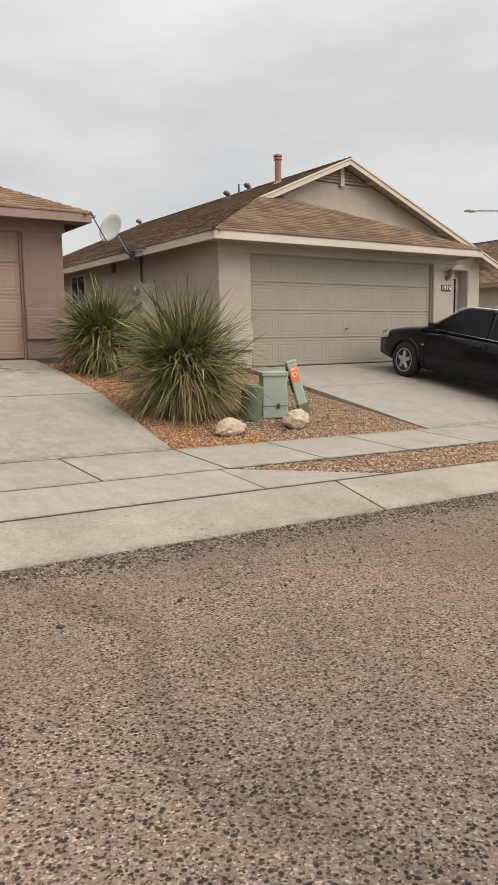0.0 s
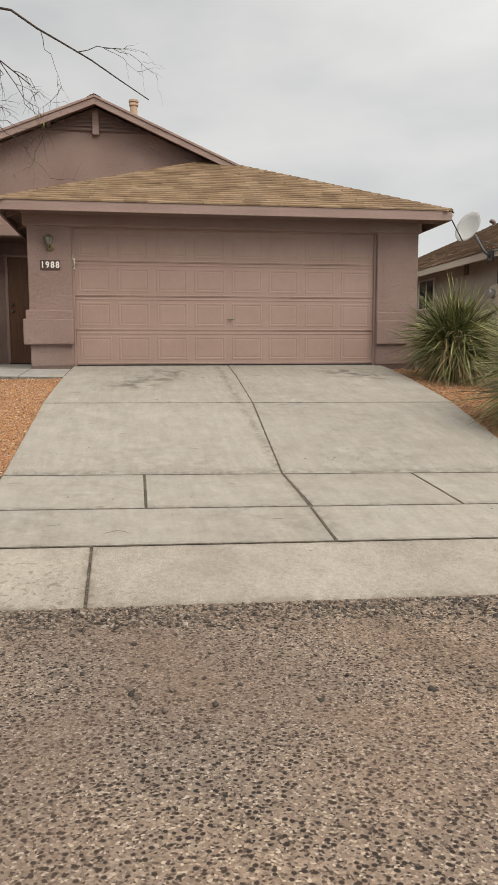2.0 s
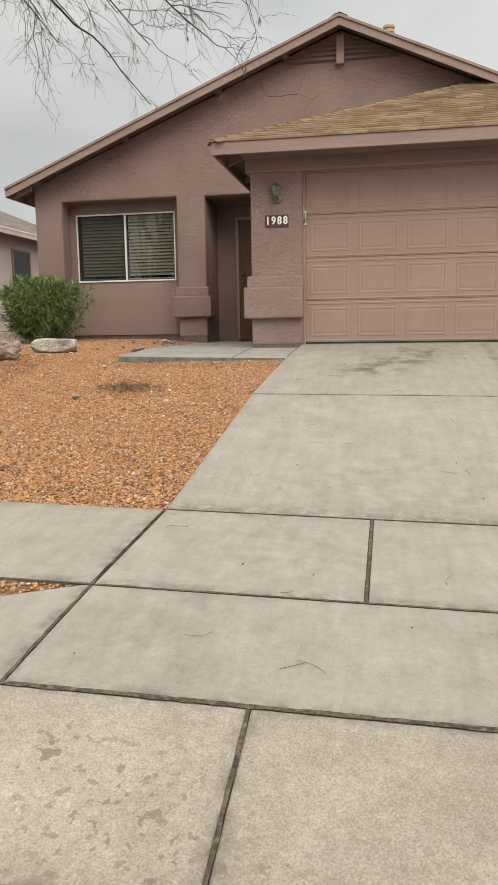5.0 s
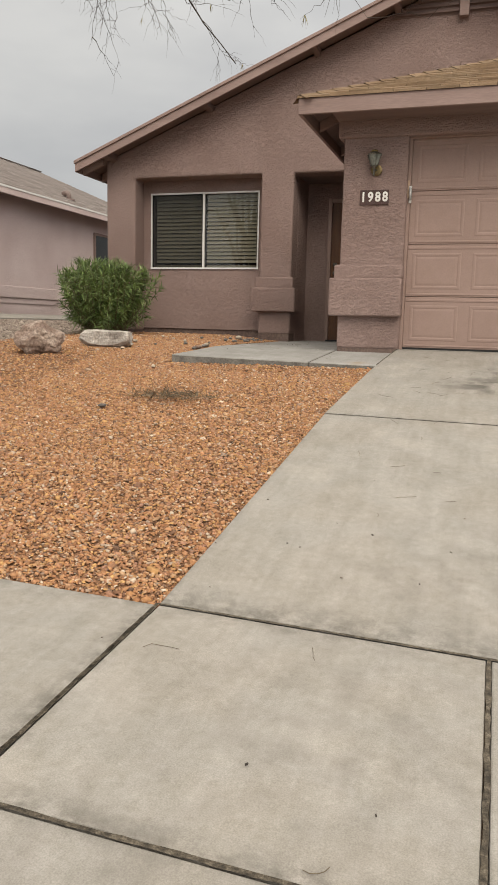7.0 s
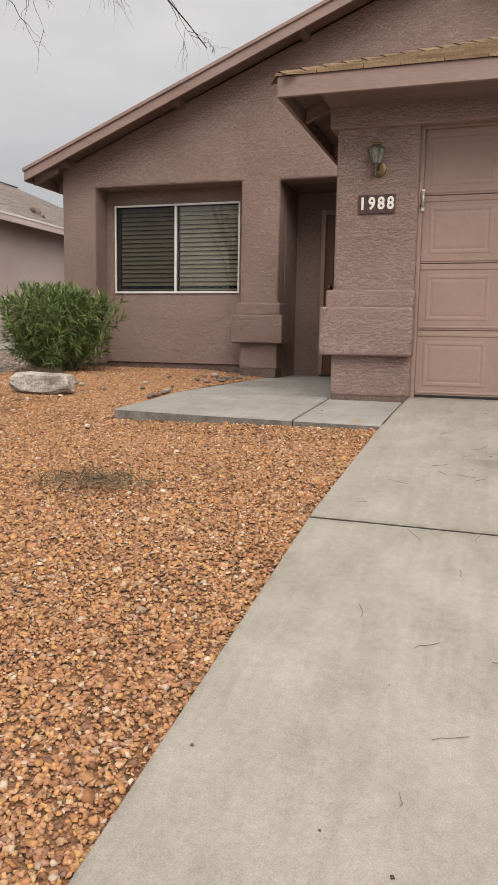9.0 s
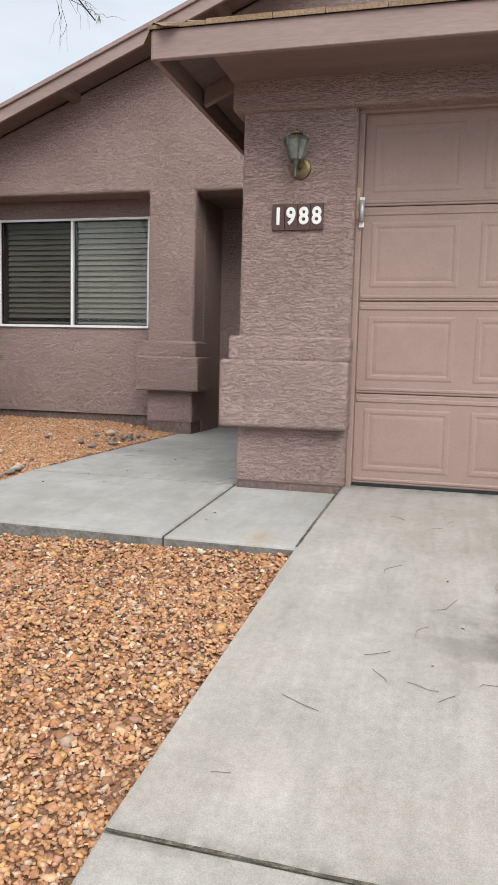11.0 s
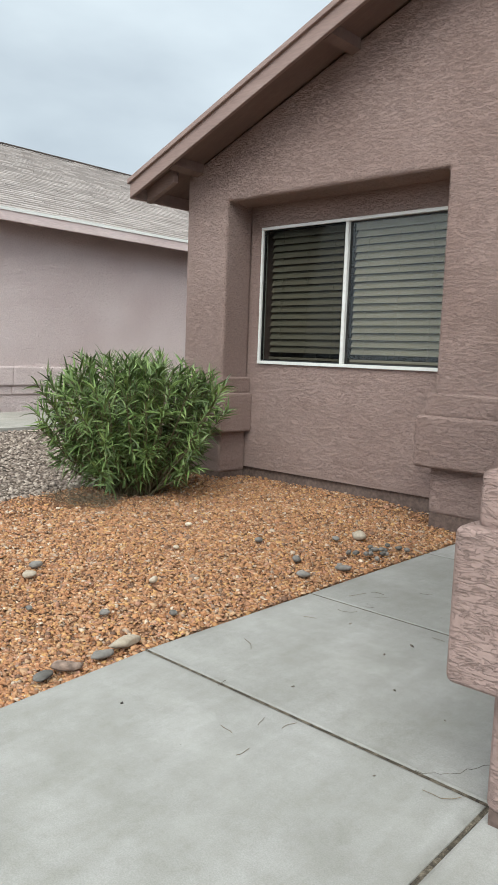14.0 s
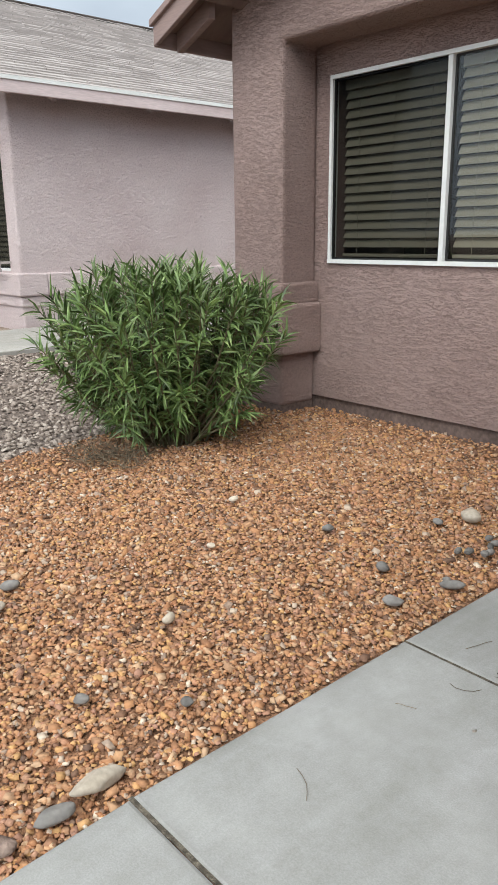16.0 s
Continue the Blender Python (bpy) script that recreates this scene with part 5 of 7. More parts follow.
    for args in (((EX0, RY), (RX, RY), ZL, ZR, 0.15), ((RX, RY), (HX + 0.02, RY), ZR, zr(HX + 0.02, 0), 0.15), ((GL, EY), (EX1, EY), ZG - 0.012, ZG - 0.012, 0.15),
                 ((GL, WY), (GL, EY), ZG - 0.012, ZG - 0.012, 0.15), ((EX1, EY), (EX1, YB), ZG - 0.012, ZG - 0.012, 0.15), ((EX0, YB), (EX0, RY), ZL, ZL, 0.15)):
        bm = fascia_board(bmesh.new(), *args, 0.035)
        part("fascia_board", bm, trim, house, m=m, bevel=0.004, seg=1)
    for a, b, za, zb in (((EX0 - 0.012, RY - 0.026), (RX, RY - 0.026), ZL, ZR), ((RX, RY - 0.026), (HX, RY - 0.026), ZR, zr(HX, 0))):
        part("rake_trim", fascia_board(bmesh.new(), a, b, za + 0.012, zb + 0.012, 0.045, 0.03), trim, house, m=m, bevel=0.004, seg=1)
    # short look-out rafters under the rakes and eaves
    for x in (-4.9, -3.3, -1.7, -0.6):
        bm = bmesh.new()
        sloped(bm, [(x - 0.035, RY + 0.04), (x + 0.035, RY + 0.04), (x + 0.035, WY), (x - 0.035, WY)], zl, -0.066, 0.075)
        part("lookout", bm, soffit, house, m=m)
    for y in (2.6, 3.2, 4.4, 5.6, 6.8):
        bm = bmesh.new()
        sloped(bm, [(EX0 + 0.04, y - 0.025), (-5.0, y - 0.025), (-5.0, y + 0.025), (EX0 + 0.04, y + 0.025)], zl, -0.066, 0.12)
        part("rafter_tail", bm, trim, house, m=m)
    for y in (0.2, 1.4, 2.5):
        bm = bmesh.new()
        sloped(bm, [(GL + 0.04, y - 0.025), (-0.6, y - 0.025), (-0.6, y + 0.025), (GL + 0.04, y + 0.025)], zf_left, -0.066, 0.10)
        part("rafter_tail", bm, trim, house, m=m)
    # louvred vent under the peak
    vb = 5.48
    vent = part("gable_vent", prism(bmesh.new(), [(RX - 0.98, vb), (RX + 0.98, vb), (RX + 0.05, 5.87), (RX - 0.05, 5.87)], "y", WY - 0.012, WY + 0.02), "soffit", house, "dark louvred gable vent", m)
    for i in range(4):
        z = vb + 0.02 + i * 0.075
        half = 0.95 - i * 0.19
        bm = bmesh.new()
        prism(bm, [(WY - 0.012, z + 0.05), (WY - 0.05, z), (WY - 0.05, z + 0.012), (WY - 0.012, z + 0.062)], "x", RX - half, RX + half)
        part("louvre", bm, soffit, vent, m=m)
    part("king_post", boxes((RX - 0.06, RX + 0.06, WY - 0.10, WY - 0.005, vb - 0.06, 5.85)), trim, house, m=m, bevel=0.006)
    planes = [([(GL - 0.02, EY - 0.025), (EX1 + 0.02, EY - 0.025), (2.59, WY), (2.295, WY)], zf_front, (GL - 0.02, EY - 0.025), (EX1 + 0.02, EY - 0.025)),
              ([(GL - 0.02, EY - 0.02), (2.295, WY), (GL - 0.02, WY)], zf_left, (GL - 0.02, WY), (GL - 0.02, EY - 0.02)),
              ([(HX, RY), (EX1 + 0.02, EY - 0.02), (EX1 + 0.02, RY)], zr, (EX1 + 0.02, EY - 0.02), (EX1 + 0.02, RY)),
              ([(RX, RY + 0.03), (EX1 + 0.02, RY + 0.03), (EX1 + 0.02, YB), (RX, YB)], zr, (EX1 + 0.02, RY + 0.03), (EX1 + 0.02, YB)),
              ([(EX0 - 0.02, RY + 0.03), (RX, RY + 0.03), (RX, YB), (EX0 - 0.02, YB)], zl, (EX0 - 0.02, YB), (EX0 - 0.02, RY + 0.03))]
    roof_mesh("shingles", planes, roofing, roof, m, pieces)
    # ridge and hip caps
    bm = bmesh.new()

    def caps(a, b, n):
        a, b = Vector(a), Vector(b)
        d = (b - a).normalized()
        s = d.cross(Vector((0, 0, 1))).normalized() * 0.13
        for i in range(n):
            p, q = a.lerp(b, i / n), a.lerp(b, (i + 1.12) / n)
            lift0, lift1 = Vector((0, 0, 0.030)), Vector((0, 0, 0.018))
            drop = Vector((0, 0, -0.062))
            v = [bm.verts.new(x) for x in (p - s + lift0 + drop, p + lift0, p + s + lift0 + drop, q - s + lift1 + drop, q + lift1, q + s + lift1 + drop)]
            bm.faces.new((v[0], v[1], v[4], v[3]))
            bm.faces.new((v[1], v[2], v[5], v[4]))
    caps((GL, EY, ZG), (2.44, 2.9, zf_front(0, 2.9)), 26)
    caps((EX1, EY, ZG), (2.9, 2.5, zf_front(0, 2.5)), 24)
    caps((RX, RY, ZR + 0.012), (RX, YB, ZR + 0.012), 60)
    part("ridge_caps", bm, roofing, roof, m=m)["kind"] = "stuff"
    return house


def pipe_vent(x, y, z0, z1, r, material, label, cap=True):
    v = thing("roof_vent", x, y, z0, label, "roof vent")
    part("pipe", lathe(bmesh.new(), x, y, [(r * 2.2, z0 - 0.03), (r * 1.25, z0 + 0.05), (r, z0 + 0.06), (r, z1 - 0.12 if cap else z1)], 14), material, v, smooth=False)
    if cap:
        part("cap", lathe(bmesh.new(), x, y, [(r * 0.9, z1 - 0.13), (r * 1.3, z1 - 0.125), (r * 1.3, z1 - 0.075), (r * 1.05, z1 - 0.07), (r * 1.05, z1 - 0.05), (r * 1.35, z1 - 0.045), (r * 1.35, z1)], 14), material, v)
    return v


def hood_vent(x, y, z, yaw, material, label):
    """A bent-over roof vent: a short neck and a half-round hood."""
    v = thing("roof_vent", x, y, z, label, "roof vent")
    c, s = math.cos(radians(yaw)), math.sin(radians(yaw))
    pts = [(0, -0.03), (0, 0.09), (0.02, 0.13), (0.06, 0.155), (0.12, 0.15), (0.15, 0.12)]
    part("hood", tube(bmesh.new(), [(x + c * d, y + s * d, z + h) for d, h in pts], [0.06, 0.06, 0.062, 0.065, 0.07, 0.075], 10), material, v, smooth=True)
    part("flashing", lathe(bmesh.new(), x, y, [(0.16, z - 0.03), (0.15, z + 0.012), (0.07, z + 0.02)], 10), material, v)
    return v


HOME = Matrix.Identity(4)
build_house(HOME, "stucco", "fascia", "soffit", "shingle", "door", "single-storey brown stucco house with garage and tan shingle roof", pieces=300)
coach_lamp(-0.365, -0.095, 3.05, HOME)
number_sign("1988", -0.36, -0.092, 2.685, HOME, 0.302)
pipe_vent(0.99, 6.2, zr(0.99, 0), zr(0.99, 0) + 1.45, 0.085, "vent_tan", "tan metal flue pipe with a ribbed cap on the roof")

NEXT = Matrix(((-1, 0, 0, 13.83), (0, 1, 0, -0.95), (0, 0, 1, -0.255), (0, 0, 0, 1)))
build_house(NEXT, "stucco_beige", "fascia_beige", "soffit_beige", "shingle_brown", "door_beige", "single-storey beige stucco house with grey garage door and brown shingle roof")
coach_lamp(-0.46, -0.095, 3.08, NEXT)
number_sign("1976", -0.42, -0.092, 2.76, NEXT, 0.31)

LEFT = Matrix(((-1, 0, 0, -13.76), (0, 1, 0, 0.05), (0, 0, 1, 0.16), (0, 0, 0, 1)))
build_house(LEFT, "stucco_pink", "fascia_pink", "soffit", "shingle_grey", "door", "single-storey pink stucco house with weathered grey shingle roof", bars=True)
FAR = Matrix(((1, 0, 0, 28.5), (0, 1, 0, 1.2), (0, 0, 1, -0.45), (0, 0, 0, 1)))
build_house(FAR, "stucco_beige", "fascia", "soffit", "shingle_brown", "door_beige", "beige stucco house further down the street")
ACROSS = Matrix(((-1, 0, 0, -1.5), (0, -1, 0, -26.5), (0, 0, 1, -0.2), (0, 0, 0, 1)))
build_house(ACROSS, "stucco_beige", "fascia_beige", "soffit_beige", "shingle_brown", "door_beige", "beige stucco house across the street")

# ---------------------------------------------------------------- fittings of the neighbouring houses
pipe_vent(12.85, 3.5, 5.45, 6.18, 0.085, "terracotta", "rust-red flue pipe with a cap on the brown roof")
for x, y, yaw in ((12.98, 6.16, 200), (13.4, 5.7, 200), (13.3, 12.8, 200), (12.3, 13.1, 200)):
    hood_vent(x, y, 3.33 + SR * (x - 7.86), yaw, "vent_brown", "dark brown hooded roof vent on the brown roof")
part("pipe", tube(bmesh.new(), [(13.24, 6.0, 5.55), (13.24, 6.0, 5.92)], 0.03, 8), "vent_brown", thing("roof_vent", 13.24, 6, 5.6, "thin dark vent pipe on the brown roof", "roof vent"))
hood_vent(-9.15, 8.43, 3.88 + SL * (-8.31 + 9.15), 180, "vent_brown", "brown hooded vent on the weathered roof")
pipe_vent(-14.2, 5.4, 6.08, 6.98, 0.10, "vent_brown", "brown flue pipe with a cap on the weathered roof")


def drip_edge(m, ends):
    for (x0, y0, z0), (x1, y1, z1), off in ends:
        a, b = m @ Vector((x0, y0, z0)), m @ Vector((x1, y1, z1))
        d = (b - a).normalized()
        nn = Vector((off[0] * -1, off[1], 0))
        bm = bmesh.new()
        v = [bm.verts.new(p + nn * k + Vector((0, 0, h))) for p in (a, b) for k, h in ((0.008, -0.03), (0.022, -0.03), (0.022, 0.008), (0.008, 0.008))]
        fs = [bm.faces.new([v[i] for i in f]) for f in ((0, 1, 5, 4), (1, 2, 6, 5), (2, 3, 7, 6), (3, 0, 4, 7), (3, 2, 1, 0), (4, 5, 6, 7))]
        bmesh.ops.recalc_face_normals(bm, faces=fs)
        yield bm


trim_ob = thing("drip_edge", -8.31, 6, 3.88, "pale metal drip edge along the eave of the pink house", "drip edge", kind="structure")
for bm in drip_edge(LEFT, (((EX0, YB, ZL), (EX0, RY, ZL), (-1, 0)), ((EX0, RY, ZL), (RX, RY, ZR), (0, -1)))):
    part("metal_strip", bm, "alu", trim_ob)

meter = thing("electric_meter", 8.19, 2.2, 2.1, "grey electric meter box with a round meter and conduit", "electric meter")
part("meter_box", boxes((8.06, 8.215, 1.55, 1.95, 1.75, 2.62)), "fascia_beige", meter, "beige painted steel box", bevel=0.012)
part("meter_socket", boxes((8.10, 8.215, 2.02, 2.36, 2.25, 2.68)), "fascia_beige", meter, bevel=0.012)
part("meter_dial", tube(bmesh.new(), [(8.10, 2.19, 2.5), (8.02, 2.19, 2.5), (7.99, 2.19, 2.5)], [0.10, 0.095, 0.07], 18), "galv", meter, "round glass-fronted dial", smooth=False)
part("conduit", tube(bmesh.new(), [(8.17, 2.14, 2.66), (8.17, 2.14, 3.24)], 0.022, 8), "dark_steel", meter)

side_win = thing("side_window", 8.2, 6.0, 2.4, "small dark side window with a white frame", "window", kind="structure")
part("window_frame", boxes((8.18, 8.215, 5.5, 6.5, 3.10, 3.14), (8.18, 8.215, 5.5, 6.5, 2.38, 2.42), (8.18, 8.215, 5.5, 5.54, 2.42, 3.10), (8.18, 8.215, 6.46, 6.5, 2.42, 3.10), (8.18, 8.215, 5.98, 6.02, 2.42, 3.10)), "alu", side_win)
part("pane", boxes((8.196, 8.213, 5.54, 5.98, 2.42, 3.10)), "car_glass", side_win)
part("pane", boxes((8.196, 8.213, 6.02, 6.46, 2.42, 3.10)), "car_glass", side_win)
part("wall_vent", boxes((8.19, 8.215, 3.6, 3.8, 3.02, 3.26)), "vent_brown", side_win, "dark vent grille")
left_win = thing("side_window", -8.7, 9.1, 2.4, "small dark side window of the pink house", "window", kind="structure")
part("window_frame", boxes((-8.71, -8.66, 8.8, 9.8, 3.42, 3.48), (-8.71, -8.66, 8.8, 9.8, 2.4, 2.46), (-8.71, -8.66, 8.8, 8.86, 2.46, 3.42), (-8.71, -8.66, 9.74, 9.8, 2.46, 3.42)), "soffit", left_win)
part("pane", boxes((-8.71, -8.675, 8.86, 9.74, 2.46, 3.42)), "car_glass", left_win)

dish = thing("satellite_dish", 7.80, 1.8, 3.2, "grey satellite dish on a bent mast at the eave", "satellite dish")
part("mast", tube(bmesh.new(), [(7.83, 1.80, 3.16), (7.70, 1.86, 3.30), (7.68, 2.05, 3.50), (7.72, 2.30, 3.66)], 0.028, 8), "dark_steel", dish, "dark bent steel mast", smooth=True)
part("foot", boxes((7.80, 7.835, 1.70, 1.92, 3.08, 3.30)), "dark_steel", dish, bevel=0.01)
part("strut", tube(bmesh.new(), [(7.83, 1.20, 3.28), (7.74, 2.08, 3.52)], 0.010, 6), "dark_steel", dish)
part("strut", tube(bmesh.new(), [(7.83, 1.36, 3.24), (7.80, 1.9, 3.30)], 0.010, 6), "dark_steel", dish)
bm = bmesh.new()
face = Vector((-0.82, -0.40, 0.38)).normalized()
du = face.cross(Vector((0, 0, 1))).normalized()
dv = du.cross(face)
cen = Vector((7.64, 2.40, 3.82))
rings = []
for r, dep in ((0.0, 0.0), (0.12, 0.006), (0.22, 0.03), (0.30, 0.06), (0.305, 0.055), (0.24, 0.02), (0.02, -0.012)):
    rings.append([bm.verts.new(cen + face * dep + (du * math.cos(a) * 1.0 + dv * math.sin(a) * 1.08) * max(r, 0.002)) for a in [2 * math.pi * k / 24 for k in range(24)]])
for a, b in zip(rings, rings[1:]):
    for k in range(24):
        bm.faces.new((a[k], a[(k + 1) % 24], b[(k + 1) % 24], b[k]))
part("reflector", bm, "dish", dish, "shallow grey reflector", smooth=True)
lnb = cen + face * 0.62 - dv * 0.07
part("feed_arm", tube(bmesh.new(), [tuple(cen - dv * 0.29), tuple(cen - dv * 0.33 + face * 0.08), tuple(lnb)], 0.012, 6), "dark_steel", dish)
part("feed_horn", tube(bmesh.new(), [tuple(lnb - du * 0.07), tuple(lnb + du * 0.07)], [0.03, 0.036], 10), "galv", dish, "grey feed horn")

lamp_post = thing("street_lamp", 41.5, 16.6, 0.2, "tall grey street lamp with a curved arm", "street lamp")
part("pole", tube(bmesh.new(), [(41.5, 16.6, 0.0), (41.5, 16.6, 8.2)], [0.11, 0.07], 10), "galv", lamp_post)
part("arm", tube(bmesh.new(), [(41.5, 16.6, 8.1), (41.2, 16.9, 8.7), (40.3, 17.9, 9.1), (39.2, 19.2, 9.2)], [0.06, 0.055, 0.05, 0.045], 8), "galv", lamp_post, smooth=True)
part("lamp_head", boxes((38.6, 39.3, 19.0, 19.5, 9.12, 9.24)), "galv", lamp_post, bevel=0.04)

# ---------------------------------------------------------------- car


def build_car(m):
    p = m @ Vector((0, 0, 0))
    car = thing("car", p.x, p.y, p.z, "black saloon car parked on the neighbouring driveway", "car")
    st = [(-2.50, 0.70, 0.42, 0.88), (-2.42, 0.82, 0.30, 0.97), (-2.1, 0.89, 0.24, 1.02), (-1.4, 0.92, 0.22, 1.00), (-0.6, 0.925, 0.22, 0.98), (0.4, 0.925, 0.22, 0.965),
          (1.0, 0.92, 0.22, 0.94), (1.5, 0.91, 0.22, 0.90), (2.0, 0.87, 0.24, 0.83), (2.32, 0.78, 0.28, 0.74), (2.48, 0.58, 0.36, 0.62)]
    bm = bmesh.new()
    rows = []
    for x, w, b, t in st:
        half = [(0.0, b), (w * 0.80, b), (w * 0.965, b + 0.06), (w, b + 0.22), (w * 0.995, (b + t) / 2 + 0.08), (w * 0.965, t - 0.09), (w * 0.90, t - 0.02), (w * 0.55, t + 0.025), (0.0, t + 0.035)]
        ring = half + [(-y, z) for y, z in half[-2:0:-1]]
        rows.append([bm.verts.new((x, y, z)) for y, z in ring])
    k = len(rows[0])
    for a, b in zip(rows, rows[1:]):
        for i in range(k):
            bm.faces.new((a[i], a[(i + 1) % k], b[(i + 1) % k], b[i]))
    bm.faces.new(rows[0])
    bm.faces.new(rows[-1][::-1])
    bmesh.ops.recalc_face_normals(bm, faces=bm.faces)
    body = part("body", bm, "car", car, "glossy black body", m, smooth=True)
    cab = [(-1.95, 0.74, 0.99, 1.005), (-1.25, 0.72, 0.97, 1.34), (-0.75, 0.66, 0.96, 1.455), (-0.1, 0.65, 0.95, 1.475), (0.35, 0.67, 0.94, 1.42), (0.75, 0.72, 0.93, 1.22), (1.25, 0.76, 0.90, 0.935)]
    bm = bmesh.new()
    rows = []
    for x, w, b, t in cab:
        wb = 0.86
        half = [(wb, b), (wb + (w - wb) * 0.5, b + (t - b) * 0.5), (w, t - 0.04 * (t - b > 0.2)), (w * 0.8, t), (0, t + 0.015)]
        ring = half + [(-y, z) for y, z in half[-2::-1]]
        rows.append([bm.verts.new((x, y, z)) for y, z in ring])
    for a, b in zip(rows, rows[1:]):
        for i in range(len(a) - 1):
            bm.faces.new((a[i], a[i + 1], b[i + 1], b[i]))
    bmesh.ops.recalc_face_normals(bm, faces=bm.faces)
    part("roof_shell", bm, "car", car, m=m, smooth=True)

    def flank(x, z, s, out=0.012):
        b = np.interp(x, [c[0] for c in cab], [c[2] for c in cab])
        t = np.interp(x, [c[0] for c in cab], [c[3] for c in cab])
        w = np.interp(x, [c[0] for c in cab], [c[1] for c in cab])
        f = np.clip((z - b) / max(t - b, 0.01), 0, 1)
        return (x, s * (0.86 + (w - 0.86) * f + out), z)
    for s in (1, -1):
        for pts in (((0.95, 0.985), (0.42, 1.34), (0.22, 1.40), (-0.30, 1.42), (-0.36, 0.985)), ((-0.44, 0.985), (-0.38, 1.42), (-0.72, 1.41), (-1.05, 1.33), (-1.45, 1.08), (-1.42, 0.995))):
            bm = bmesh.new()
            a = [bm.verts.new(flank(x, z, s, 0.004)) for x, z in pts]
            b = [bm.verts.new(flank(x, z, s, 0.016)) for x, z in pts]
            fs = [bm.faces.new(a), bm.faces.new(b)] + [bm.faces.new((a[i], a[(i + 1) % len(a)], b[(i + 1) % len(a)], b[i])) for i in range(len(a))]
            bmesh.ops.recalc_face_normals(bm, faces=fs)
            part("side_window", bm, "car_glass", car, "dark tinted glass", m)
        top = [flank(x, z, s, 0.02) for x, z in ((1.05, 0.965), (0.75, 1.15), (0.43, 1.365), (0.22, 1.425), (-0.35, 1.445), (-0.75, 1.43), (-1.08, 1.35), (-1.5, 1.08), (-1.52, 0.985))]
        part("window_trim", tube(bmesh.new(), top, 0.014, 6), "chrome", car, "chrome window trim", m, smooth=True)
        part("belt_trim", tube(bmesh.new(), [flank(x, 0.972, s, 0.02) for x in (1.05, 0.4, -0.4, -1.5)], 0.009, 6), "chrome", car, "chrome belt trim", m)
        part("side_moulding", boxes((-1.0, 1.02, s * 0.925 - 0.012, s * 0.925 + 0.012, 0.52, 0.56)), "car", car, m=m, bevel=0.006)
        for x in (0.98, -0.40):
            part("door_seam", boxes((x - 0.004, x + 0.004, s * 0.921 - 0.006, s * 0.921 + 0.006, 0.32, 0.90)), "rubber", car, m=m)
        for x in (-0.18, -1.22):
            part("door_handle", boxes((x - 0.10, x + 0.10, s * 0.925 - 0.022, s * 0.925 + 0.022, 0.80, 0.835)), "car", car, m=m, bevel=0.01)
        bm = bmesh.new()
        box(bm, 0.70, 0.86, min(s * 0.90, s * 1.06), max(s * 0.90, s * 1.06), 0.99, 1.10)
        mirror = part("wing_mirror", bm, "car", car, "black door mirror", m, bevel=0.03, seg=3)
        part("mirror_cap", boxes((0.862, 0.87, min(s * 0.93, s * 1.04), max(s * 0.93, s * 1.04), 1.01, 1.085)), "chrome", mirror, m=m)
        bm = bmesh.new()
        v = [bm.verts.new(q) for q in ((2.05, s * 0.865, 0.66), (2.36, s * 0.765, 0.60), (2.49, s * 0.58, 0.58), (2.49, s * 0.56, 0.66), (2.33, s * 0.73, 0.745), (2.02, s * 0.86, 0.80))]
        o = [bm.verts.new(Vector(q.co) + Vector((0.012, s * 0.018, 0.008))) for q in v]
        fs = [bm.faces.new(v), bm.faces.new(o)] + [bm.faces.new((v[i], v[(i + 1) % 6], o[(i + 1) % 6], o[i])) for i in range(6)]
        bmesh.ops.recalc_face_normals(bm, faces=fs)
        part("headlight", bm, "headlight", car, "clear headlight lens", m)
        part("tail_light", boxes((-2.49, -2.30, min(s * 0.62, s * 0.83), max(s * 0.62, s * 0.83), 0.72, 0.88)), "red_lens", car, "red tail light", m, bevel=0.03)
        for wx in (1.47, -1.38):
            y0, y1 = s * 0.72, s * 0.935
            wheel = part("wheel", tube(bmesh.new(), [(wx, y0, 0.325), (wx, y1 - s * 0.01, 0.325)], 0.20, 20), "rubber", car, m=m)
            bm = bmesh.new()
            prof = [(0.215, y1 - s * 0.004), (0.24, y1 + s * 0.004), (0.30, y1), (0.325, y1 - s * 0.03), (0.327, y0 + s * 0.03), (0.30, y0), (0.22, y0)]
            rr = [[bm.verts.new((wx + r * math.cos(a), y, 0.325 + r * math.sin(a))) for a in [2 * math.pi * q / 32 for q in range(32)]] for r, y in prof]
            for a, b in zip(rr, rr[1:]):
                for q in range(32):
                    bm.faces.new((a[q], a[(q + 1) % 32], b[(q + 1) % 32], b[q]))
            bmesh.ops.recalc_face_normals(bm, faces=bm.faces)
            part("tyre", bm, "tyre", wheel, "black rubber tyre", m, smooth=True)
            bm = bmesh.new()
            ya, yb = y1 - s * 0.03, y1 - s * 0.004
            for q in range(5):
                a = 2 * math.pi * q / 5 + 0.3
                for d in (-0.13, 0.13):
                    c0, c1 = a + d * 2.4, a + d * 0.7
                    tube(bm, [(wx + 0.05 * math.cos(c0), yb, 0.325 + 0.05 * math.sin(c0)), (wx + 0.205 * math.cos(c1), ya, 0.325 + 0.205 * math.sin(c1))], [0.022, 0.017], 6)
            rr = [[bm.verts.new((wx + r * math.cos(t), y, 0.325 + r * math.sin(t))) for t in [2 * math.pi * q / 32 for q in range(32)]] for r, y in ((0.218, ya), (0.218, yb), (0.198, yb), (0.196, ya))]
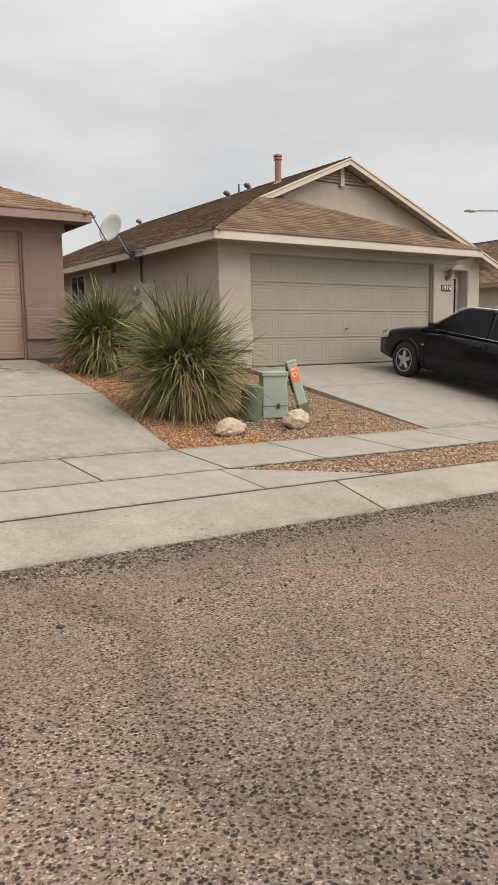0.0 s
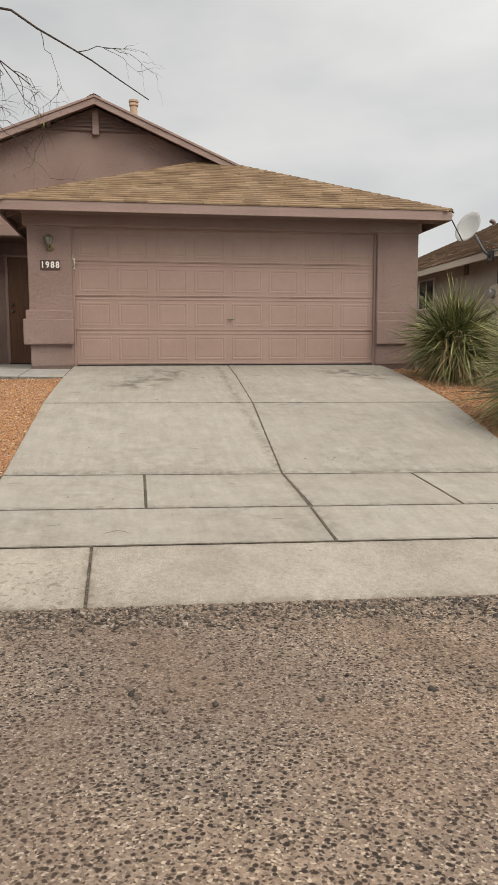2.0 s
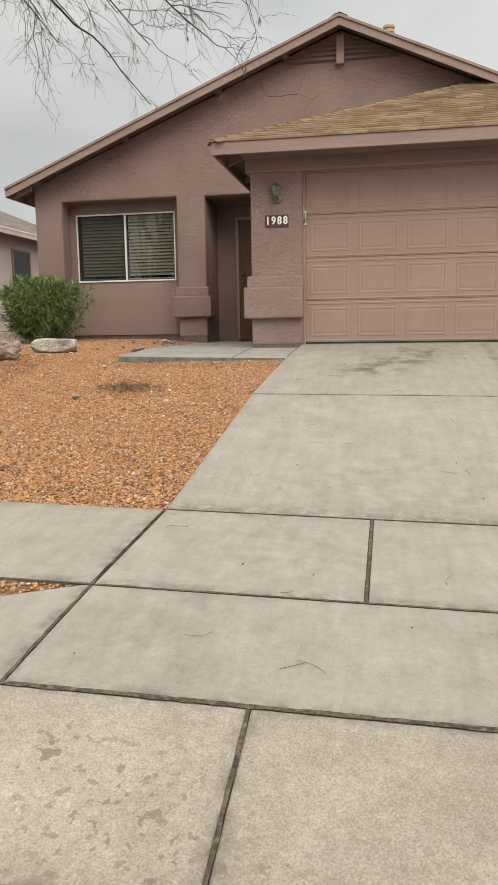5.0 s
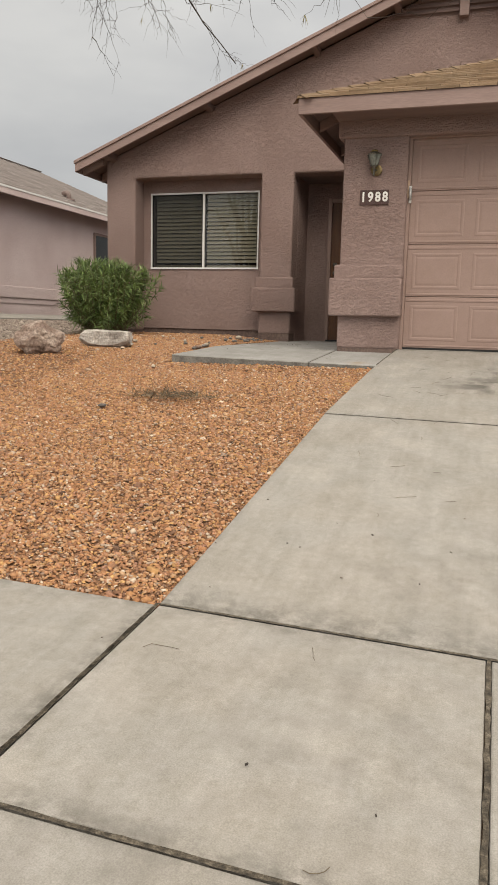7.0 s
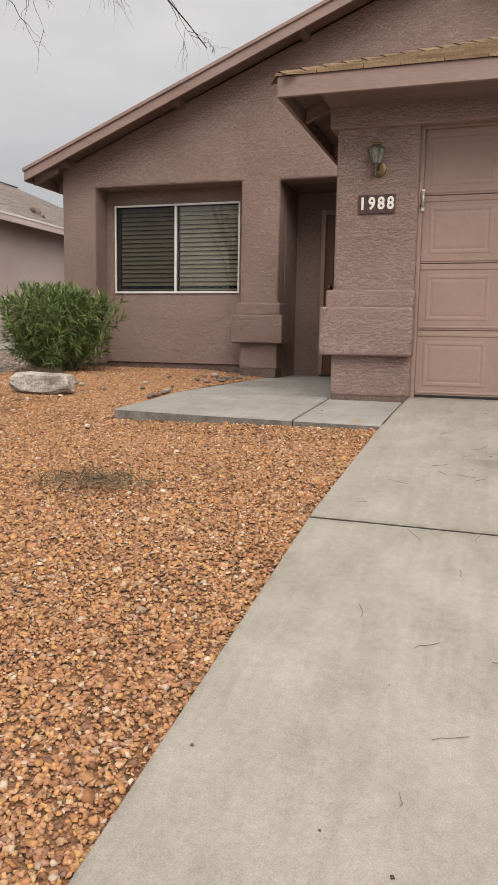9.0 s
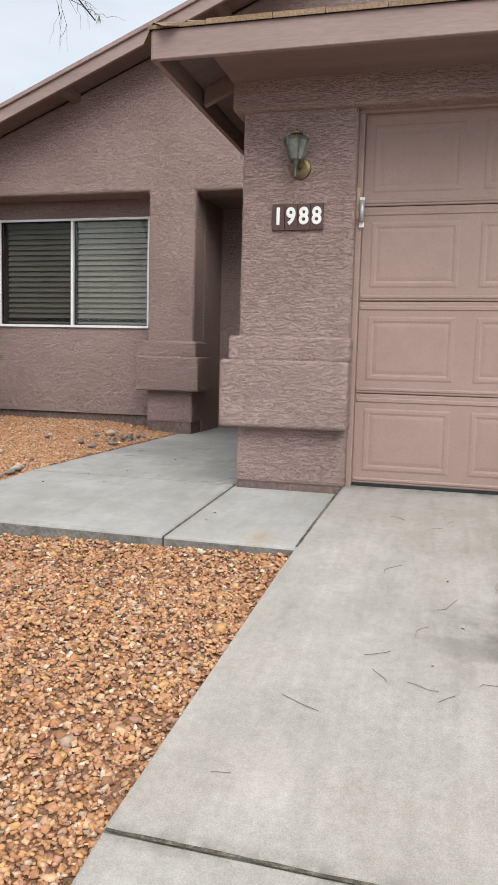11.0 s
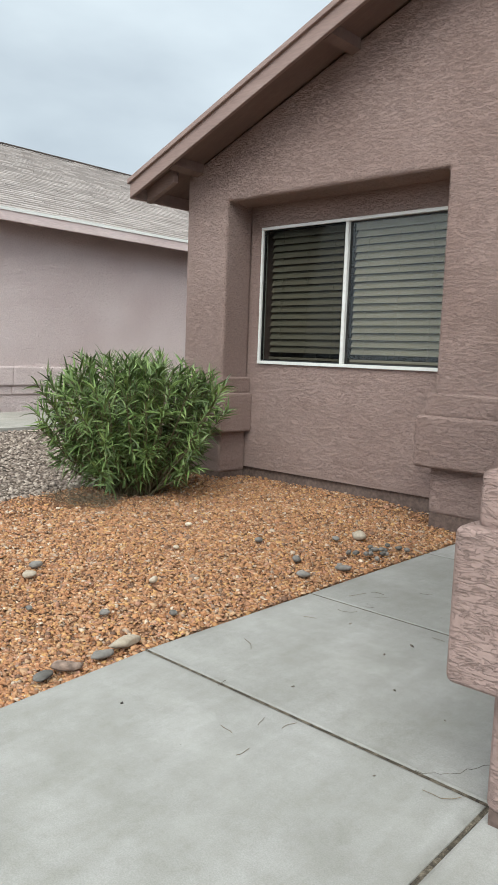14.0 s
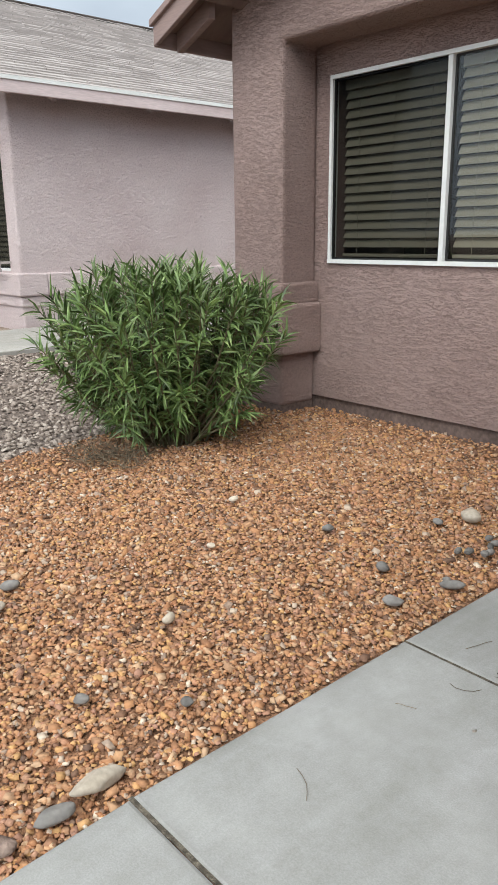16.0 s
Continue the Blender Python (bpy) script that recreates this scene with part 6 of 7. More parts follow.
            for a, b in zip(rr, rr[1:]):
                for q in range(32):
                    bm.faces.new((a[q], a[(q + 1) % 32], b[(q + 1) % 32], b[q]))
            tube(bm, [(wx, ya, 0.325), (wx, yb + s * 0.006, 0.325)], [0.06, 0.05], 16)
            part("rim", bm, "rim", wheel, "silver five-spoke rim", m)
            part("wheel_arch", tube(bmesh.new(), [(wx + 0.385 * math.cos(a), s * 0.905, 0.33 + 0.385 * math.sin(a)) for a in [math.pi * q / 12 for q in range(13)]], 0.03, 8), "car", car, m=m, smooth=True)
    part("bumper_trim", boxes((2.28, 2.50, -0.55, 0.55, 0.46, 0.49)), "chrome", car, m=m, bevel=0.01)
    part("grille", boxes((2.40, 2.50, -0.42, 0.42, 0.52, 0.62)), "rubber", car, m=m, bevel=0.02)
    part("side_marker", boxes((1.02, 1.06, 0.918, 0.936, 0.66, 0.685)), "headlight", car, m=m)
    return car


stop = thing("wall_bracket", 0.02, -0.05, 2.64, "small pale metal bracket on the garage door jamb", "bracket")
part("plate", boxes((-0.012, 0.016, -0.036, -0.028, 2.63, 2.80)), "alu", stop, bevel=0.002)
part("roller", tube(bmesh.new(), [(0.004, -0.05, 2.66), (0.004, -0.05, 2.78)], 0.014, 10), "galv", stop, smooth=True)

slope = math.degrees(math.atan2(0.875 - n_drive(12.4, Y3), 4.86))
build_car(Matrix.Translation((0, 0, 0)) @ pose(12.45, -3.85, n_drive(12.4, -3.85) - 0.005) @ pose(0, 0, 0, 0, 0, 90) @ pose(0, 0, 0, 0, -slope, 0) @ Matrix.Diagonal((1, 1, 1.06, 1)))

# ---------------------------------------------------------------- rocks, boxes and plants


def rock(name, x, y, sx, sy, sz, material, label, seed, yaw=0.0, sink=0.15, sub=4, rough=0.22, cat="rock", z=None, facets=7, block=0.0):
    rng = random.Random(seed)
    bm = bmesh.new()
    bmesh.ops.create_icosphere(bm, subdivisions=sub, radius=1)
    planes = [(Vector((rng.uniform(-1, 1), rng.uniform(-1, 1), rng.uniform(-0.3, 1))).normalized(), rng.uniform(0.62, 0.85)) for _ in range(facets)]
    if block:
        planes += [(Vector((0.06, -0.05, 1)).normalized(), block), (Vector((1, 0.15, 0.1)).normalized(), 0.74), (Vector((-1, 0.1, 0.12)).normalized(), 0.76), (Vector((0.05, -1, 0.1)).normalized(), 0.66)]
    off = Vector((seed * 7.3, seed * 3.1, seed * 1.7))
    for v in bm.verts:
        p = v.co.copy()
        for n, d in planes:
            over = p.dot(n) - d
            if over > 0:
                p -= n * over * 0.92
        k = 1 + rough * noise.noise(p * 1.3 + off) + rough * 0.45 * noise.noise(p * 3.7 + off) + rough * 0.2 * noise.noise(p * 9 + off)
        p *= k
        v.co = (p.x * sx / 2, p.y * sy / 2, p.z * sz / 2)
    lo, hi = min(v.co.z for v in bm.verts), max(v.co.z for v in bm.verts)
    for v in bm.verts:
        v.co.z = (v.co.z - lo) / (hi - lo) * sz * (1 + sink) - sz * sink
    z = land1(x, y) - 0.01 if z is None else z
    ob = part(name, bm, material, None, "", pose(x, y, z, 0, 0, yaw), smooth=sub > 2 and facets < 3 and not block)
    return tagged(ob, label, cat)


rock("boulder", -3.70, -1.18, 0.54, 0.38, 0.35, "rock_brown", "rugged grey-brown boulder on the orange gravel", 3, 10, rough=0.3, facets=10)
rock("boulder", -3.33, -0.36, 0.78, 0.40, 0.19, "rock_grey", "flat pale limestone block on the orange gravel", 5, -4, rough=0.10, facets=2, block=0.55, sub=5)
rock("boulder", 5.76, -5.24, 0.58, 0.30, 0.20, "rock_tan", "low tan limestone rock beside the pavement", 8, 20, rough=0.16, facets=10)
rock("boulder", 6.85, -5.13, 0.50, 0.36, 0.24, "rock_tan", "tan limestone rock beside the utility box", 11, 45, rough=0.18, facets=9)
PEBBLES = ((-2.55, 2.05, 0.15, 0.11, 0.085, 1), (-2.89, 1.48, 0.07, 0.06, 0.045, 0), (-2.50, 1.37, 0.08, 0.065, 0.05, 0), (-2.31, 1.19, 0.10, 0.08, 0.05, 0), (-2.24, 1.45, 0.13, 0.06, 0.045, 0),
           (-2.74, 0.53, 0.075, 0.055, 0.05, 1), (-2.235, -0.04, 0.20, 0.085, 0.06, 1), (-2.215, -0.165, 0.14, 0.07, 0.05, 0), (-2.55, 0.09, 0.07, 0.05, 0.04, 0), (-3.23, 0.13, 0.10, 0.07, 0.05, 1), (-2.235, -0.41, 0.12, 0.075, 0.04, 0), (-3.35, 0.24, 0.10, 0.07, 0.05, 0),
           (-3.44, 1.41, 0.07, 0.05, 0.035, 1), (-2.235, -0.31, 0.16, 0.09, 0.05, 0), (-2.33, 0.30, 0.05, 0.045, 0.035, 0), (-2.62, 1.90, 0.07, 0.05, 0.04, 0), (-1.9, -3.1, 0.10, 0.07, 0.04, 0),
           (-2.05, -4.3, 0.12, 0.07, 0.04, 0), (-3.1, 1.0, 0.05, 0.04, 0.03, 1), (-2.2, -1.55, 0.09, 0.06, 0.04, 1), (-2.85, -0.1, 0.05, 0.045, 0.03, 0))
for i, (x, y, a, b, h, pale) in enumerate(PEBBLES):
    a, b, h = a * 0.75, b * 0.75, h * 0.6
    rock("pebble", x, y, a, b, h, "rock_brown" if i == 13 else "pebble_light" if pale else "pebble", "flat red-brown stone beside the walk" if i == 13 else "smooth pale pebble lying on the gravel" if pale else "smooth grey river pebble lying on the gravel", 20 + i,
         84 if i in (6, 7) else random.Random(i).uniform(0, 180), 0.2, 3, 0.08, "pebble", land1(x, y) + 0.004, facets=2)
rng = random.Random(4)
for i in range(16):
    x, y = -2.20 - abs(rng.gauss(0.08, 0.07)), 1.85 + rng.gauss(0, 0.16)
    rock("pebble", x, y, rng.uniform(0.035, 0.06), rng.uniform(0.025, 0.04), 0.022, "pebble", "dark river pebble in a heap beside the walk", 60 + i, rng.uniform(0, 180), 0.2, 2, 0.08, "pebble", land1(x, y) + 0.006 + rng.random() * 0.015, facets=2)["group"] = "heap of river pebbles"

ub = thing("utility_box", 6.95, -4.5, land1(6.95, -4.5), "pale green steel utility pedestal box on the gravel", "utility box")
UBM = pose(6.95, -4.5, land1(6.95, -4.5) - 0.02, 0, 0, -24)
bm = bmesh.new()
prism(bm, [(-0.18, 0.0), (0.18, 0.0), (0.165, 0.58), (-0.165, 0.58)], "y", -0.17, 0.17)
part("body", bm, "utility", ub, m=UBM, bevel=0.012)
part("lid", boxes((-0.185, 0.185, -0.19, 0.19, 0.57, 0.635)), "utility", ub, "overhanging lid", m=UBM, bevel=0.016, seg=3)
part("band", boxes((-0.184, 0.184, -0.175, 0.175, 0.16, 0.172)), "utility_dark", ub, m=UBM)
bm = boxes((0.02, 0.06, -0.19, -0.165, 0.13, 0.20))
part("latch", bm, "dark_steel", ub, "small dark latch", m=UBM, bevel=0.004)
ped = thing("utility_pedestal", 6.52, -4.56, land1(6.52, -4.56), "dull green round utility pedestal leaning slightly", "utility pedestal")
PM = pose(6.52, -4.56, land1(6.52, -4.56) - 0.03, 0, 7, 0)
part("barrel", lathe(bmesh.new(), 0, 0, [(0.15, 0), (0.148, 0.40), (0.142, 0.42)], 22), "utility_dark", ped, m=PM, smooth=False)
part("lid", lathe(bmesh.new(), 0, 0, [(0.152, 0.40), (0.152, 0.44), (0.12, 0.475), (0.04, 0.485)], 22), "utility_dark", ped, m=PM)
mk = thing("marker_post", 7.62, -4.25, land1(7.62, -4.25), "pale green leaning marker post with an orange label", "marker post")
KM = pose(7.66, -4.3, land1(7.66, -4.3) - 0.05, -6, -14, -20)
part("post", boxes((-0.075, 0.075, -0.05, 0.05, 0, 0.78)), "utility", mk, m=KM, bevel=0.02, seg=3)
part("base", boxes((-0.085, 0.085, -0.06, 0.06, 0, 0.16)), "utility_dark", mk, m=KM, bevel=0.015)
part("cap", boxes((-0.082, 0.082, -0.056, 0.056, 0.76, 0.81)), "utility", mk, m=KM, bevel=0.02)
part("label", boxes((-0.06, 0.06, -0.0545, -0.049, 0.50, 0.71)), "orange_label", mk, "bright orange warning label", m=KM)
bm = bmesh.new()
ringv = [[bm.verts.new((r * math.cos(a), -0.0565, 0.60 + r * math.sin(a))) for a in [2 * math.pi * q / 20 for q in range(20)]] for r in (0.03, 0.038)]
for q in range(20):
    bm.faces.new((ringv[0][q], ringv[0][(q + 1) % 20], ringv[1][(q + 1) % 20], ringv[1][q]))
for z in (0.685, 0.67):
    box(bm, -0.045, 0.045, -0.0565, -0.0545, z, z + 0.008)
part("label_print", bm, "white", mk, "pale printed ring and bars", m=KM)
part("side_strip", boxes((-0.088, -0.07, -0.03, 0.03, 0.35, 0.74)), "rubber", mk, m=KM)


def blade(verts, faces, p, d, length, width, droop, seg=4, twist=0.0, up=Vector((0, 0, 1))):
    """A tapering strap leaf, gently folded, that bends down as it goes."""
    side = d.cross(up)
    side = side.normalized() if side.length > 1e-3 else Vector((1, 0, 0))
    if twist:
        side = Matrix.Rotation(twist, 3, d) @ side
    o = len(verts)
    pos, dirn = p.copy(), d.normalized()
    for i in range(seg + 1):
        t = i / seg
        w = width * (0.75 + 0.9 * t) if t < 0.3 else width * (1.02 - 0.98 * ((t - 0.3) / 0.7) ** 1.6)
        nn = side.cross(dirn) * w * 0.35
        verts += [tuple(pos - side * w), tuple(pos + nn), tuple(pos + side * w)]
        pos = pos + dirn * (length / seg)
        dirn = (dirn + Vector((0, 0, -droop / seg))).normalized()
    for i in range(seg):
        a = o + i * 3
        faces += [(a, a + 1, a + 4, a + 3), (a + 1, a + 2, a + 5, a + 4)]


def sotol(x, y, radius, height, seed, label):
    z0 = land1(x, y) - 0.02
    plant = thing("desert_spoon", x, y, z0, label, "shrub", "spiky plants beside the driveway")
    part("trunk", lathe(bmesh.new(), x, y, [(0.16, z0 - 0.05), (0.20, z0 + 0.2), (0.16, z0 + 0.45), (0.05, z0 + 0.6)], 12), "sotol_dry", plant)
    rng = random.Random(seed)
    green, gf, dry, df = [], [], [], []
    c = Vector((x, y, z0 + height * 0.36))
    for i in range(2500):
        el = math.asin(rng.uniform(-0.66, 0.97))
        az = rng.uniform(0, 2 * math.pi)
        d = Vector((math.cos(el) * math.cos(az) + rng.gauss(0, 0.26), math.cos(el) * math.sin(az) + rng.gauss(0, 0.26), math.sin(el) + rng.gauss(0, 0.22))).normalized()
        reach = radius * 0.98 if el < 0.6 else radius * 0.98 + (height * 0.66 - radius) * ((el - 0.6) / 0.97)
        length = reach * (rng.uniform(0.72, 1.12) if rng.random() < 0.55 else rng.uniform(0.45, 0.85))
        p = c + d * 0.10 + Vector((rng.gauss(0, 0.10), rng.gauss(0, 0.10), rng.uniform(-0.18, 0.18) * height * 0.8))
        old = el < -0.42 or rng.random() < 0.14
        if old and el < 0.5:
            blade(dry, df, p, d, length * 0.86, rng.uniform(0.008, 0.012), rng.uniform(0.5, 1.3), 5, rng.uniform(-0.6, 0.6))
        else:
            blade(green, gf, p, d, length, rng.uniform(0.008, 0.0125), rng.uniform(0.1, 1.2) * (1.1 - 0.7 * max(el, 0)), 6, rng.uniform(-0.8, 0.8))
    for nm, v, f, mm, lab in (("leaves", green, gf, "sotol", "narrow grey-green strap leaves"), ("dry_leaves", dry, df, "sotol_dry", "straw-coloured dead leaves")):
        raw(nm, v, f, mm, plant, lab)["kind"] = "stuff"
    return plant


sotol(5.75, -1.35, 0.84, 1.5, 2, "grey-green desert spoon with spiky strap leaves beside the house")
sotol(5.70, -4.25, 1.02, 1.72, 9, "large desert spoon with spiky grey-green leaves and dry skirt")


def shrub(x, y, rx, h, seed):
    """Many upright stems from one stool, spreading like a bowl to a broad, nearly level top, hung with long narrow leaves."""
    z0 = land1(x, y) - 0.02
    plant = thing("willow_leaf_shrub", x, y, z0, "rounded green shrub with long narrow leaves on the gravel", "shrub")
    rng = random.Random(seed)
    stems, lv, lf = bmesh.new(), [], []
    for i in range(250):
        az, q = rng.uniform(0, 2 * math.pi), math.sqrt(rng.random())
        lob = 1 + 0.08 * math.sin(3 * az + 1.0) + 0.06 * math.sin(5 * az)
        low = rng.random() < 0.42 and q > 0.5
        top = h * ((1.0 - 0.20 * q ** 3) * rng.uniform(0.84, 1.03) if not low else rng.uniform(0.22, 0.72))
        reach = rx * lob * q * (0.93 if not low else min(1.0, 0.62 + 0.75 * top / h))
        tip = Vector((x + math.cos(az) * reach, y + math.sin(az) * reach, z0 + top))
        base = Vector((x + math.cos(az) * q * 0.16 + rng.gauss(0, 0.04), y + math.sin(az) * q * 0.16 + rng.gauss(0, 0.04), z0))
        mid = base.lerp(tip, 0.5) + Vector(((tip.x - x) * 0.10, (tip.y - y) * 0.10, 0.02 * h))
        pts = [base, base.lerp(mid, 0.55), mid, mid.lerp(tip, 0.55) + Vector((0, 0, 0.02)), tip]
        tube(stems, pts, [0.008, 0.007, 0.0055, 0.004, 0.0025], 5, cap=False)
        n = rng.randint(36, 46)
        for k in range(n):
            t = 0.20 + 0.80 * ((k + rng.random()) / n) ** 0.8
            s = min(int(t * 4), 3)
            p = pts[s].lerp(pts[s + 1], t * 4 - s)
            ax = (pts[s + 1] - pts[s]).normalized()
            o = Matrix.Rotation(rng.uniform(0, 2 * math.pi), 3, ax) @ ax.orthogonal().normalized()
            rise = rng.uniform(0.5, 1.3) if t > 0.8 else rng.uniform(-0.1, 0.9)
            d = o * rng.uniform(0.5, 1.0) + ax * rise + Vector((0, 0, rng.uniform(-0.55, 0.15) if t < 0.85 else rng.uniform(-0.1, 0.3)))
            blade(lv, lf, p, d.normalized(), rng.uniform(0.085, 0.155), rng.uniform(0.0055, 0.009), rng.uniform(0.2, 1.2), 3, rng.uniform(-1.2, 1.2))
    st = part("stem_cluster", stems, "stem", plant, "thin green-brown stems")
    st["kind"] = "stuff"
    raw("leaves", lv, lf, "oleander", plant, "long narrow green leaves")["kind"] = "stuff"


shrub(-4.58, 1.88, 0.77, 1.06, 6)


def dead_clump(x, y, r, seed):
    rng = random.Random(seed)
    v, f = [], []
    z0 = land1(x, y)
    for i in range(420):
        a, q = rng.uniform(0, 2 * math.pi), rng.random() ** 0.7 * r
        p = Vector((x + math.cos(a) * q, y + math.sin(a) * q * 0.7, z0 + rng.uniform(0.0, 0.03)))
        d = Vector((rng.uniform(-1, 1), rng.uniform(-1, 1), rng.uniform(0.0, 0.55))).normalized()
        blade(v, f, p, d, rng.uniform(0.05, 0.15), rng.uniform(0.0014, 0.003), rng.uniform(0, 0.6), 3, rng.uniform(-1, 1))
    return tagged(raw("dead_tuft", v, f, "twig"), "flattened tuft of dead brown weed in the gravel", "dead plant")


dead_clump(-1.50, -2.70, 0.36, 3)
dead_clump(-4.5, 1.35, 0.32, 5)

# ---------------------------------------------------------------- bare tree over the yard


def bare_tree(x, y, limbs, seed, label, twig_n=7, height=2.1, leafy=True):
    rng = random.Random(seed)
    z0 = land1(x, y) - 0.1
    tree = thing("tree", x, y, z0, label, "tree")
    crotch = Vector((x + 0.1, y, z0 + height))
    bm = bmesh.new()
    tube(bm, [(x, y, z0), (x + 0.04, y + 0.03, z0 + 0.4), (x - 0.03, y, z0 + 1.2), tuple(crotch)], [0.19, 0.145, 0.125, 0.11], 12)
    part("trunk", bm, "bark", tree, "dark rough trunk", smooth=True)
    twigs, lv, lf = bmesh.new(), [], []

    def wander(p, q, n, amp, sag):
        pts = []
        for i in range(n + 1):
            t = i / n
            w = amp * math.sin(math.pi * min(t * 1.1, 1))
            pts.append(p.lerp(q, t) + Vector((rng.gauss(0, w), rng.gauss(0, w), rng.gauss(0, w) + sag * 4 * t * (1 - t))))
        return pts

    def spray(pts, r, depth, count, length):
        for _ in range(count):
            t = rng.uniform(0.25, 1.0)
            i = min(int(t * (len(pts) - 1)), len(pts) - 2)
            p = pts[i].lerp(pts[i + 1], t * (len(pts) - 1) - i)
            ax = (pts[i + 1] - pts[i]).normalized()
            side = Matrix.Rotation(rng.uniform(0, 2 * math.pi), 3, ax) @ ax.orthogonal().normalized()
            d = (ax * rng.uniform(0.5, 1.1) + side * rng.uniform(0.4, 0.9)).normalized()
            q = p + d * length * rng.uniform(0.5, 1.25) - Vector((0, 0, length * rng.uniform(-0.02, 0.2)))
            w = wander(p, q, 6, length * 0.035, length * 0.06)
            tube(twigs, w, [r * (1 - 0.75 * k / 6) for k in range(7)], 4, cap=False)
            if depth:
                spray(w, r * 0.6, depth - 1, rng.randint(2, 4), length * 0.6)
            elif leafy and rng.random() < 0.05:
                for _k in range(rng.randint(5, 9)):
                    blade(lv, lf, w[-2], Vector((rng.uniform(-0.5, 0.5), rng.uniform(-0.5, 0.5), -1)).normalized(), rng.uniform(0.05, 0.10), 0.0035, 0.2, 2)
    for end, r, n in limbs:
        end = Vector(end)
        top = crotch.lerp(end, 0.55)
        top.z = max(crotch.z, end.z) + 0.9 + rng.uniform(0, 0.5)
        a = wander(crotch, top, 5, 0.07, 0.25)
        b = wander(top, end, 10, 0.045, 0.16)
        pts = a + b[1:]
        k = len(pts)
        part("limb", tube(bmesh.new(), pts, [r * (1 - 0.93 * (i / (k - 1)) ** 0.62) + 0.0025 for i in range(k)], 8), "bark", tree, smooth=True)
        spray(b, 0.0055, 2, n, 0.72)
    tw = part("twigs", twigs, "bark", tree, "fine bare dark twigs")
    tw["kind"] = "stuff"
    if lv:
        raw("leaves", lv, lf, "pod", tree, "few dry hanging leaflets")["kind"] = "stuff"
    return tree


bare_tree(-5.3, -4.3, (((1.12, -3.95, 3.98), 0.036, 3), ((-2.55, 1.7, 4.72), 0.04, 4), ((-1.2, -2.2, 4.62), 0.042, 10), ((-0.15, -3.4, 4.25), 0.042, 8), ((-2.1, -0.9, 5.0), 0.04, 9),
                       ((-2.8, -1.4, 4.8), 0.042, 9), ((-2.4, -2.9, 4.8), 0.045, 9), ((-3.9, -0.6, 5.3), 0.045, 6), ((-1.9, -3.6, 4.6), 0.04, 9), ((-1.5, -1.6, 4.36), 0.036, 6), ((-2.6, -0.8, 4.9), 0.036, 6), ((-0.6, -2.6, 4.0), 0.036, 8), ((-3.3, 0.2, 5.1), 0.036, 5), ((-6.8, -2.4, 5.1), 0.05, 6), ((-7.2, -5.6, 5.2), 0.05, 6), ((-4.8, -7.0, 5.4), 0.05, 6),
                       ((-2.6, -5.6, 5.5), 0.05, 6)), 12, "bare dark mesquite tree with drooping twigs at the yard edge")
bare_tree(-11.0, -20.8, (((-8.4, -20.0, 5.4), 0.08, 14), ((-13.0, -19.5, 5.8), 0.08, 14), ((-10.5, -18.8, 6.6), 0.08, 14), ((-9.4, -22.5, 6.8), 0.08, 14), ((-12.5, -22.8, 6.2), 0.08, 14), ((-7.6, -21.6, 6.0), 0.07, 14)),
          31, "bare dark tree in the yard across the street", height=2.6, leafy=False)

# ---------------------------------------------------------------- loose stone and litter
SR_ = np.random.RandomState(7)


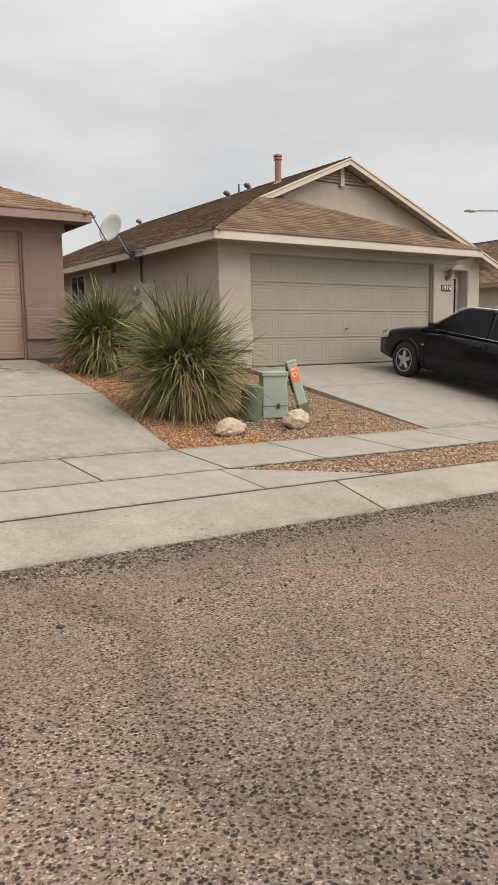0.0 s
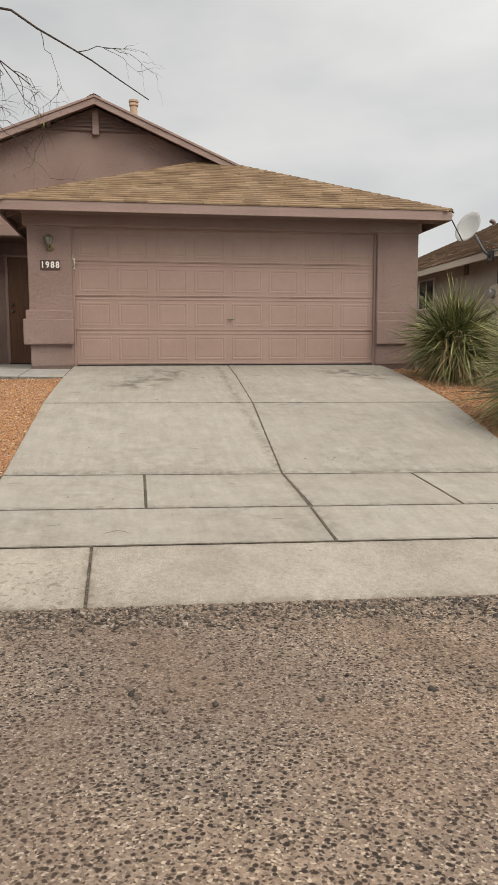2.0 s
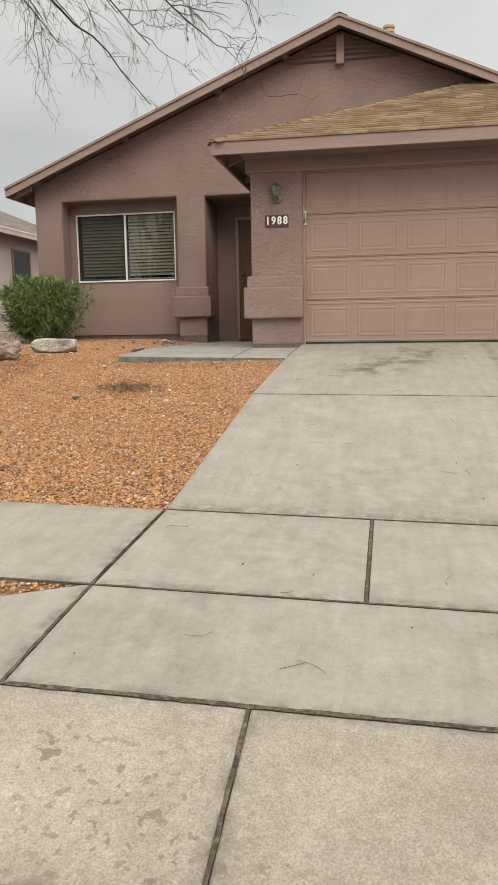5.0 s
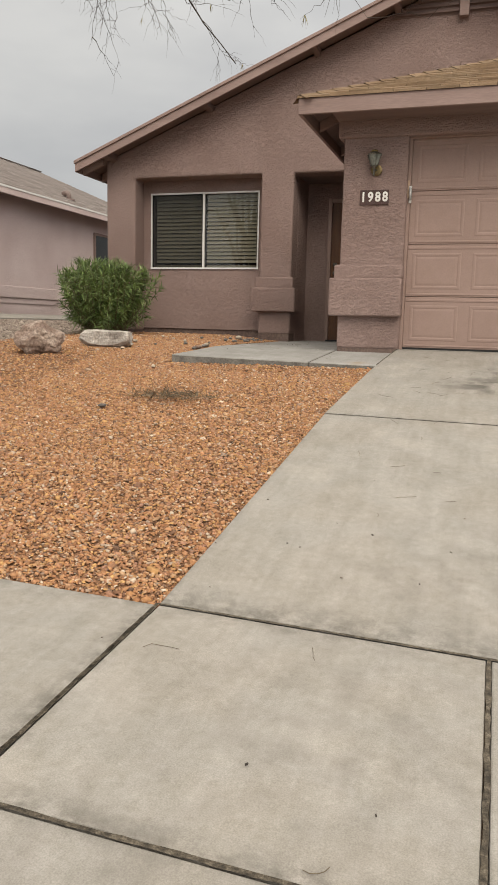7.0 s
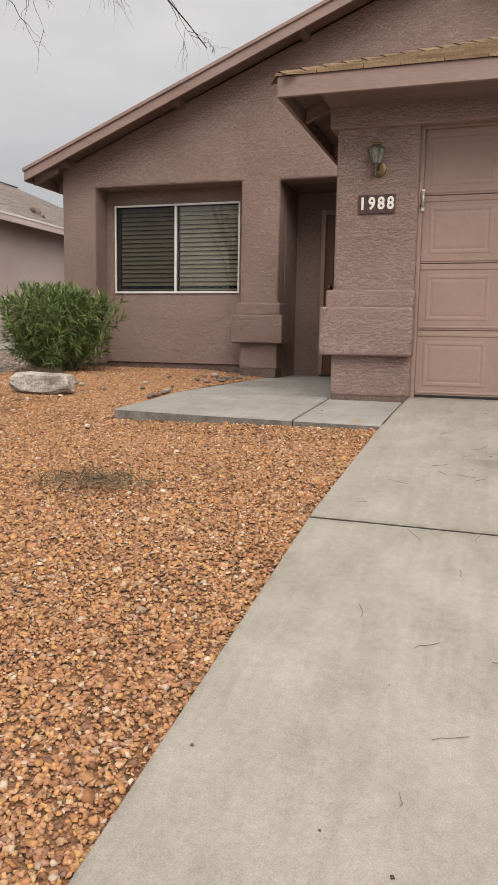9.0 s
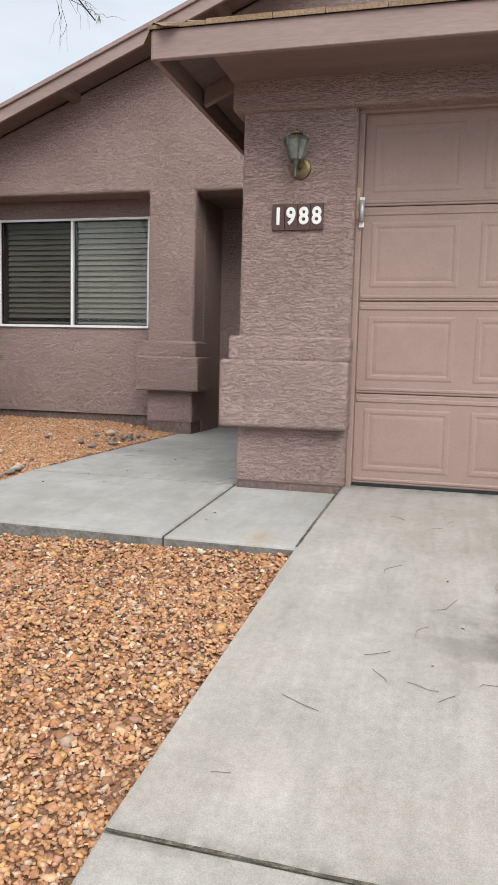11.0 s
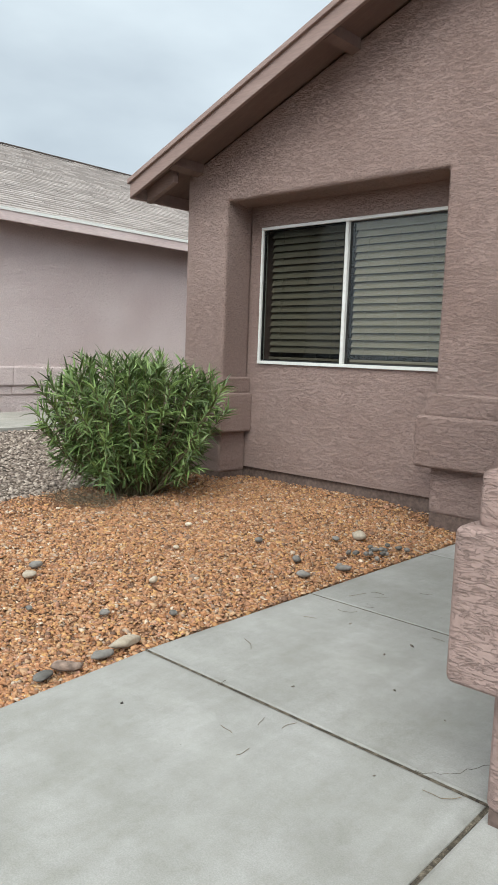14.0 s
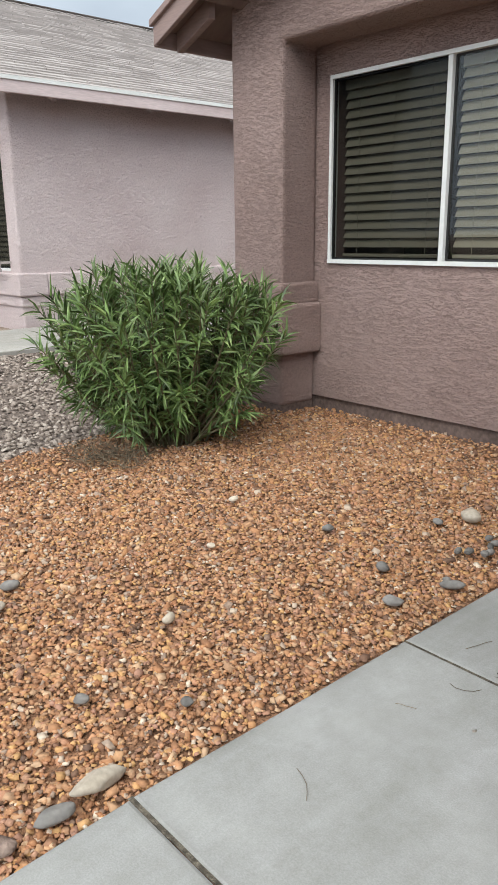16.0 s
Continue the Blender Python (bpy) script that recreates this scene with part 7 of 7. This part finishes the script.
def scatter(name, regions, size, material, label, flat=0.62, lift=0.0, avoid=None):
    """Crushed stone as one mesh: each stone a bent, turned block. regions: (x0, x1, y0, y1, stones per square metre)."""
    ps = []
    for x0, x1, y0, y1, per in regions:
        n = int((x1 - x0) * (y1 - y0) * per)
        q = np.stack([SR_.uniform(x0, x1, n), SR_.uniform(y0, y1, n)], 1)
        if avoid is not None:
            q = q[~avoid(q[:, 0], q[:, 1])]
        ps.append(q)
    p = np.concatenate(ps)
    n = len(p)
    cube = np.array([(-1, -1, -1), (1, -1, -1), (1, 1, -1), (-1, 1, -1), (-1, -1, 1), (1, -1, 1), (1, 1, 1), (-1, 1, 1)], float)
    v = cube[None] * (1 + SR_.uniform(-0.45, 0.25, (n, 8, 3)))
    s = size * np.exp(SR_.normal(0, 0.28, n))[:, None] * np.stack([SR_.uniform(0.8, 1.35, n), SR_.uniform(0.6, 1.0, n), SR_.uniform(0.24, 0.5, n) * flat / 0.62], 1) / 2
    v = v * s[:, None, :]
    a, b, c = SR_.uniform(0, 2 * np.pi, n), SR_.normal(0, 0.3, n), SR_.normal(0, 0.3, n)
    y, z = v[..., 1] * np.cos(b)[:, None] - v[..., 2] * np.sin(b)[:, None], v[..., 1] * np.sin(b)[:, None] + v[..., 2] * np.cos(b)[:, None]
    x, z2 = v[..., 0] * np.cos(c)[:, None] + z * np.sin(c)[:, None], -v[..., 0] * np.sin(c)[:, None] + z * np.cos(c)[:, None]
    xx, yy = x * np.cos(a)[:, None] - y * np.sin(a)[:, None], x * np.sin(a)[:, None] + y * np.cos(a)[:, None]
    zc = land(p[:, 0], p[:, 1]) - 0.018 + lift + SR_.uniform(0, 0.010, n)
    co = np.stack([xx + p[:, :1], yy + p[:, 1:], z2 + zc[:, None]], 2).reshape(-1, 3)
    quads = np.array([(4, 5, 6, 7), (0, 1, 5, 4), (1, 2, 6, 5), (2, 3, 7, 6), (3, 0, 4, 7)])
    f = (quads[None] + np.arange(n)[:, None, None] * 8).reshape(-1)
    me = bpy.data.meshes.new(name)
    me.vertices.add(len(co))
    me.vertices.foreach_set("co", co.ravel())
    me.loops.add(len(f))
    me.loops.foreach_set("vertex_index", f)
    me.polygons.add(len(f) // 4)
    me.polygons.foreach_set("loop_start", np.arange(0, len(f), 4))
    me.update(calc_edges=True)
    me.validate()
    ob = link(name, me, material)
    return tagged(ob, label, "gravel", kind="stuff")


def off_walk(x, y):
    w = (x > WX0 + 0.0) & (y > -1.14 - 0.052 * (-0.12 - x))
    flare = (y < -6.83) & (x > -1.75 + (y + 7.66) / 0.83 * 1.5)
    d = (x > np.interp(y, [-5.71, -2.92, 0.1], [-0.21, -0.19, -0.05]) - 0.004) & (y > -5.7)
    house = (y > 2.84) & ((x < -4.55) | (x > -2.55)) | (y > 3.13)
    return w | d | house | ((y < -6.83) & flare)


scatter("orange_gravel", ((-5.0, -0.06, -5.70, 3.13, 1750), (-3.0, -0.06, -5.70, -0.2, 3800), (-4.4, -2.155, -0.6, 2.84, 3500), (-6, -0.26, -7.64, -6.85, 1700)), 0.0132, "orange", "loose orange crushed gravel of the front yard", flat=0.8, avoid=off_walk)
scatter("orange_gravel", ((-4.95, -0.1, -5.68, 3.1, 130), (-6, -0.26, -7.62, -6.87, 100)), 0.022, "orange", "larger orange stones strewn over the gravel", flat=0.7, lift=0.004, avoid=off_walk)
scatter("orange_fines", ((-3.0, -0.06, -5.70, 0.4, 900), (-4.0, -2.155, -0.4, 2.6, 900)), 0.0105, "orange", "fine orange stone chips between the gravel", avoid=off_walk)


def off_drive(x, y):
    return (x < DR + 0.32 * np.clip((y + 5.71) / 2.9, 0, 1) + 0.02) | ((x > 8.72) & (y > -5.7)) | ((y < -6.83) & (x < 6.15 - (y + 7.66) / 0.83 * 1.4)) | ((y > -0.12) & (x < 5.64)) | ((y > -1.1) & (x > 8.2))


scatter("orange_gravel", ((4.7, 6.2, -5.70, 3.0, 2000),), 0.019, "orange", "loose orange gravel round the spiky plants", avoid=off_drive)
scatter("brown_gravel", ((6.0, 8.9, -5.70, 3.0, 1000), (4.7, 10, -7.64, -6.85, 1200)), 0.022, "tan", "loose brown gravel beside the beige house", avoid=off_drive)
scatter("grey_gravel", ((-8.7, -4.95, -2.0, 7.0, 720), (-8.7, -4.95, -5.65, -2.0, 320)), 0.025, "grey", "loose grey gravel between the houses", avoid=lambda x, y: ((x > -5.1) & (y > 2.7)) | ((x > -8.62) & (x < -7.60) & (y > -0.62)))


def off_road(x, y):
    return SR_.uniform(0, 1, len(x)) > np.clip(1.15 - (-8.36 - y) / 0.40, 0.03, 1.0)


scatter("loose_chips", ((-3.5, 7.5, -9.6, -8.36, 3200),), 0.015, "loose", "loose dark chips along the gutter", avoid=off_road, lift=0.014)
scatter("stray_stones", ((-0.2, 4.6, -5.6, -0.4, 9), (-2.1, -0.2, -1.1, 2.0, 4), (-1.5, 6, -8.3, -5.8, 2)), 0.008, "loose", "stray stone chips on the concrete", lift=0.022)


def litter(name, spots, zf, label):
    """Thin dry twigs and pine-like bits on the concrete."""
    r = random.Random(8)
    bm = bmesh.new()
    for x, y, ln in spots:
        a = r.uniform(0, math.pi)
        pts = []
        for k in range(5):
            a += r.gauss(0, 0.35)
            x, y = x + math.cos(a) * ln / 4, y + math.sin(a) * ln / 4
            pts.append((x, y, zf(x, y) + 0.004))
        tube(bm, pts, 0.0009, 4)
    return tagged(part(name, bm, "twig"), label, "twigs", kind="stuff")


r8 = random.Random(18)
litter("dry_twigs", [(r8.uniform(0.0, 3.0), r8.uniform(-5.4, -0.6), r8.uniform(0.04, 0.14)) for _ in range(60)], drive, "thin dry twigs scattered on the driveway")
litter("dry_twigs", [(r8.uniform(-2.0, -0.9), r8.uniform(-1.0, 2.2), r8.uniform(0.04, 0.12)) for _ in range(18)], walk_z, "thin dry twigs scattered on the entry walk")
litter("dry_twigs", [(r8.uniform(-0.1, 2.0), r8.uniform(-7.5, -5.9), r8.uniform(0.05, 0.14)) for _ in range(10)], land1, "thin dry twigs scattered on the pavement")


def hair_crack(name, pts, zf, label):
    bm = bmesh.new()
    r9 = random.Random(5)
    path = []
    for (x0, y0), (x1, y1) in zip(pts, pts[1:]):
        for k in range(7):
            path.append((x0 + (x1 - x0) * k / 7 + r9.gauss(0, 0.006), y0 + (y1 - y0) * k / 7 + r9.gauss(0, 0.006)))
    tube(bm, [(x, y, zf(x, y) + 0.0002) for x, y in path], 0.0008, 4)
    return tagged(part(name, bm, "joint"), label, "crack", kind="structure")


hair_crack("hair_crack", ((-0.94, 0.01), (-0.86, 0.06), (-0.80, 0.22)), walk_z, "thin wandering crack in the entry walk slab")
